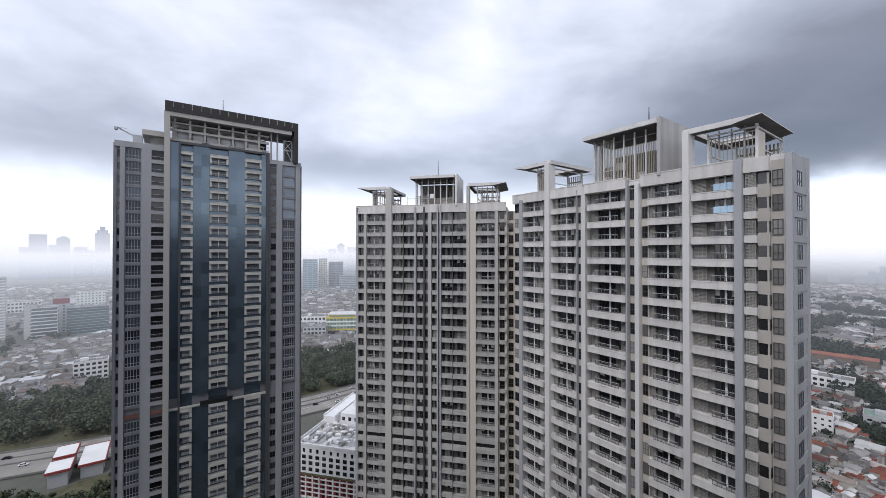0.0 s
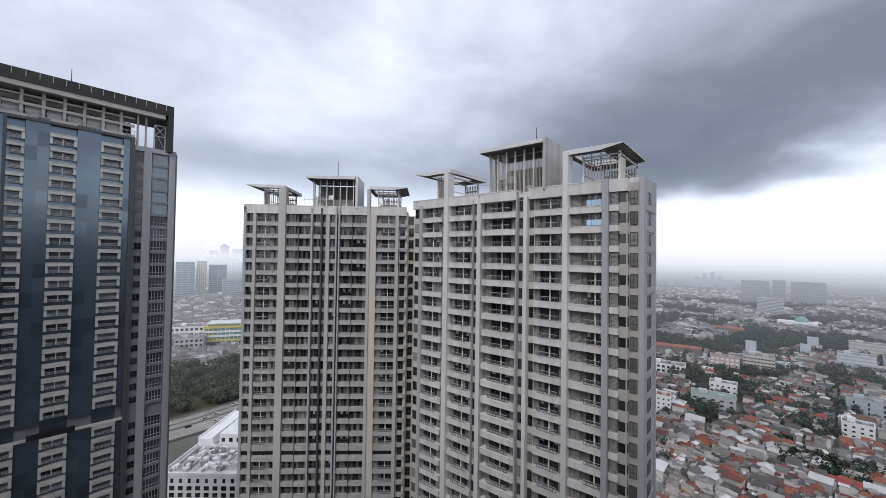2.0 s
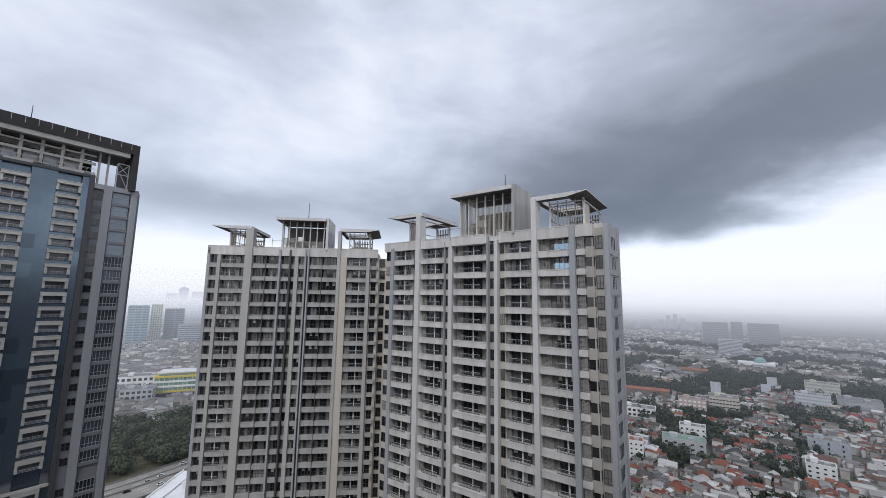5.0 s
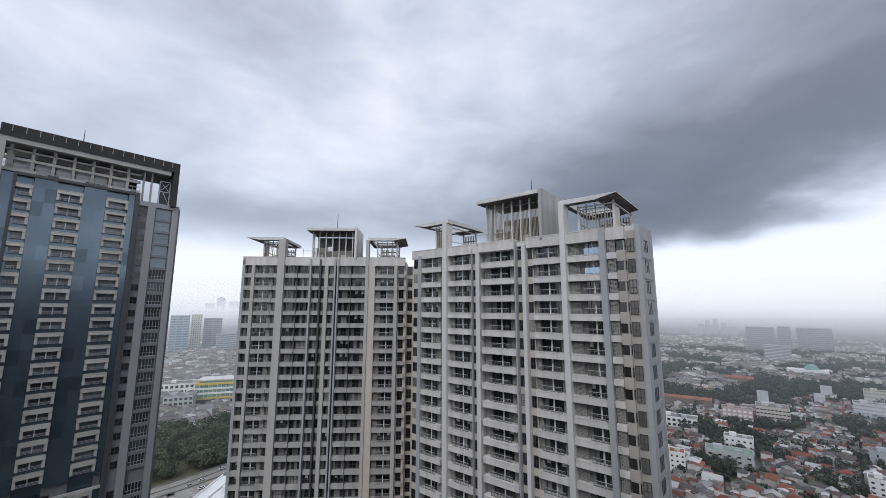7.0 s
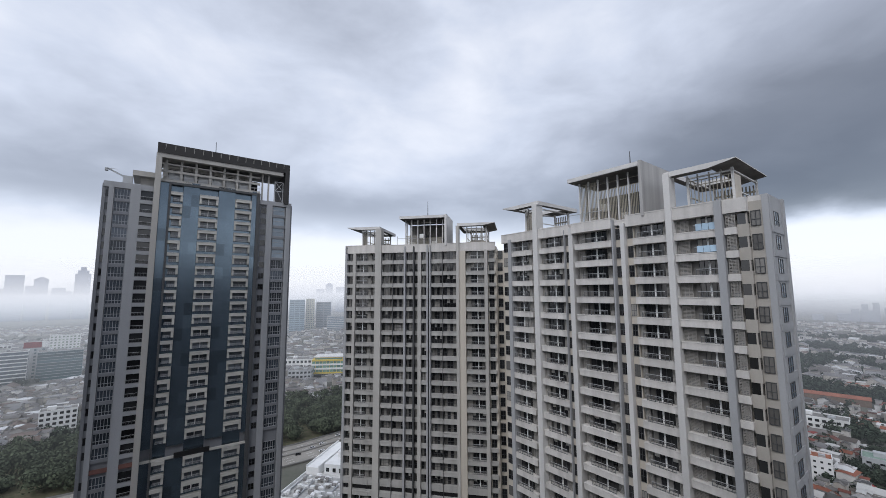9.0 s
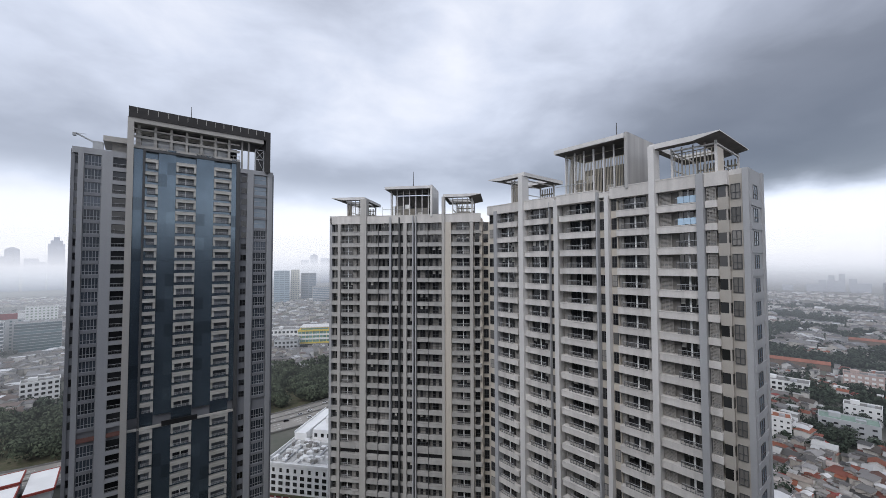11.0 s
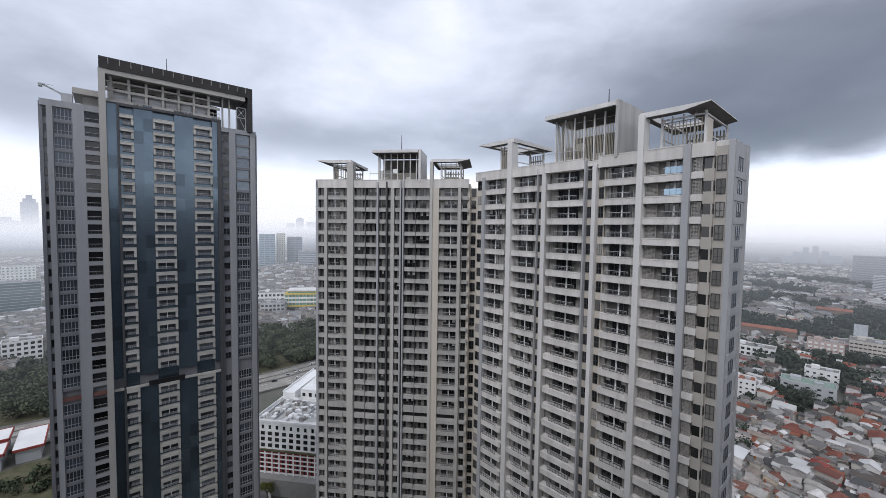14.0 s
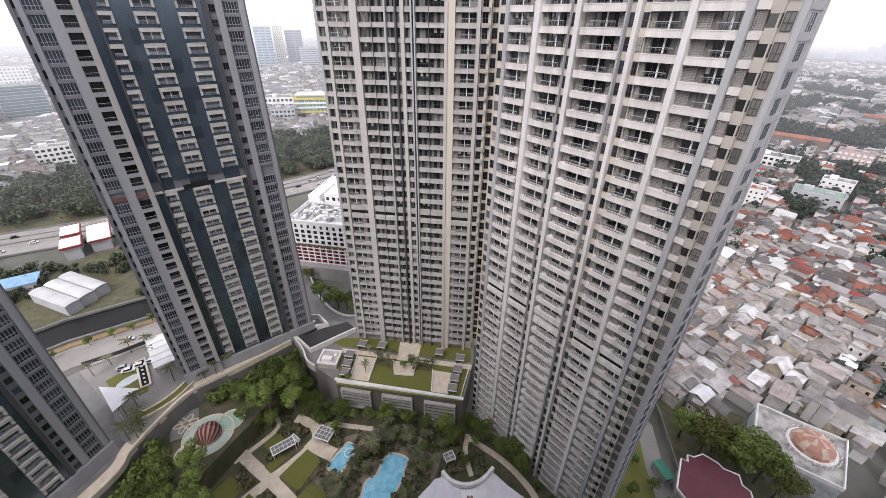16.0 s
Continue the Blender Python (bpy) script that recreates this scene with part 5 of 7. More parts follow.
flat("side_lawn", [(46, 30), (66, 50), (73, 84), (62, 92), (50, 60)], 0.14, M_LAWN, "lawn at the foot of the cream tower", "lawn")


# ---- plants ----
M_BARK = mat("bark", (0.12, 0.095, 0.07), 0.95, var=0.2, scale=1.5, bump=0.3)
M_LEAF = mat("broad_leaves", (0.145, 0.20, 0.052), 0.75, var=0.3, scale=0.3, bump=0.0, grain=2.5, rand=0.45, color2=(0.075, 0.10, 0.03), spec=0.2)
M_LEAFY = mat("olive_leaves", (0.115, 0.115, 0.03), 0.75, var=0.3, scale=0.35, bump=0.0, grain=2.5, rand=0.35, color2=(0.06, 0.07, 0.02), spec=0.2)
M_PALM = mat("palm_fronds", (0.10, 0.118, 0.06), 0.7, var=0.25, scale=0.5, bump=0.0, grain=3, rand=0.4, color2=(0.155, 0.145, 0.09), spec=0.2)


def limb(bm, a, b, r0, r1, seg=6):
    d = Vector(b) - Vector(a)
    m = Matrix.Translation((Vector(a) + Vector(b)) / 2) @ d.to_track_quat("Z", "Y").to_matrix().to_4x4()
    bmesh.ops.create_cone(bm, cap_ends=True, segments=seg, radius1=r0, radius2=r1, depth=d.length, matrix=m)


def leaf_cards(rng, clumps, count, size, loose=0.6):
    """Many small leaf sprays, scattered through the clumps of a crown, as vertices and faces."""
    verts, faces = [], []
    for _ in range(count):
        cx, cy, cz, r = clumps[rng.integers(len(clumps))]
        d = rng.normal(size=3)
        d /= np.linalg.norm(d)
        rad = r * (0.55 + 0.5 * rng.random() ** 0.6)
        p = np.array((cx, cy, cz)) + d * rad * np.array((1, 1, 0.72))
        u = np.cross(d, rng.normal(size=3))
        u /= np.linalg.norm(u) + 1e-9
        w = np.cross(d + loose * rng.normal(size=3), u)
        w /= np.linalg.norm(w) + 1e-9
        s = size * (0.6 + 0.8 * rng.random())
        k = len(verts)
        verts += [tuple(p - u * s - w * s * 0.5), tuple(p + u * s * 0.2 - w * s * 0.8 + d * s * 0.25), tuple(p + u * s + w * s * 0.4), tuple(p - u * s * 0.3 + w * s * 0.8 - d * s * 0.2)]
        faces.append((k, k + 1, k + 2, k + 3))
    return verts, faces


def make_tree(seed, height, spread, leaf, cards=620):
    rng = np.random.default_rng(seed)
    t = new("tree")
    bm = bmesh.new()
    th = height * 0.42
    limb(bm, (0, 0, -0.3), (0.1, 0.05, th), height * 0.032, height * 0.02, 8)
    clumps = []
    for i in range(7):
        a = i * 2.4 + rng.random()
        rr = spread * (0.25 + 0.45 * rng.random())
        end = (rr * math.cos(a), rr * math.sin(a), th + height * (0.12 + 0.38 * rng.random()))
        limb(bm, (0.1, 0.05, th * (0.7 + 0.3 * rng.random())), end, height * 0.013, height * 0.004, 5)
        clumps.append((*end, spread * (0.30 + 0.2 * rng.random())))
    clumps.append((0, 0, height * 0.82, spread * 0.42))
    put("trunk", mesh_of("trunk", bm, M_BARK), t)
    me = bpy.data.meshes.new("crown")
    v, f = leaf_cards(rng, clumps, cards * 4, max(0.17, spread * 0.042))
    me.from_pydata(v, [], f)
    me.materials.append(leaf)
    put("crown", me, t)
    return t


def make_palm(seed, height):
    rng = np.random.default_rng(seed)
    t = new("palm_tree")
    bm = bmesh.new()
    limb(bm, (0, 0, -0.3), (0.15, 0.1, height * 0.5), 0.2, 0.15, 7)
    limb(bm, (0.15, 0.1, height * 0.5), (0.3, 0.05, height), 0.15, 0.12, 7)
    put("trunk", mesh_of("trunk", bm, M_BARK), t)
    bm = bmesh.new()
    for i in range(15):
        a = i * 2.4
        ln, lift = 2.6 + rng.random(), 0.2 + 1.0 * rng.random()
        prev = None
        for k in range(6):
            s = k / 5
            r, z = ln * s, height + lift * ln * s * 0.6 - 1.5 * s * s * (1 + 0.3 * rng.random())
            w = 0.3 * math.sin(math.pi * (0.12 + 0.86 * s)) + 0.03
            c, sn = math.cos(a), math.sin(a)
            row = [bm.verts.new((0.3 + r * c - w * sn, 0.05 + r * sn + w * c, z - 0.18 * (w > 0.1))), bm.verts.new((0.3 + r * c, 0.05 + r * sn, z)), bm.verts.new((0.3 + r * c + w * sn, 0.05 + r * sn - w * c, z - 0.18 * (w > 0.1)))]
            if prev:
                bm.faces.new((prev[0], prev[1], row[1], row[0])), bm.faces.new((prev[1], prev[2], row[2], row[1]))
            prev = row
    put("fronds", mesh_of("fronds", bm, M_PALM), t)
    return t


TREES = [make_tree(1, 10, 4.2, M_LEAF), make_tree(2, 12, 5.2, M_LEAF, 760), make_tree(3, 8, 3.6, M_LEAF, 520), make_tree(4, 11, 5.0, M_LEAFY, 700), make_tree(5, 6, 3.0, M_LEAF, 420)]
PALMS = [make_palm(11, 6.5), make_palm(12, 8.0), make_palm(13, 5.0)]
LAB = ["broad-crowned green tree with an uneven crown", "tall spreading dark green tree", "rounded green garden tree", "olive-brown leafy tree with a wide crown", "small bushy green tree"]
for i, t in enumerate(TREES):
    t.location = ((-48, 98, 8.0), (-51, 95, 8.0), (-52, 86, 0.1), (92, 70, 0), (-63, 92, 8.0))[i]
    tagged(t, LAB[i] + " in the garden", "tree", "trees")
for i, t in enumerate(PALMS):
    t.location = ((-21, 72, 0.1), (-17, 74, 0.1), (-13, 78, 0.1))[i]
    tagged(t, "feathery palm tree beside the lagoon pool", "palm tree", "garden palms")
rng = np.random.default_rng(5)


def plant(proto, x, y, z, s, label="", group=""):
    t = copy_thing(proto, pose(x, y, z, 0, 0, rng.random() * 360) @ Matrix.Diagonal((s, s, s * (0.9 + 0.2 * rng.random()), 1)))
    return tagged(t, label, group=group)


def scatter(protos, pts, jitter, z, s0, s1, label):
    for x, y in pts:
        zz = z
        if z == 0.1 and (x < -56 - 0.3 * max(0, 70 - y) or (y > 92 and x < -45)):
            x, y, zz = x * 0.94, y * 0.94, 8.0
            if -81 < x < -60 and 68 < y < 91:
                continue
        plant(protos[rng.integers(len(protos))], x + jitter * (rng.random() - 0.5), y + jitter * (rng.random() - 0.5), zz, s0 + (s1 - s0) * rng.random(), label)


# trees of the garden's west side, the podium foot and the cream tower's foot
west = [(-60, 98), (-66.5, 97), (-64, 97), (-57, 97), (-53, 100.5), (-50, 104), (-47, 100), (-55, 93), (-58, 91.5), (-50, 96), (-46, 93), (-43, 96), (-62, 88), (-56, 84.5), (-52, 88), (-48, 105), (-44, 99.5), (-40, 92),
        (-79, 70), (-76, 74), (-78, 64), (-73, 68), (-70, 71), (-67, 66), (-73, 61), (-78, 57), (-66, 60), (-62, 57), (-69, 54), (-75, 50), (-80, 76), (-58, 55), (-82, 62), (-83, 52), (-64, 49), (-57, 48)]
scatter(TREES[:3] + TREES[4:], west, 2.4, 0.1, 0.75, 1.1, "dense green garden tree below the plaza wall")
foot = [(-36, 88.5), (-32, 89.5), (-28, 89), (-24, 88), (-20, 87.5), (-16, 86.5), (-12, 86.5), (-8, 85.5), (-4, 84.5), (0, 83), (4, 82), (8, 80.5), (11, 78.5), (14, 82), (17, 80), (19, 77.5), (16, 76), (22, 75), (24, 72.5), (27, 70), (29, 66.5), (33, 62), (35, 58), (38, 54), (36, 50),
        (-34, 85), (-30, 83), (24, 60), (26, 57), (29, 54), (9, 76), (12, 70), (-41, 90)]
scatter(TREES[:3] + TREES[4:], foot, 1.6, 0.1, 0.5, 0.8, "leafy tree at the foot of the buildings")
pl = []
for i in range(96):
    x, y = -31 + 36 * rng.random(), 55 + 28 * rng.random()
    in1 = -29.5 < x < -21 and 66.5 < y < 79 and abs((x + 25.5) - 0.45 * (y - 72.5)) < 2.8
    in2 = -23 < x < -7 and y < 75 and x > -24 + 0.62 * max(0, y - 58) and x < -6.5 - 0.3 * max(0, 66 - y)
    if not in1 and not in2 and not (x > -2 and y < 64) and x - 0.5 * (y - 60) > -34.5:
        pl.append((x, y))
scatter(PALMS, pl, 0.5, 0.1, 0.42, 0.72, "grey-green palm in the pool garden")
scatter(TREES[4:], [(x + 2, y + 1.2) for x, y in pl[::4]], 2, 0.1, 0.45, 0.7, "low leafy shrub tree between palms")
scatter(PALMS, [(-20.5, 95.5), (-17, 100.5), (-15, 100.3), (-13, 99.6), (-12.4, 97), (-5, 97.6), (-3.6, 98.2), (-2, 97.2), (0, 97), (2, 96.4), (-20, 104.6), (-3.8, 95.2), (-11.8, 102)], 0.8, 14.1, 0.45, 0.62, "small palm on the podium roof garden")
scatter(TREES[4:], [(-7.5, 97), (-4.5, 98.5), (-2.5, 97.5), (-26, 92.5)], 0.5, 14.1, 0.5, 0.6, "small bushy tree on the podium roof")
scatter(PALMS, [(-84, 76), (-85, 78.5), (-86, 73.5), (-87, 79), (-83.5, 74), (-92, 82.5), (-89.5, 85), (-84, 95), (-80, 98), (-74.5, 95.5), (-72, 98), (-68, 100.5), (-110, 104), (-106, 109), (-101, 111), (-97, 108), (-112, 99)], 1, 14.1, 0.6, 0.85, "palm tree on the drop-off plaza")
scatter(TREES[2:3] + TREES[4:], [(-128, 138), (-134, 133), (-122, 142), (-141, 128), (-115, 146), (-150, 121), (-108, 150), (-98, 148), (-160, 110)], 2, 0.2, 0.6, 0.8, "street tree beside the canal road")
scatter(TREES, [(-50, 156), (-46, 151), (-41, 148), (-37, 147), (-33, 150), (-45, 158), (-39, 155), (-60, 172), (-54, 166), (-66, 168), (-32, 143), (-26, 146)], 2, 0, 0.7, 1.0, "green tree beside the curved service road")
scatter(TREES[1:2] + TREES[3:4], [(87, 69), (95, 67), (99, 60), (93, 62), (84, 75), (100, 55), (90, 73), (97, 66)], 1.5, 0, 1.0, 1.35, "large spreading tree beside the neighbours' wall")
scatter(TREES[:1] + TREES[4:], [(76, 84), (79, 88), (74, 90), (70, 55), (66, 60), (65, 50), (68, 44), (62, 40), (73, 95), (64, 68), (60, 58), (72, 46), (78, 44)], 2, 0, 0.5, 0.8, "small tree beside the service lane")


def joined_cards(name, pts, material, label, cards, size, heights, spreads, base=0.0, cat="woods"):
    """Woods that nobody could count, as one mesh of leaf sprays on many crowns."""
    r = np.random.default_rng(len(pts))
    vs, fs = [], []
    for x, y in pts:
        h, s = heights[0] + (heights[1] - heights[0]) * r.random(), spreads[0] + (spreads[1] - spreads[0]) * r.random()
        cl = [(x + s * 0.5 * (r.random() - 0.5), y + s * 0.5 * (r.random() - 0.5), base + h * (0.35 + 0.4 * r.random()), s * (0.5 + 0.3 * r.random())) for _ in range(4)]
        v, f = leaf_cards(r, cl, cards, size, 0.22)
        k = len(vs)
        vs += v
        fs += [tuple(a + k for a in q) for q in f]
    me = bpy.data.meshes.new(name)
    me.from_pydata(vs, [], fs)
    me.materials.append(material)
    return tagged(put(name, me), label, cat, kind="stuff")


M_WOOD = mat("woodland_leaves", (0.078, 0.094, 0.058), 0.9, var=0.25, scale=0.09, bump=0.0, grain=0.6, rand=0.3, color2=(0.046, 0.057, 0.038), spec=0.1, island=True)
woods = []
for _ in range(5200):
    x, y = -520 + 500 * rng.random(), 200 + 420 * rng.random()
    t = (x + 240) * 0.5 + 222 if x < -205 else 240 + (x + 205) * 0.68
    d = (y - t) * 0.85
    az = math.degrees(math.atan2(x, y))
    if 24 < d < (200 if az > -23 else 110) and (az < -33 or -23 < az < -8) and not (-24 < az and math.hypot(x, y) > 482):
        woods.append((x, y))
ridge = []
for i, (x, y) in enumerate(HWY):
    q = HWY[min(i + 1, len(HWY) - 1)]
    o = HWY[max(i - 1, 0)]
    dx, dy = q[0] - o[0], q[1] - o[1]
    n = math.hypot(dx, dy)
    ridge.append((x - dy / n * 72, y + dx / n * 72))
tagged(put("woodland_floor", mesh_of("woodland_floor", strip(ridge, 100, 0.12), M_SHRUB)), "dark undergrowth beside the expressway", "grass", kind="structure")
joined_cards("woodland", woods[:560], M_WOOD, "dark green strip of woodland behind the expressway", 230, 0.8, (6, 17), (5, 11))
near_w = []
for _ in range(2600):
    x, y = -260 + 190 * rng.random(), 130 + 120 * rng.random()
    rv = 138 + (x + 156) * 0.62
    t = (x + 240) * 0.5 + 222 if x < -205 else 240 + (x + 205) * 0.68
    if y > rv + 14 and y < t - 24 and not (-192 < x < -142 and 140 < y < 182) and not (-232 < x < -178 and y > 190) and x < -96:
        near_w.append((x, y))
joined_cards("scrub", near_w[:520], M_WOOD, "green scrub and small trees beside the canal", 80, 0.5, (2, 6), (2, 4.2))
flat("scrub_lawn", [(-200, 118), (-156, 150), (-120, 170), (-104, 196), (-130, 250), (-190, 205), (-215, 160)], 0.1, M_SHRUB, "rough green land between canal and expressway", "grass")
ROWS = ((428, 423, 60, -47), (380, 446, 40, -44), (640, 520, 40, -52))


def by_rows(x, y):
    """Whether a place lies in front of or under the long orange roofs."""
    for x0, y0, w, dg in ROWS:
        c, q = math.cos(radians(dg)), math.sin(radians(dg))
        u, v = (x - x0) * c + (y - y0) * q, -(x - x0) * q + (y - y0) * c
        if abs(u) < w / 2 + 5 and -24 < v < 14:
            return True
    return False


east = []
for _ in range(11000):
    a, r = radians(39 + 37 * rng.random()), 150 + 1350 * rng.random() ** 0.8
    x, y = r * math.sin(a), r * math.cos(a)
    n = 0.6 * noise.noise(Vector((x * 0.008, y * 0.008, 3.0))) + 0.6 * noise.noise(Vector((x * 0.026, y * 0.026, 5.0)))
    if n > (0.16 + 0.3 * rng.random() if r < 330 else 0.12 if r < 430 else 0.02 if r < 560 else -0.14 if r < 1000 else 0.0) and not by_rows(x, y):
        east.append((x, y))
yards = []
for _ in range(1500):
    a, r = radians(40 + 37 * rng.random()), 245 + 190 * rng.random()
    x, y = r * math.sin(a), r * math.cos(a)
    if noise.noise(Vector((x * 0.02, y * 0.02, 7.0))) > (0.12 if math.hypot(x, y) > 230 else 0.3) and not (x < 112 and y < 85):
        yards.append((x, y))
M_FARW = mat("hill_leaves", (0.055, 0.07, 0.05), 0.95, var=0.2, scale=0.06, bump=0.0, grain=0.4, rand=0.2, color2=(0.03, 0.04, 0.031), spec=0.05, island=True)
joined_cards("yard_trees", yards[:470], M_FARW, "small green trees standing between the houses", 110, 0.6, (8, 13), (3.0, 6.0))
joined_cards("far_trees", [q for q in east if math.hypot(*q) < 430][:640], M_FARW, "green trees between the eastern houses", 90, 0.7, (5, 9), (3, 5.5))
joined_cards("far_trees", [q for q in east if math.hypot(*q) >= 430][:4300], M_FARW, "dark tree cover between the eastern houses", 54, 1.2, (5, 11), (4.5, 9))
west_t = []
for _ in range(2400):
    a, r = radians(-54 + 46 * rng.random()), 430 + 1100 * rng.random() ** 1.5
    x, y = r * math.sin(a), r * math.cos(a)
    if noise.noise(Vector((x * 0.006, y * 0.006, 9.0))) > 0.1:
        west_t.append((x, y))
joined_cards("far_trees", west_t[:700], M_FARW, "dark tree cover between the western blocks", 44, 1.2, (5, 10), (4, 7))


# low planting: shrubs in the beds, and growth along the plaza wall
def inside(x, y, poly):
    c = False
    for (x1, y1), (x2, y2) in zip(poly, poly[1:] + poly[:1]):
        if (y1 > y) != (y2 > y) and x < (x2 - x1) * (y - y1) / (y2 - y1) + x1:
            c = not c
    return c


def near_line(x, y, pts, r):
    for (x1, y1), (x2, y2) in zip(pts, pts[1:]):
        dx, dy = x2 - x1, y2 - y1
        k = max(0, min(1, ((x - x1) * dx + (y - y1) * dy) / (dx * dx + dy * dy + 1e-9)))
        if math.hypot(x - x1 - k * dx, y - y1 - k * dy) < r:
            return True
    return False


beds = []
for _ in range(4200):
    x, y = -64 + 82 * rng.random(), 50 + 42 * rng.random()
    if x < -57 - 0.3 * max(0, 70 - y) or (y > 87 - 0.2 * (x + 30) and x > -36) or any(inside(x, y, p) for p in LAWNS + POOLS) or any(near_line(x, y, p, w / 2 + 0.9) for p, w in PATHS):
        continue
    if (x > 1 and y < 66) or math.hypot(x + 44, y - 76) < 4.0 or math.hypot(x + 34, y - 81) < 4.5 or (inside(x, y, POOLSIDE) and rng.random() < 0.5) or rng.random() > 0.5 + 0.9 * noise.noise(Vector((x * 0.16, y * 0.16, 1.0))):
        continue
    beds.append((x, y))
M_SHRUBL = mat("shrub_leaves", (0.115, 0.13, 0.06), 0.8, var=0.25, scale=0.4, bump=0.0, grain=2.0, rand=0.3, color2=(0.16, 0.14, 0.09), spec=0.15, island=True)
joined_cards("shrubbery", beds[:820], M_SHRUBL, "olive and grey-green shrubs in the garden beds", 30, 0.34, (0.6, 2.0), (0.9, 1.9), 0.1, "shrubs")
wallside = [(x + 1.2 + 3.6 * rng.random(), y - 1.0 - 2.6 * rng.random()) for x, y in EDGE[4:] for _ in range(3) if not 76 < y < 93]
joined_cards("wall_planting", wallside, M_LEAF, "dense green planting along the plaza wall", 80, 0.45, (3, 6.5), (1.8, 3.2), 8.0, "shrubs")


# ---- houses of the eastern quarter ----
def ramp_mat(name, colors, rough, island, scale=0.5, wave=0.0):
    """A surface whose colour is picked from house to house, with stains."""
    m = mat(name, (0.5, 0.5, 0.5), rough, var=0.14, scale=scale, bump=0.1, grain=3)
    n, l = m.node_tree.nodes, m.node_tree.links
    mix = [k for k in n if k.bl_idname == "ShaderNodeMix"][0]
    src = n.new("ShaderNodeNewGeometry") if island else n.new("ShaderNodeObjectInfo")
    rp = n.new("ShaderNodeValToRGB")
    rp.color_ramp.interpolation = "CONSTANT"
    el = rp.color_ramp.elements
    el[0].color, el[0].position = (*colors[0], 1), 0
    el[1].color, el[1].position = (*colors[1], 1), 1 / len(colors)
    for i, c in enumerate(colors[2:], 2):
        e = el.new(i / len(colors))
        e.color = (*c, 1)
    l.new(src.outputs["Random Per Island" if island else "Random"], rp.inputs[0])
    l.new(rp.outputs[0], mix.inputs[6])
    dk = n.new("ShaderNodeMix")
    dk.data_type, dk.blend_type = "RGBA", "MULTIPLY"
    dk.inputs[0].default_value = 1
    dk.inputs[7].default_value = (0.62, 0.6, 0.58, 1)
    l.new(rp.outputs[0], dk.inputs[6]), l.new(dk.outputs[2], mix.inputs[7])
    return m


GREYS = [(0.33, 0.315, 0.30), (0.24, 0.225, 0.21), (0.40, 0.385, 0.365), (0.28, 0.26, 0.24), (0.16, 0.15, 0.145), (0.47, 0.455, 0.44), (0.26, 0.22, 0.19), (0.36, 0.325, 0.30), (0.68, 0.68, 0.67), (0.42, 0.40, 0.385), (0.34, 0.32, 0.305), (0.54, 0.53, 0.51), (0.25, 0.12, 0.09), (0.38, 0.33, 0.31), (0.30, 0.29, 0.28)]
TILES = [(0.20, 0.085, 0.066), (0.17, 0.085, 0.072), (0.21, 0.10, 0.076), (0.16, 0.10, 0.085), (0.22, 0.075, 0.065), (0.34, 0.33, 0.32), (0.30, 0.29, 0.28), (0.16, 0.15, 0.145), (0.66, 0.65, 0.64)]
M_RMETAL = ramp_mat("corrugated_roof_metal", GREYS, 0.7, False)
M_RTILE = ramp_mat("roof_tiles", TILES, 0.85, False)
M_HWALL = ramp_mat("house_wall_paint", [(0.62, 0.60, 0.56), (0.50, 0.46, 0.40), (0.70, 0.69, 0.67), (0.42, 0.40, 0.37), (0.58, 0.50, 0.40), (0.48, 0.52, 0.52)], 0.9, False)
M_FROOF = ramp_mat("mid_roofs", [(0.206, 0.073, 0.052), (0.522, 0.522, 0.513), (0.129, 0.073, 0.06), (0.172, 0.168, 0.163), (0.095, 0.082, 0.073), (0.138, 0.133, 0.129), (0.224, 0.215, 0.211), (0.103, 0.101, 0.099), (0.456, 0.456, 0.446), (0.146, 0.06, 0.047), (0.155, 0.15, 0.15), (0.241, 0.09, 0.056), (0.292, 0.284, 0.28), (0.258, 0.06, 0.052), (0.57, 0.57, 0.57), (0.077, 0.077, 0.077)], 0.85, True, 0.05)
# muted greys that stand in for haze over the distant roofs
M_FROOF2 = ramp_mat("far_roofs", [(0.18, 0.145, 0.13), (0.2, 0.195, 0.195), (0.15, 0.14, 0.135), (0.25, 0.25, 0.255), (0.18, 0.17, 0.17), (0.16, 0.16, 0.165), (0.55, 0.56, 0.57)], 0.9, True, 0.05)
M_FWALL = ramp_mat("far_walls", [(0.62, 0.60, 0.57), (0.50, 0.47, 0.43), (0.72, 0.71, 0.70), (0.40, 0.39, 0.38)], 0.9, True, 0.05)


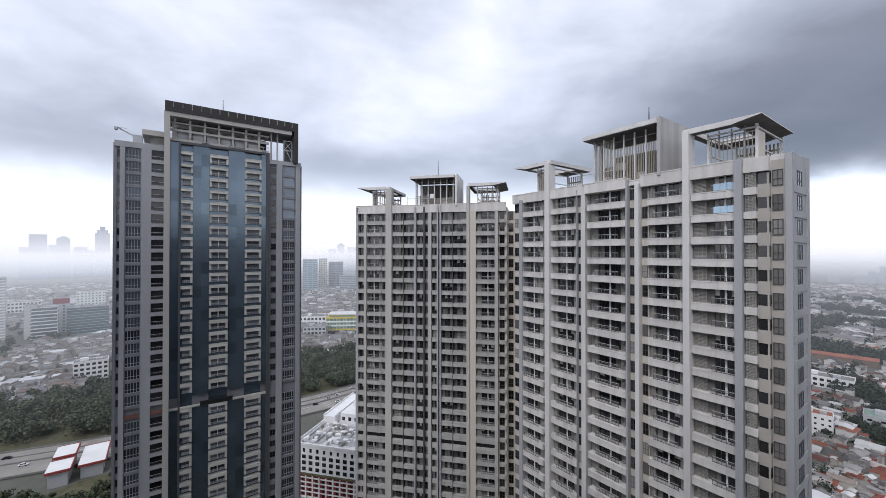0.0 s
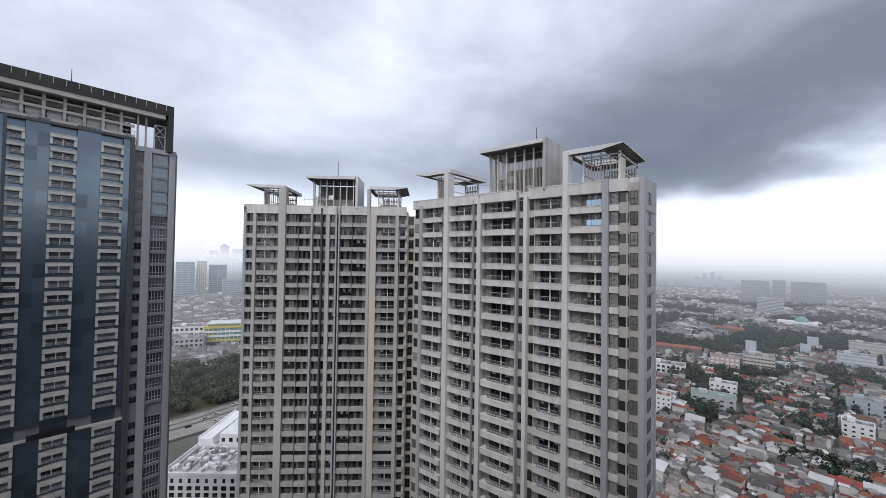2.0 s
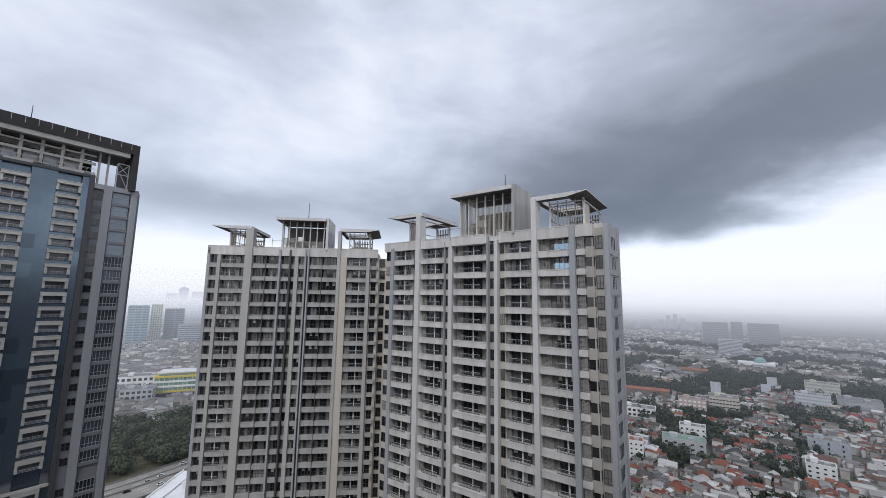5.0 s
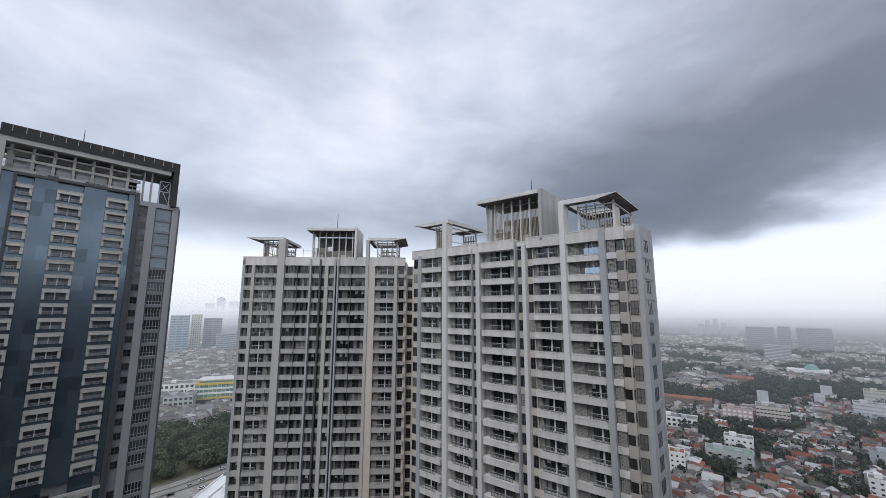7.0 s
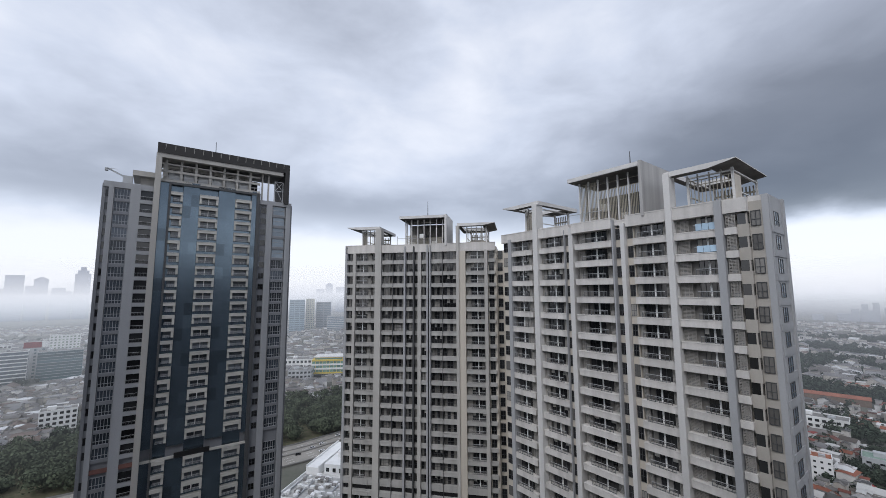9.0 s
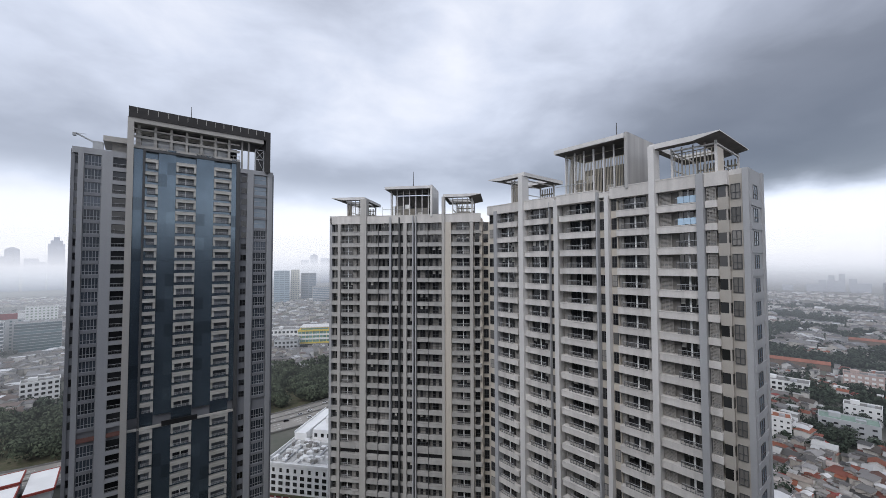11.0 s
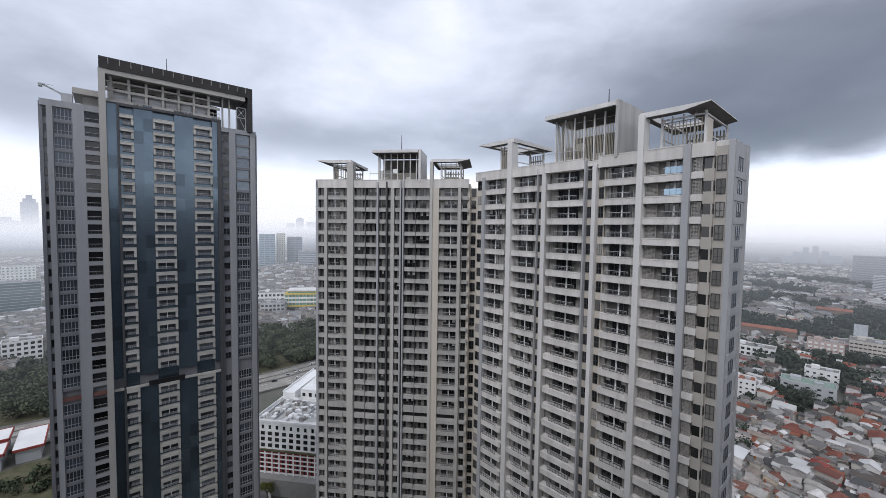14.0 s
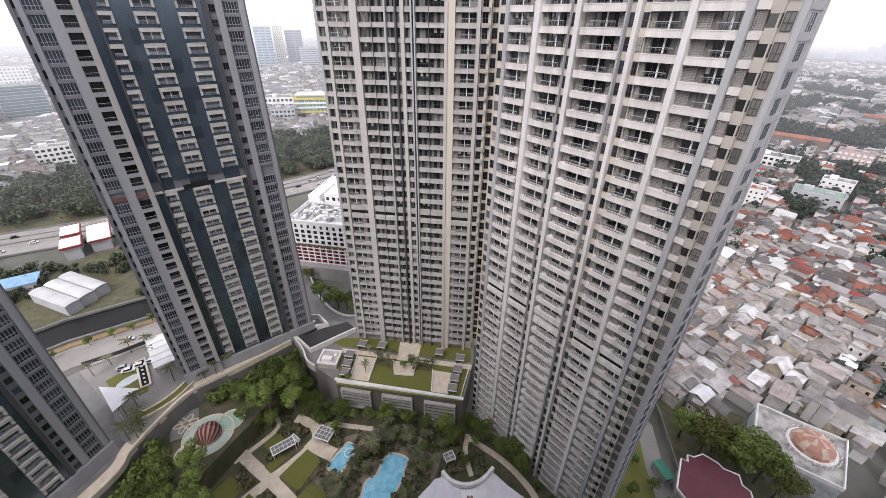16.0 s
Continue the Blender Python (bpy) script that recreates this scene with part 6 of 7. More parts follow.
def roof_mesh(kind, w, d, h, rise, m):
    bm = bmesh.new()
    o = 0.45
    def extrude(prof, a, b):
        """A closed outline carried from end a to end b."""
        lo, hi = [bm.verts.new(a(*p)) for p in prof], [bm.verts.new(b(*p)) for p in prof]
        bm.faces.new(lo), bm.faces.new(hi[::-1])
        for k in range(len(prof)):
            q = (k + 1) % len(prof)
            bm.faces.new((lo[k], hi[k], hi[q], lo[q]))

    if kind == "gable":
        ze, zr, x1 = h - rise * o * 2 / d, h + rise, w / 2 + o
        prof = [(-d / 2 - o, ze), (-d / 2 - o, ze + 0.14), (-0.16, zr + 0.1), (-0.16, zr + 0.22), (0.16, zr + 0.22), (0.16, zr + 0.1), (d / 2 + o, ze + 0.14), (d / 2 + o, ze), (0, zr - 0.04)]
        extrude(prof, lambda y, z: (-x1, y, z), lambda y, z: (x1, y, z))
    elif kind == "hip":
        k = min(w, d) / 2
        base = [(-w / 2 - o, -d / 2 - o), (w / 2 + o, -d / 2 - o), (w / 2 + o, d / 2 + o), (-w / 2 - o, d / 2 + o)]
        lo = [bm.verts.new((x, y, h - 0.12)) for x, y in base]
        lo2 = [bm.verts.new((x, y, h + 0.05)) for x, y in base]
        t0, t1 = bm.verts.new((-w / 2 + k, 0, h + rise)), bm.verts.new((w / 2 - k + 0.01, 0, h + rise))
        bm.faces.new(lo[::-1])
        for i in range(4):
            bm.faces.new((lo[i], lo[(i + 1) % 4], lo2[(i + 1) % 4], lo2[i]))
        bm.faces.new((lo2[0], lo2[1], t1, t0)), bm.faces.new((lo2[1], lo2[2], t1)), bm.faces.new((lo2[2], lo2[3], t0, t1)), bm.faces.new((lo2[3], lo2[0], t0))
    elif kind == "shed":
        n, x1 = int(w / 1.1), w / 2 + o
        prof = [(-x1, 0.0), (-x1, 0.12)]
        for k in range(1, n):
            x = -w / 2 + w * k / n
            prof += [(x - 0.08, 0.12), (x - 0.05, 0.21), (x + 0.05, 0.21), (x + 0.08, 0.12)]
        prof += [(x1, 0.12), (x1, 0.0)]
        extrude(prof, lambda x, z: (x, -d / 2 - o, h + z), lambda x, z: (x, d / 2 + o, h + rise + z))
    else:
        bm_box(bm, -w / 2 - 0.1, w / 2 + 0.1, -d / 2 - 0.1, d / 2 + 0.1, h, h + 0.2)
        for q in ((-w / 2, w / 2, -d / 2, -d / 2 + 0.15), (-w / 2, w / 2, d / 2 - 0.15, d / 2), (-w / 2, -w / 2 + 0.15, -d / 2 + 0.15, d / 2 - 0.15), (w / 2 - 0.15, w / 2, -d / 2 + 0.15, d / 2 - 0.15)):
            bm_box(bm, *q, h + 0.2, h + 0.9)
    bmesh.ops.recalc_face_normals(bm, faces=bm.faces)
    return mesh_of("roof", bm, m)


def make_house(kind, w, d, h, rise, rm, extra):
    t = new("house")
    bm = bmesh.new()
    bm_box(bm, -w / 2, w / 2, -d / 2, d / 2, 0, h)
    if kind == "gable":
        for s in (-1, 1):
            a = [bm.verts.new(p) for p in ((s * w / 2, -d / 2, h), (s * w / 2, d / 2, h), (s * w / 2, 0, h + rise))]
            bm.faces.new(a)
    elif kind == "shed":
        bm_box(bm, -w / 2, w / 2, d / 2 - 0.2, d / 2, h, h + rise)
        for s in (-1, 1):
            bm.faces.new([bm.verts.new(p) for p in ((s * w / 2, -d / 2, h), (s * w / 2, d / 2, h), (s * w / 2, d / 2, h + rise))])
    put("wall", mesh_of("wall", bm, M_HWALL), t)
    put("roof", roof_mesh(kind, w, d, h, rise, rm), t)
    wins = [(s * w * 0.28 - 0.55, s * w * 0.28 + 0.55, -d / 2 - 0.06, -d / 2 + 0.02, z, z + 1.1) for s in (-1, 1) for z in ([1.0, h - 1.9] if h > 5 else [1.0])]
    if kind not in ("shed",):
        put("window", boxes("window", M_GLASS, *wins), t)
    if extra == "tank":
        bm = bmesh.new()
        bmesh.ops.create_cone(bm, cap_ends=True, segments=12, radius1=0.6, radius2=0.55, depth=1.5, matrix=Matrix.Translation((w * 0.3, d * 0.25, h + 1.1)))
        put("water_tank", mesh_of("water_tank", bm, mat("orange_tank", (0.32, 0.13, 0.055), 0.5)), t)
    return t


KINDS = [("shed", 8.4, 8.0, 4.2, 1.1, M_RMETAL, ""), ("shed", 6.4, 9.2, 5.8, 1.0, M_RMETAL, ""), ("gable", 8.8, 7.6, 4.0, 1.7, M_RMETAL, ""), ("gable", 10.4, 8.2, 5.6, 2.0, M_RTILE, ""), ("hip", 9.6, 8.6, 4.4, 2.2, M_RTILE, ""),
         ("flat", 7.6, 7.4, 6.2, 0, M_RMETAL, "tank"), ("gable", 7.0, 8.8, 5.0, 1.5, M_RMETAL, ""), ("hip", 11.5, 9.4, 6.6, 2.4, M_RTILE, ""), ("shed", 10.6, 6.4, 3.4, 0.9, M_RMETAL, "")]
HLAB = ["low house under a grey lean-to metal roof", "two-storey house under a rusty grey metal roof", "house under a grey corrugated gable roof", "two-storey house with a tiled gable roof", "house with a hipped tile roof",
        "flat-roofed house with an orange water tank", "narrow house under a grey metal gable", "large two-storey house with a hipped tile roof", "long shed under a grey metal roof"]
HOUSES = []
for i, k in enumerate(KINDS):
    t = make_house(*k)
    t.location = (150 + 13 * i, 60 - 4 * i, 0)
    HOUSES.append(tagged(t, HLAB[i], "house", "eastern houses"))
KEEP = [(116, 66, 19), (78, 58, 15), (243, 255, 10), (291, 250, 20), (328, 272, 14), (404, 214, 19), (344, 188, 14), (338, 341, 20), (405, 334, 16), (436, 321, 24), (231, 278, 11)] + [(150 + 13 * i, 60 - 4 * i, 8) for i in range(9)]


def free(x, y, r):
    return all(math.hypot(x - a, y - b) > r + c for a, b, c in KEEP) and not (x < 84 + 0.0 * y and y < 100)


count = 0
cells = []
for i in range(-10, 70):
    for j in range(-10, 70):
        u, v = i * 7.4, j * 7.1
        x, y = 70 + u * 0.87 - v * 0.5, 20 + u * 0.5 + v * 0.87
        r, a = math.hypot(x, y), math.degrees(math.atan2(x, y))
        if 36 < a < 79 and 122 < r < 345:
            cells.append((r, x, y, a))
cells.sort()
for r, x, y, a in cells:
    x, y = x + 1.6 * (rng.random() - 0.5), y + 1.6 * (rng.random() - 0.5)
    if not free(x, y, 3.5) or (x < 108 and y < 82):
        continue
    if r > 200 and noise.noise(Vector((x * 0.008, y * 0.008, 3.0))) > 0.55:
        continue
    if count > 268:
        break
    r_end = r
    grey = rng.random() < (0.96 if r < 235 else 0.6)
    k = rng.choice([0, 1, 2, 5, 6, 8, 0, 2, 6]) if grey else rng.choice([3, 4, 7, 3, 4])
    s = 0.54 + 0.42 * rng.random() ** 1.5
    tagged(copy_thing(HOUSES[k], pose(x, y, 0, 0, 0, 30 + 90 * rng.integers(4) + 14 * (rng.random() - 0.5)) @ Matrix.Diagonal((s, s, 0.75 + 0.65 * rng.random(), 1))), HLAB[k])
    count += 1


def on_lane(x, y):
    """Narrow lanes that part the eastern houses into blocks."""
    u, v = 0.87 * x + 0.5 * y + 6 * noise.noise(Vector((x * 0.01, y * 0.01, 2.0))), -0.5 * x + 0.87 * y + 6 * noise.noise(Vector((x * 0.01, y * 0.01, 4.0)))
    return u % 38 < 5.5 or v % 61 < 6


def far_houses(name, pts, label, size, hmul=1.0, roof_m=None):
    """Houses too many and too far to count: gabled roofs in one mesh, walls in another."""
    r = np.random.default_rng(len(pts) + 7)
    rv, rf, wv, wf = [], [], [], []
    for x, y in pts:
        big = 0.6 + 1.1 * r.random() ** 2
        w, d, h = size * big * (0.8 + 0.8 * r.random()), size * big * (0.7 + 0.5 * r.random()), hmul * (3.2 + 5.2 * r.random() ** 2)
        rise = d * (0.22 if r.random() < 0.6 else 0.03)
        if rise < 0.4:
            h += 2.6 * r.random() * hmul
        a = 0.5 + r.integers(4) * math.pi / 2 + 0.3 * (r.random() - 0.5)
        c, s = math.cos(a), math.sin(a)
        T = lambda p: (x + p[0] * c - p[1] * s, y + p[0] * s + p[1] * c, p[2])
        k = len(wv)
        wv += [T(p) for p in ((-w / 2, -d / 2, 0), (w / 2, -d / 2, 0), (w / 2, d / 2, 0), (-w / 2, d / 2, 0), (-w / 2, -d / 2, h), (w / 2, -d / 2, h), (w / 2, d / 2, h), (-w / 2, d / 2, h), (-w / 2, 0, h + rise), (w / 2, 0, h + rise))]
        wf += [(k, k + 1, k + 5, k + 4), (k + 1, k + 2, k + 6, k + 9, k + 5), (k + 2, k + 3, k + 7, k + 6), (k + 3, k, k + 4, k + 8, k + 7)]
        k = len(rv)
        e = 0.5
        rv += [T(p) for p in ((-w / 2 - e, -d / 2 - e, h), (w / 2 + e, -d / 2 - e, h), (w / 2 + e, 0, h + rise + 0.3), (-w / 2 - e, 0, h + rise + 0.3), (w / 2 + e, d / 2 + e, h), (-w / 2 - e, d / 2 + e, h))]
        rf += [(k, k + 1, k + 2, k + 3), (k + 3, k + 2, k + 4, k + 5)]
    for nm, v, f, m in ((name + "_roofs", rv, rf, roof_m or M_FROOF), (name + "_walls", wv, wf, M_FWALL)):
        me = bpy.data.meshes.new(nm)
        me.from_pydata(v, [], f)
        me.materials.append(m)
        tagged(put(nm, me), label, "houses", kind="stuff")


pts = []
for _ in range(18000):
    a, r = radians(36 + 44 * rng.random()), r_end - 4 + (2080 - r_end) * rng.random() ** 1.3
    x, y = r * math.sin(a), r * math.cos(a)
    if noise.noise(Vector((x * 0.008, y * 0.008, 3.0))) < (0.4 if r < 430 else 0.22 if r < 560 else 0.0 if r < 1000 else 0.1) and free(x, y, 6) and not by_rows(x, y) and not (r < 720 and on_lane(x, y)):
        pts.append((x, y))
far_houses("eastern_quarter", [q for q in pts if math.hypot(*q) < 720][:4700], "crowded low houses of the eastern quarter", 5.3)
far_houses("eastern_plain", [q for q in pts if math.hypot(*q) >= 720][:3200], "distant low roofs of the eastern plain", 10.5, 1.0, M_FROOF2)
adds = []
for _ in range(1500):
    a, r = radians(37 + 41 * rng.random()), 125 + 215 * rng.random()
    x, y = r * math.sin(a), r * math.cos(a)
    if free(x, y, 2) and not (x < 108 and y < 82) and not (r > 200 and noise.noise(Vector((x * 0.008, y * 0.008, 3.0))) > 0.28):
        adds.append((x, y))
far_houses("roof_additions", adds[:700], "small sheds and roof additions packed between the houses", 4.2, 0.95, ramp_mat("shed_roofs", GREYS, 0.75, True, 0.3))
pts = []
for _ in range(6000):
    a, r = radians(-56 + 24 * rng.random()), 440 + 1500 * rng.random() ** 1.2
    x, y = r * math.sin(a), r * math.cos(a)
    if noise.noise(Vector((x * 0.006, y * 0.006, 9.0))) < 0.16 and not (-640 < x < -490 and 515 < y < 620):
        pts.append((x, y))
for _ in range(1500):
    a, r = radians(-24 + 20 * rng.random()), 470 + 1400 * rng.random() ** 1.4
    pts.append((r * math.sin(a), r * math.cos(a)))
far_houses("western_quarter", [q for q in pts if math.hypot(*q) < 720], "crowded low houses beyond the expressway", 7.5, 1.0, M_FROOF2)
far_houses("western_plain", [q for q in pts if math.hypot(*q) >= 720], "distant low roofs of the western plain", 11.0, 1.0, M_FROOF2)


# ---- larger buildings ----
def block(x, y, deg, w, d, h, label, wall_m, rows, cols, win_m=None, roof_m=None, wfrac=0.6, hfrac=0.5, base=0.0, cat="building", parapet=True, group="", name="office_building", band=False, sides=True):
    """A storeyed block that faces the camera's side: walls, a parapet, a roof and window by window panes on its front and flank."""
    t = thing(name, x, y, base, deg, label, cat, group)
    put("wall", boxes("wall", wall_m, (-w / 2, w / 2, 0, d, 0, h)), t)
    put("roof", boxes("roof", roof_m or M_GPAVE, (-w / 2 + 0.3, w / 2 - 0.3, 0.3, d - 0.3, h, h + 0.15)), t)
    if parapet:
        put("parapet", boxes("parapet", wall_m, (-w / 2 - 0.1, w / 2 + 0.1, -0.1, 0.3, h, h + 1.0), (-w / 2 - 0.1, w / 2 + 0.1, d - 0.3, d + 0.1, h, h + 1.0), (-w / 2 - 0.1, -w / 2 + 0.3, 0.3, d - 0.3, h, h + 1.0), (w / 2 - 0.3, w / 2 + 0.1, 0.3, d - 0.3, h, h + 1.0)), t)
    fh, cw = h / rows, w / max(1, cols)
    win = win_m or M_GLASS
    if band:
        me = boxes("window_band", win, (-w / 2 + 0.3, w / 2 - 0.3, -0.08, 0.02, 0, fh * hfrac))
        for r in range(rows):
            put("window_band", me, t, (0, 0, fh * (r + 0.3)))
    else:
        me = boxes("window", win, (-cw * wfrac / 2, cw * wfrac / 2, -0.08, 0.02, 0, fh * hfrac))
        for r in range(rows):
            for c in range(cols):
                put("window", me, t, (-w / 2 + cw * (c + 0.5), 0, fh * (r + 0.28)))
    if 8 < h < 40:
        put("stair_head", boxes("stair_head", wall_m, (-w * 0.32, -w * 0.32 + min(6, w * 0.25), d * 0.45, d * 0.8, h, h + 2.8)), t)
        put("roof_machine", boxes("roof_machine", M_STEEL, (w * 0.12, w * 0.12 + min(5, w * 0.2), d * 0.3, d * 0.55, h, h + 1.5)), t)
    if sides:
        n = max(1, int(d / 4))
        me = boxes("side_window", win, *[(w / 2 - 0.02, w / 2 + 0.06, d * (i + 0.25) / n, d * (i + 0.75) / n, fh * (r + 0.28), fh * (r + 0.28 + hfrac)) for r in range(rows) for i in range(n)])
        put("side_windows", me, t)
    return t


W2 = mat("office_white", (0.73, 0.73, 0.72), 0.8, var=0.06, scale=0.1, bump=0.02)
G2 = mat("office_grey", (0.42, 0.43, 0.44), 0.8, var=0.08, scale=0.1, bump=0.02)
TEAL = glass_mat("teal_office_glass", (0.05, 0.10, 0.115), 0.1, 0.3)
BLUEG = glass_mat("pale_blue_office_glass", (0.09, 0.145, 0.19), 0.2, 0.3)
REDP = mat("red_brown_paint", (0.26, 0.05, 0.05), 0.8, var=0.1, bump=0.02)


def hotel():
    """White block with a red-brown grid below and a flat roof full of machines."""
    t = thing("hotel", -54, 177.5, 0, -14, "white block with a red-brown gridded lower part", "building")
    put("podium", boxes("podium", M_SOFFIT, (-16, 17, -4, 60, 0, 7.5)), t)
    hw2 = mat("hotel_white", (0.85, 0.85, 0.84), 0.8, var=0.05, scale=0.2, bump=0.02)
    put("wall", boxes("wall", hw2, (-15, 16, 0, 58, 7.5, 31)), t)
    put("red_wall", boxes("red_wall", REDP, (-15.05, 16.05, -0.15, 0, 8.5, 18.2)), t)
    put("parapet", boxes("parapet", hw2, (-15.3, 16.3, -0.3, 0.2, 31, 32.2), (-15.3, -14.9, 0.2, 58, 31, 32.2), (15.9, 16.3, 0.2, 58, 31, 32.2), (-15.3, 16.3, 57.7, 58.1, 31, 32.2)), t)
    put("roof", boxes("roof", mat("pale_roof", (0.72, 0.71, 0.69)), (-14.8, 15.8, 0.2, 57.7, 31, 31.15)), t)
    put("upper_storey", boxes("upper_storey", hw2, (-6, 15, 26, 56, 31.15, 36)), t)
    put("west_wing", boxes("west_wing", hw2, (-14.7, -8, 24, 57, 31.15, 34.6), (-14.8, -14.4, 23.9, 57.1, 34.6, 35.4), (-8.4, -7.9, 23.9, 57.1, 34.6, 35.4)), t, label="white rooftop wing with a parapet")
    for x in (-5, -1.5, 2, 5.5, 9, 12.5):
        put("rooftop_window", boxes("rooftop_window", M_GLASS, (x, x + 1.6, 25.9, 26.05, 32.4, 34.2)), t)
    put("stair_block", boxes("stair_block", hw2, (-3, 4, 34, 44, 36, 39)), t)
    put("terrace_floor", boxes("terrace_floor", M_SHRUB, (-15.2, 16.2, -1.2, -0.1, 18.4, 18.9)), t, label="planted ledge between the two parts")
    for i in range(9):
        x = -13.6 + 3.45 * i
        for z in (8.8, 10.9, 13.0, 15.1):
            put("window", boxes("window", M_BLACK, (x - 1.0, x - 0.1, -0.3, -0.14, z, z + 1.1)), t)
        put("white_pier", boxes("white_pier", hw2, (x + 0.75, x + 1.25, -0.55, -0.1, 7.5, 18.2)), t)
        for z in (19.8, 22.6, 25.3):
            put("window", boxes("window", M_GLASS, (x - 1.1, x + 0.8, -0.12, 0.02, z, z + 1.65)), t)
        put("window", boxes("window", M_GLASS, (x - 0.7, x + 0.4, -0.12, 0.02, 28.2, 29.9)), t)
    for z in (10.3, 12.4, 14.5, 16.6):
        put("white_beam", boxes("white_beam", hw2, (-15, 16, -0.5, -0.1, z, z + 0.45)), t)
    for x0, x1, y0, y1 in ((-13.5, -3, 3, 16), (0, 13, 4, 13), (-13.5, -7.5, 20, 50), (-2, 12, 16, 23)):
        put("roof_court", boxes("roof_court", mat("grey_roof_court", (0.5, 0.495, 0.48)), (x0, x1, y0, y1, 31.15, 31.3)), t, label="grey sunken roof court")
    for i in range(70):
        x, y = -13 + 26 * rng.random(), 2.5 + 21 * rng.random()
        put("roof_machine", boxes("roof_machine", (M_FRAME, M_SOFFIT, hw2)[i % 3], (x, x + 1.0 + 1.6 * rng.random(), y, y + 0.8 + rng.random(), 31.15, 32.1 + 0.9 * rng.random())), t)
    for i in range(4):
        put("roof_duct", boxes("roof_duct", M_STEEL, (-13 + 6.5 * i, -12.4 + 6.5 * i, 2, 22, 31.6, 32.1)), t)


hotel()


def yellow_building():
    """Commercial block with yellow bands, a sloped top storey and green glass ribbons between white sills."""
    t = thing("commercial_building", -148, 569, 0, 5, "yellow and white commercial block with green glass ribbons", "building")
    ye, gg = mat("yellow_paint", (0.62, 0.47, 0.08), 0.8), glass_mat("green_glass", (0.14, 0.27, 0.22), 0.15, 0.3)
    put("wall", boxes("wall", W2, (-22, 22, 0, 30, 0, 25)), t)
    put("top_storey", boxes("top_storey", ye, (-19, 20, 2, 28, 25, 28.5)), t)
    put("top_window", boxes("top_window", gg, (-18, 19, 1.9, 2, 25.6, 27.4)), t)
    put("roof", boxes("roof", mat("pale_roof", (0.62, 0.61, 0.59)), (-20, 21, 1, 29, 28.5, 29.6)), t)
    for z, m in ((23.4, ye), (17.8, W2), (12.2, W2), (6.4, ye)):
        put("band", boxes("band", m, (-22.6, 22.6, -0.8, 30.5, z, z + 2.2)), t)
    for z in (20.0, 14.4, 8.6):
        for i in range(9):
            put("window", boxes("window", gg, (-21.6 + 4.85 * i, -17.4 + 4.85 * i, -0.12, 0.02, z, z + 3.2)), t)
    for i in range(10):
        put("pier", boxes("pier", ye, (-22.1 + 4.85 * i, -21.7 + 4.85 * i, -0.5, 0.02, 8.6, 23.4)), t)
    put("shop_front", boxes("shop_front", M_GLASS, (-21, 21, -0.1, 0.02, 1.0, 5.6)), t)


yellow_building()
block(-178, 540, 8, 30, 22, 16, "low grey building beside the yellow one", G2, 3, 6)
block(-205, 640, 8, 60, 30, 14, "long low white hall", W2, 2, 10)
block(-413, 1211, 18, 44, 30, 97, "pale blue glass office tower in haze", mat("blue_panel", (0.25, 0.34, 0.40)), 15, 3, BLUEG, hfrac=0.55, wfrac=0.86, cat="tower")
block(-391, 1268, 18, 26, 30, 99, "cream office tower in haze", mat("cream_office", (0.58, 0.57, 0.48)), 16, 5, BLUEG, cat="tower", wfrac=0.4)
block(-359, 1307, 18, 46, 30, 87, "grey glass office tower in haze", mat("slate_panel", (0.24, 0.27, 0.30)), 15, 2, BLUEG, wfrac=0.86, hfrac=0.5, cat="tower")
block(-300, 1250, 18, 60, 40, 45, "low grey slab block in haze", G2, 8, 1, BLUEG, band=True)
block(-525, 577, 42, 47, 30, 39, "teal glass office block with a grey frame", G2, 10, 1, TEAL, band=True, hfrac=0.86)
t = block(-569, 585, 42, 25, 30, 42, "grey block with a red rooftop sign", G2, 9, 3, TEAL, wfrac=0.3)
put("sign", boxes("sign", mat("red_sign", (0.24, 0.03, 0.03)), (-12, 6, 0, 2, 42.5, 51)), t, label="plain red rooftop sign")
put("sign", boxes("sign", W2, (6.5, 13, 0, 2, 42.5, 51)), t, label="plain white rooftop sign")
block(-551, 539, 42, 26, 22, 43, "dark office block with white balcony bands", W2, 9, 1, M_CURT, band=True, hfrac=0.7)
block(-567, 536, 42, 13, 20, 46, "blank pale grey slab", mat("pale_slab", (0.50, 0.50, 0.49)), 10, 1, wfrac=0.1, hfrac=0.3)
block(-671, 743, 40, 41, 20, 44, "white block with green-tinted windows", W2, 9, 8, glass_mat("olive_glass", (0.2, 0.26, 0.18), 0.2), wfrac=0.5)
block(-612, 522, 45, 34, 20, 85, "tall white apartment block", W2, 22, 1, G2, band=True)
block(-794, 729, 45, 60, 30, 26, "low white hall building", W2, 4, 12)
block(-331, 367, 40, 25, 14, 17, "white four-storey house above the woods", W2, 4, 6, M_GLASS, wfrac=0.6)
block(436, 321, -52, 27, 24, 18, "beige office block with dark window bands", mat("beige_office", (0.55, 0.51, 0.45)), 5, 9, M_GLASS, wfrac=0.75, hfrac=0.32)
block(405, 334, -50, 26, 14, 16, "pink and white four-storey building", mat("pink_office", (0.52, 0.40, 0.36)), 4, 6, W2)
block(338, 345, -48, 36, 18, 9, "long white low building", W2, 2, 8)
block(549, 301, -60, 30, 16, 19, "white office block with grey window bands", mat("pale_blue_wall", (0.56, 0.59, 0.62)), 5, 1, G2, band=True, hfrac=0.4)
block(645, 342, -62, 34, 20, 18, "low cream office block with grey bands", mat("cream_office", (0.58, 0.57, 0.48)), 4, 1, G2, band=True)
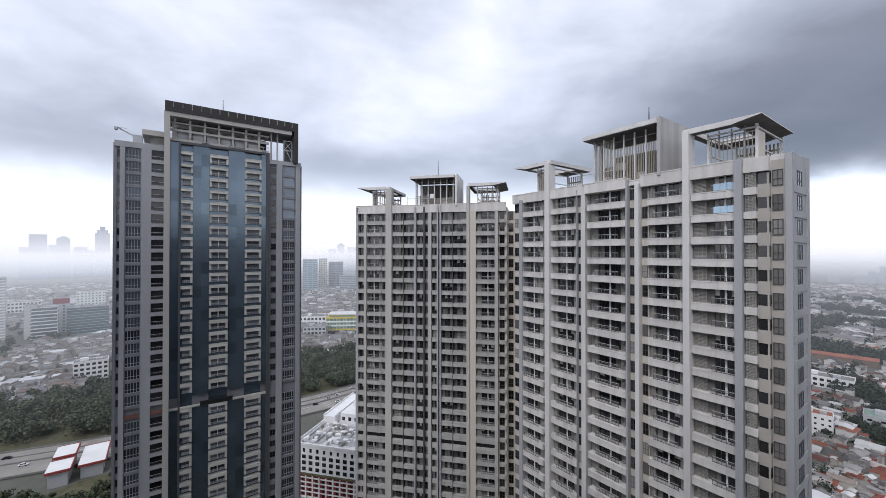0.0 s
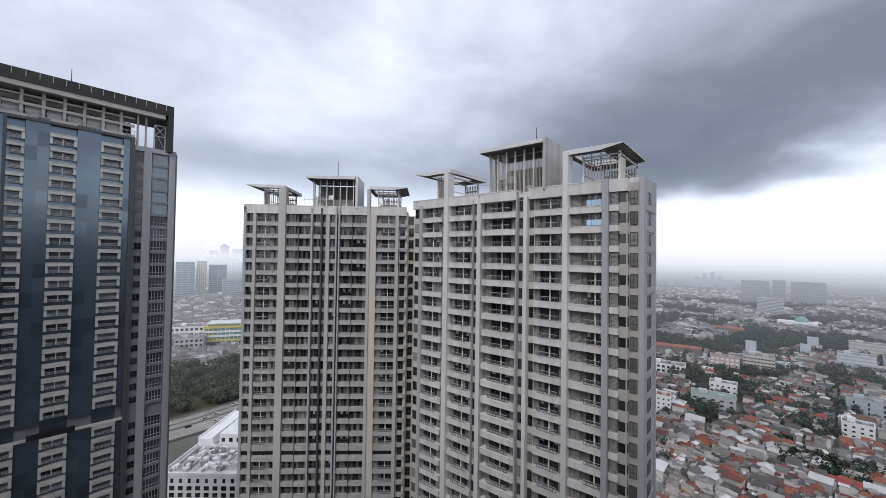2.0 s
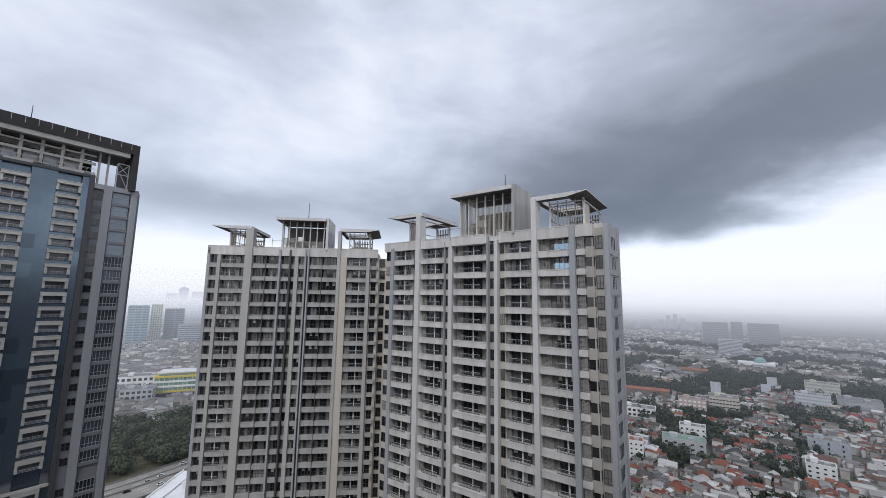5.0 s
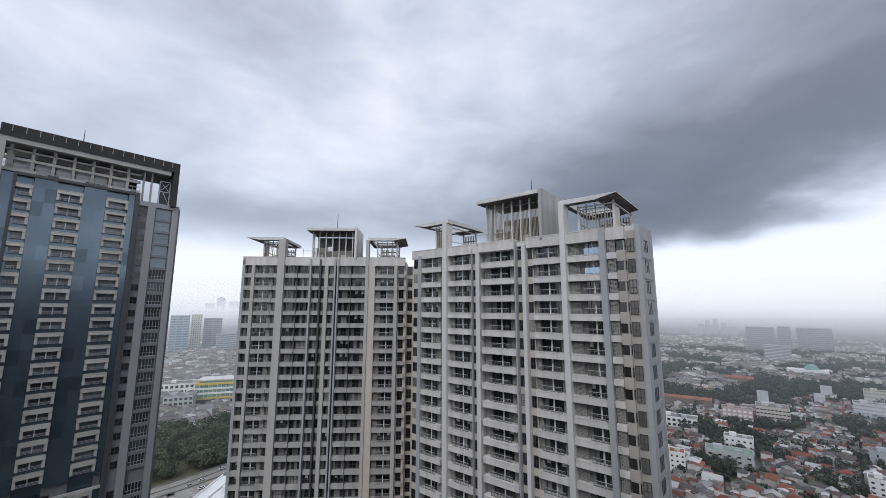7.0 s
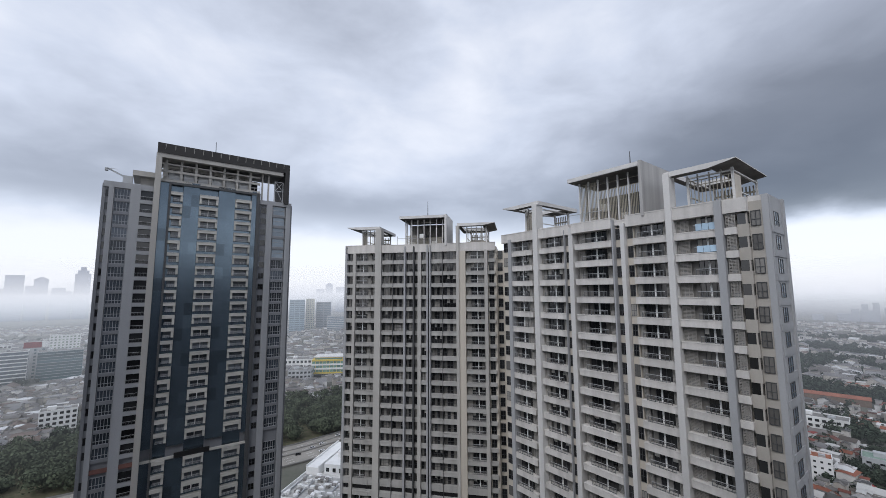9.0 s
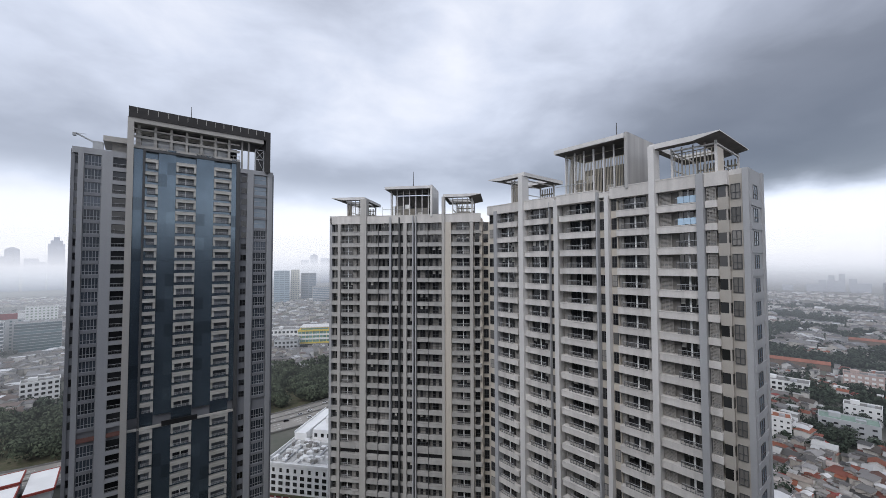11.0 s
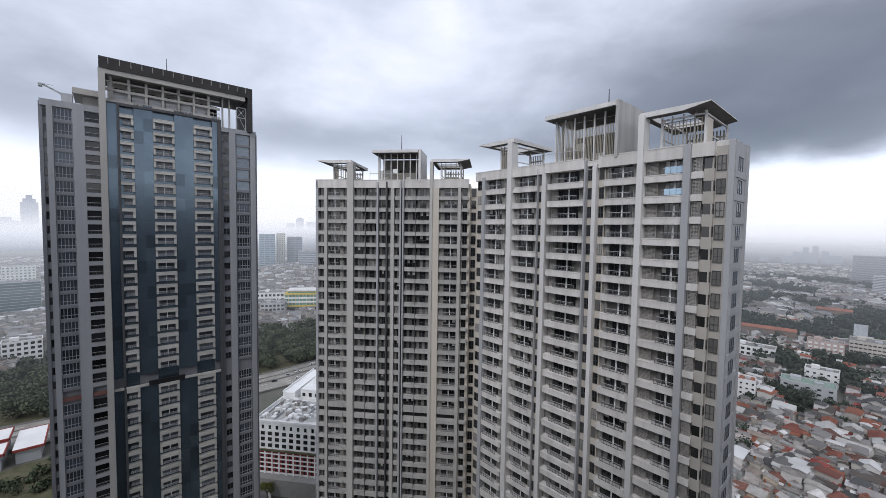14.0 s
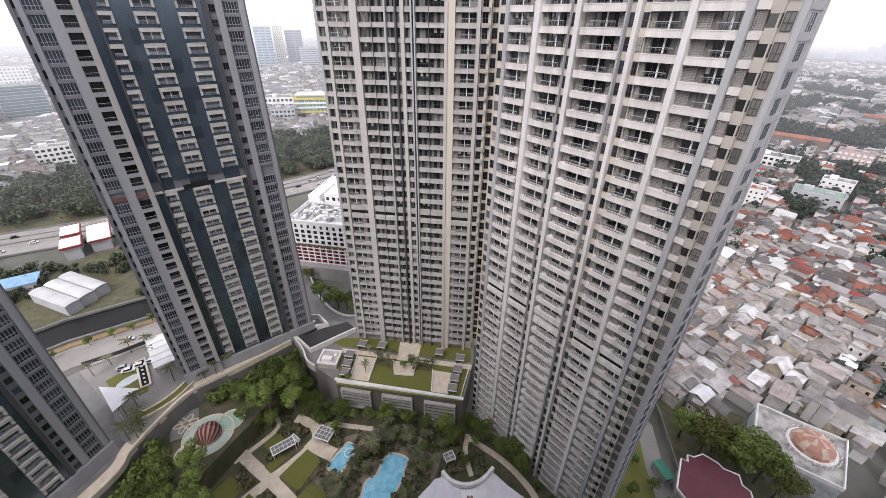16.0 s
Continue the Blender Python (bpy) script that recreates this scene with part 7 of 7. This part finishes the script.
block(589, 279, -62, 36, 28, 14, "low warehouse under a grey roof", mat("shed_grey", (0.36, 0.37, 0.39)), 2, 1, G2)
block(404, 214, -58, 25, 15, 11, "windowless grey-blue box building", mat("grey_blue_wall", (0.38, 0.41, 0.44)), 3, 3, wfrac=0.12)
block(328, 272, -52, 20, 12, 12, "white modern house with a flat roof", W2, 3, 5, cat="house", wfrac=0.38, hfrac=0.34)
block(291, 250, -48, 30, 16, 11, "grey house with a pale green flat roof", G2, 3, 5, roof_m=mat("green_roof", (0.22, 0.30, 0.25)), cat="house", wfrac=0.38, hfrac=0.34)
block(344, 188, -60, 16, 11, 9.5, "white villa with a flat grey roof", W2, 3, 4, cat="house", wfrac=0.38, hfrac=0.34)
block(243, 255, -44, 17, 12, 14, "white four-storey house with orange roof edges", W2, 4, 5, roof_m=mat("orange_tile", (0.29, 0.11, 0.06)), cat="house", wfrac=0.38, hfrac=0.34)
block(231, 282, -44, 16, 12, 13, "pale pink four-storey house", mat("pale_pink_wall", (0.55, 0.42, 0.38)), 4, 4, cat="house", wfrac=0.38, hfrac=0.34)
# slab and window greys sit close together, with haze put into the colour
for x, y, w, h, d in ((946, 671, 46, 38, -55), (1129, 841, 62, 68, -53), (1200, 828, 28, 69, -55), (1290, 813, 74, 64, -58)):
    block(x, y, d, w, 14, h, "broad grey apartment slab in haze", mat("hazy_slab", (0.30, 0.31, 0.33)) if h > 40 else mat("pale_slab_wall", (0.52, 0.53, 0.55)), 12, 1, mat("slab_window_haze", (0.19, 0.20, 0.22)), band=True, hfrac=0.5, cat="tower", group="eastern slabs")
t = thing("mosque_hall", 814, 531, 0, -57, "white hall with a pale green dome", "mosque")
put("hall", boxes("hall", W2, (-28, 28, 0, 26, 0, 11)), t)
bm = bmesh.new()
bmesh.ops.create_uvsphere(bm, u_segments=24, v_segments=12, radius=10, matrix=Matrix.Translation((6, 13, 11)))
put("dome", mesh_of("dome", bm, mat("green_dome", (0.20, 0.34, 0.32), 0.5)), t)
M_TERR = mat("terracotta_row", (0.30, 0.12, 0.08), 0.85, var=0.15, scale=0.1)
for x, y, w, d in ROWS:
    t = thing("row_houses", x, y, 0, d, "long row of houses under an orange tile roof", "row houses", "orange rows")
    put("wall", boxes("wall", mat("brown_row_wall", (0.20, 0.15, 0.12)), (-w / 2, w / 2, 0, 9, 0, 7.0)), t)
    me = roof_mesh("gable", w, 9, 7.0, 2.6, M_TERR)
    put("roof", me, t, (0, 4.5, 0))
for x, y, w, h in ((462, 349, 10, 29), (569, 362, 10, 18), (614, 382, 11, 21)):
    t = thing("billboard", x, y, 0, -52, "plain pale grey billboard on a post", "billboard", "billboards")
    put("panel", boxes("panel", mat("pale_panel", (0.50, 0.53, 0.56)), (-w / 2, w / 2, 0, 0.8, h - 12, h)), t)
    put("post", boxes("post", M_STEEL, (-0.5, 0.5, 0.1, 0.7, 0, h - 12)), t)


def dome_roof():
    """Flat-roofed prayer hall with a patterned shallow dome."""
    t = thing("domed_hall", 0, 0, 0, 0, "weathered flat-roofed hall with a pink patterned dome", "mosque")
    out = [(112.5, 80.5), (103.2, 70.0), (103.6, 62.2), (115.5, 52.4), (130.2, 66.0), (121, 73)]
    put("wall", plate("wall", out[::-1], 0, 8, M_HWALL), t)
    put("roof", plate("roof", [(117.3 + (x - 117.3) * 0.98, 66 + (y - 66) * 0.98) for x, y in out][::-1], 8, 8.15, mat("weathered_roof", (0.44, 0.42, 0.39), 0.9, var=0.22, scale=0.32, color2=(0.15, 0.145, 0.13))), t)
    put("parapet", mesh_of("parapet", kerb(out + out[:1], -0.2, 0.4, 7.5, 9.0), M_KERBW), t)
    bm = bmesh.new()
    bmesh.ops.create_cone(bm, cap_ends=True, segments=40, radius1=6.3, radius2=6.3, depth=0.9, matrix=Matrix.Translation((117.4, 65.0, 8.6)))
    put("drum", mesh_of("drum", bm, M_KERBW), t)
    pink, cream = mat("pink_tile", (0.42, 0.22, 0.16), 0.6), mat("cream_tile", (0.52, 0.40, 0.31), 0.6)
    n = 16
    for k in range(5):
        f0, f1 = k / 5, (k + 1) / 5
        for i in range(n):
            bm = bmesh.new()
            q = []
            for a, f in ((i, f0), (i + 1, f0), (i + 1, f1), (i, f1)):
                r, z = 5.6 * math.cos(f * math.pi / 2), 8.95 + 3.9 * math.sin(f * math.pi / 2)
                q.append(bm.verts.new((117.4 + r * math.cos(a * 2 * math.pi / n), 65.0 + r * math.sin(a * 2 * math.pi / n), z)))
            if k == 4:
                bm.faces.new(q[:3])
            else:
                bm.faces.new(q)
            put("dome_panel", mesh_of("dome_panel", bm, pink if (i + k * (1 + k // 2)) % 3 else cream), t)
    for i in range(28):
        a = i * 2 * math.pi / 28
        put("baluster", boxes("baluster", M_KERBW, (-0.15, 0.15, -0.15, 0.15, 8.1, 9.4)), t, (117.4 + 6.9 * math.cos(a), 65.0 + 6.9 * math.sin(a), 0))


dome_roof()


def maroon_hall():
    t = thing("maroon_hall", 0, 0, 0, 0, "low hall with a maroon metal roof and white edge", "hall")
    out = [(69.5, 55.5), (75.6, 63.6), (77.0, 62.6), (78.2, 64.6), (79.6, 63.8), (82.8, 64.6), (85.6, 61.6), (86.0, 60.0), (89.3, 58.0), (88.2, 55.2), (89.3, 53.5), (86.6, 47), (72, 44)]
    put("wall", plate("wall", [(79.5 + (x - 79.5) * 0.93, 56 + (y - 56) * 0.93) for x, y in out][::-1], 0, 7.4, M_HWALL), t)
    put("roof", plate("roof", out[::-1], 7.4, 8.0, mat("maroon_metal", (0.125, 0.035, 0.045), 0.6, var=0.1, scale=0.3)), t)
    put("roof_edge", mesh_of("roof_edge", kerb(out + out[:1], -0.15, 0.35, 7.3, 8.3), M_KERBW), t)
    t = thing("green_shed", 71.5, 63.5, 0, 12, "small green-roofed shed beside the wall", "shed")
    put("roof", boxes("roof", mat("green_sheet", (0.05, 0.22, 0.15), 0.6), (-1.5, 1.8, -3, 3, 3.0, 3.15)), t)
    put("wall", boxes("wall", M_HWALL, (-1.3, 1.6, -2.8, 2.8, 0, 3)), t)


maroon_hall()


def warehouses():
    for i in range(3):
        t = thing("warehouse", -182.8 - 1.8 * i, 175.7 - 6.6 * i, 0, -24.4, "white barrel-roofed warehouse beside the canal", "warehouse", "canal warehouses")
        bm = bmesh.new()
        rows = []
        for k in range(9):
            a = math.pi * k / 8
            rows.append([bm.verts.new((x, -3.25 * math.cos(a), 5.2 + 0.9 * math.sin(a))) for x in (-0.5, 27.5)])
        for a, b in zip(rows, rows[1:]):
            bm.faces.new((a[0], a[1], b[1], b[0]))
        bmesh.ops.solidify(bm, geom=bm.faces[:], thickness=0.2)
        put("roof", mesh_of("roof", bm, M_WHITE), t)
        put("wall", boxes("wall", G2, (0, 27, -3.1, 3.1, 0, 5.2)), t)
        put("gutter", boxes("gutter", M_DFRAME, (-0.5, 27.5, 3.16, 3.3, 5.0, 5.3)), t)


warehouses()


def toll_station():
    t = thing("toll_station", -196, 199, 0, 126, "white and red toll station roofs beside the expressway", "toll station")
    red = mat("red_trim", (0.26, 0.05, 0.04), 0.7)
    for x, y, w, d, h in ((0, -4.5, 14, 9.5, 8), (16, -4.5, 15, 9, 9), (3, -18, 26, 11, 7)):
        put("roof", boxes("roof", W2, (x, x + w, y, y + d, h, h + 0.6)), t)
        put("red_trim", boxes("red_trim", red, (x - 0.5, x, y, y + d, h - 0.4, h + 0.8), (x + w, x + w + 0.5, y, y + d, h - 0.4, h + 0.8), (x, x + w, y - 0.5, y, h - 0.4, h + 0.8)), t)
        put("wall", boxes("wall", G2, (x + 1, x + w - 1, y + 1, y + d - 1, 0, h)), t)
    t = thing("gantry_sign", -176, 222, 0, 70, "tall dark billboard frame beside the expressway", "billboard")
    put("panel", boxes("panel", G2, (-6, 6, 0, 0.6, 6, 21)), t)
    put("frame", boxes("frame", M_DFRAME, (-6.3, -6, -0.1, 0.7, 0, 21.3), (6, 6.3, -0.1, 0.7, 0, 21.3), (-6, 6, -0.1, 0.7, 21, 21.3)), t)
    t = thing("blue_shed", -205, 172, 0, 30, "low shed with a pale blue roof", "shed")
    put("roof", boxes("roof", mat("blue_sheet", (0.22, 0.38, 0.55)), (-9, 9, -6, 6, 4.0, 4.3)), t)
    put("wall", boxes("wall", G2, (-8.6, 8.6, -5.6, 5.6, 0, 4)), t)


toll_station()


# ---- vehicles ----
def make_car(color):
    t = new("car")
    bm = bmesh.new()
    bm_box(bm, -2.1, 2.1, -0.85, 0.85, 0.35, 0.95)
    bmesh.ops.bevel(bm, geom=[e for e in bm.edges], offset=0.12, segments=2, affect="EDGES")
    put("body", mesh_of("body", bm, mat("car_" + color[0], color[1], 0.3, var=0.03, bump=0)), t)
    bm = bmesh.new()
    bm_box(bm, -1.5, 1.1, -0.75, 0.75, 0.95, 1.5)
    for v in bm.verts:
        if v.co.z > 1.2:
            v.co.x *= 0.75
            v.co.y *= 0.88
    put("cabin", mesh_of("cabin", bm, M_GLASS), t)
    put("roof", boxes("roof", mat("car_" + color[0], color[1], 0.3), (-1.05, 0.75, -0.62, 0.62, 1.5, 1.56)), t)
    bm = bmesh.new()
    bmesh.ops.create_cone(bm, cap_ends=True, segments=14, radius1=0.33, radius2=0.33, depth=0.22, matrix=Matrix.Rotation(radians(90), 4, "X"))
    wheel = mesh_of("wheel", bm, M_BLACK)
    for x in (-1.3, 1.3):
        for y in (-0.8, 0.8):
            put("wheel", wheel, t, (x, y, 0.33))
    return t


CARS = [make_car(("white", (0.7, 0.7, 0.7))), make_car(("black", (0.03, 0.03, 0.035))), make_car(("silver", (0.4, 0.41, 0.42)))]
CL = ["white car on the road", "black car on the road", "silver car on the road"]
spots = [(-126, 131, 30), (-112, 137, 32), (-104.5, 101.5, 20), (-102, 100.2, 20), (-99.5, 102.5, 20), (-96.5, 104.3, 20), (-100, 306, 35), (-93, 318, 35), (-84, 312, 35), (-88, 326, 35), (-235, 219, 26), (-252, 226, 26), (-262, 205, 26), (-245, 208, 26), (-148, 117, 42), (-80, 344, 35)]
for i, (x, y, a) in enumerate(spots):
    z = 14.12 if -106 < x < -95 and y < 110 else 0.47 if y > 190 else 0.22
    k = (0, 1, 2, 0, 0)[i % 5]
    if i < 3:
        CARS[i].matrix_basis = pose(x, y, z, 0, 0, a)
        tagged(CARS[i], CL[i].replace("the road", "grey paving"), "car", "cars")
        continue
    tagged(copy_thing(CARS[k], pose(x, y, z, 0, 0, a)), CL[k] + " surface")


# ---- distance ----
def haze_material(i, thick, foot):
    """A thin glowing sheet that paints a bank of haze: clear at its foot, and fading out above the camera's eye height.
    thick: its cover, or stops of cover by slope from the eye.
    """
    m = bpy.data.materials.new("horizon_haze_glow")
    m.use_nodes = True
    n, l = m.node_tree.nodes, m.node_tree.links
    n.clear()
    out, em, tr, mix = n.new("ShaderNodeOutputMaterial"), n.new("ShaderNodeEmission"), n.new("ShaderNodeBsdfTransparent"), n.new("ShaderNodeMixShader")
    tc, sep = n.new("ShaderNodeTexCoord"), n.new("ShaderNodeSeparateXYZ")
    l.new(tc.outputs["Object"], sep.inputs[0])

    def span(src, lo, hi):
        mr = n.new("ShaderNodeMapRange")
        mr.interpolation_type = "SMOOTHSTEP"
        mr.inputs[1].default_value, mr.inputs[2].default_value = lo, hi
        l.new(src, mr.inputs[0])
        return mr.outputs[0]

    def times(a, b):
        k = n.new("ShaderNodeMath")
        k.operation = "MULTIPLY"
        l.new(a, k.inputs[0])
        if isinstance(b, float):
            k.inputs[1].default_value = b
        else:
            l.new(b, k.inputs[1])
        return k.outputs[0]

    flat_xy, ln = n.new("ShaderNodeCombineXYZ"), n.new("ShaderNodeVectorMath")
    ln.operation = "LENGTH"
    l.new(sep.outputs[0], flat_xy.inputs[0]), l.new(sep.outputs[1], flat_xy.inputs[1]), l.new(flat_xy.outputs[0], ln.inputs[0])
    # slope below the eye height H; tint and cover follow the camera's view
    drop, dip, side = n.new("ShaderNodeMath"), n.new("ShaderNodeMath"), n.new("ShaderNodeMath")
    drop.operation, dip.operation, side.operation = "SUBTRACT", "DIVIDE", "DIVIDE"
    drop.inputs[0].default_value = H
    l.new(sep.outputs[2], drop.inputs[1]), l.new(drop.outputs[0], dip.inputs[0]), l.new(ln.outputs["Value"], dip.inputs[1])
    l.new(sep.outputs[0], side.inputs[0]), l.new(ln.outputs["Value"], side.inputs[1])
    west = n.new("ShaderNodeMapRange")
    west.interpolation_type = "SMOOTHSTEP"
    west.inputs[1].default_value, west.inputs[2].default_value = -0.08, -0.5
    l.new(side.outputs[0], west.inputs[0])

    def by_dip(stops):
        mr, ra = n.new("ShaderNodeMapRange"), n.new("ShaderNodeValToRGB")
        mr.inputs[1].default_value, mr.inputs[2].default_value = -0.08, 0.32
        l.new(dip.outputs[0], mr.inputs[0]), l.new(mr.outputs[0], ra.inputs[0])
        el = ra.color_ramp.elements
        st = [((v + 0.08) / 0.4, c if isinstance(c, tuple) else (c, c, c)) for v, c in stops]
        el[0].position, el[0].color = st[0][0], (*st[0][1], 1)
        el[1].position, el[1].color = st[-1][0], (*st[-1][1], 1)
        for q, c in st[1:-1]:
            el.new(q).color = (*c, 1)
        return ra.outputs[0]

    # airlight painted as emission, tinted by slope and by side
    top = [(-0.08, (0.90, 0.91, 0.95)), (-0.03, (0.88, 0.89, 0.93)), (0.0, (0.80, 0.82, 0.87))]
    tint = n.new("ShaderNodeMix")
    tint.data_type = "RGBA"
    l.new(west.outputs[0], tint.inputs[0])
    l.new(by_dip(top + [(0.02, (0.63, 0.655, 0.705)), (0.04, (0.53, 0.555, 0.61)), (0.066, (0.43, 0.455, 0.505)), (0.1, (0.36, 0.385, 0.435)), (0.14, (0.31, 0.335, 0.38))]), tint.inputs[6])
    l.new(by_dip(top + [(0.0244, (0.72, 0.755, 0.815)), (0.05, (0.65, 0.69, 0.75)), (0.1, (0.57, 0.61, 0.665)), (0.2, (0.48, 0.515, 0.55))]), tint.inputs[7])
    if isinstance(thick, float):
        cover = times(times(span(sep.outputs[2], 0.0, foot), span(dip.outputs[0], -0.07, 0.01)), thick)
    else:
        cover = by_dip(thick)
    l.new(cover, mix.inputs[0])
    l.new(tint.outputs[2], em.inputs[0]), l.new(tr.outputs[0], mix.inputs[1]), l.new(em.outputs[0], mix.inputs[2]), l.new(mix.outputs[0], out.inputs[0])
    return m


def backdrop():
    """Glowing sheets that paint haze over the far plain, and the skyline that stands in it."""
    ob = tagged(new("backdrop"), "pale haze over the far plain, painted on glowing sheets", "backdrop", kind="structure")
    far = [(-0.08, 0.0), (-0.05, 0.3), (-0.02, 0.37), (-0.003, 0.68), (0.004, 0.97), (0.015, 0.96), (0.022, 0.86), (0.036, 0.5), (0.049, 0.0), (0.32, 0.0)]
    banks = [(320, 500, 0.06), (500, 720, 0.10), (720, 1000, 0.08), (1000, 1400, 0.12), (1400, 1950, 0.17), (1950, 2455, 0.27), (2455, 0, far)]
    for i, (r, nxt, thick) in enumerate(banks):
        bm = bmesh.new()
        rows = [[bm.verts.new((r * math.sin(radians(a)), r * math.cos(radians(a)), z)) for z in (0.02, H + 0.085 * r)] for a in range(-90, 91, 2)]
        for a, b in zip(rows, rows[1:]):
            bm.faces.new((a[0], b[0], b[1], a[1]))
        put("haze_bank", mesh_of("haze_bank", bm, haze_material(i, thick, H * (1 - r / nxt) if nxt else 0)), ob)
    # haze tint put into the skyline's own colours
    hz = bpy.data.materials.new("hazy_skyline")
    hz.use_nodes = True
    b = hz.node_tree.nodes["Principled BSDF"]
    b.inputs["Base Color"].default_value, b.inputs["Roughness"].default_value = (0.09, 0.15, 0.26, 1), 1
    # eastern towers coloured paler, to lose contrast as haze would make them
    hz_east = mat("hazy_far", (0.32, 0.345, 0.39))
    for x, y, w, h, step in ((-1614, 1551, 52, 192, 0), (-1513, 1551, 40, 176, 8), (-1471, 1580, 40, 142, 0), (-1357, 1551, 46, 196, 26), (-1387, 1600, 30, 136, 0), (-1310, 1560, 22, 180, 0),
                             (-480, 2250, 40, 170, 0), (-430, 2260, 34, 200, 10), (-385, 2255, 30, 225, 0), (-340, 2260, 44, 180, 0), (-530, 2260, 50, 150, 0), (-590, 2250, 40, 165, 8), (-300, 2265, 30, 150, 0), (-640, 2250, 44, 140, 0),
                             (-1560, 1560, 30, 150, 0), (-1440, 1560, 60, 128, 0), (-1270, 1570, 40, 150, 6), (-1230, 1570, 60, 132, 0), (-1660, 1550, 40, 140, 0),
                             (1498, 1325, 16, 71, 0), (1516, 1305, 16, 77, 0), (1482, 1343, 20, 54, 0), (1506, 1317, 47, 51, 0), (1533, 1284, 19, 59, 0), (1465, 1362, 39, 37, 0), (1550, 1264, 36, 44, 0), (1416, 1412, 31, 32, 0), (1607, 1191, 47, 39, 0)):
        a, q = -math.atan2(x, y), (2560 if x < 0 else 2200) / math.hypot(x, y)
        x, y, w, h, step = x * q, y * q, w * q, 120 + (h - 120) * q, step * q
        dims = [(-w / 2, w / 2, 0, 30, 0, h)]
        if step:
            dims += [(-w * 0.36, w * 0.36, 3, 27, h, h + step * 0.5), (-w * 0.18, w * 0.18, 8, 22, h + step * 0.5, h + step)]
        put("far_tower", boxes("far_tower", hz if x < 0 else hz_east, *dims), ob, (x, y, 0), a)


backdrop()
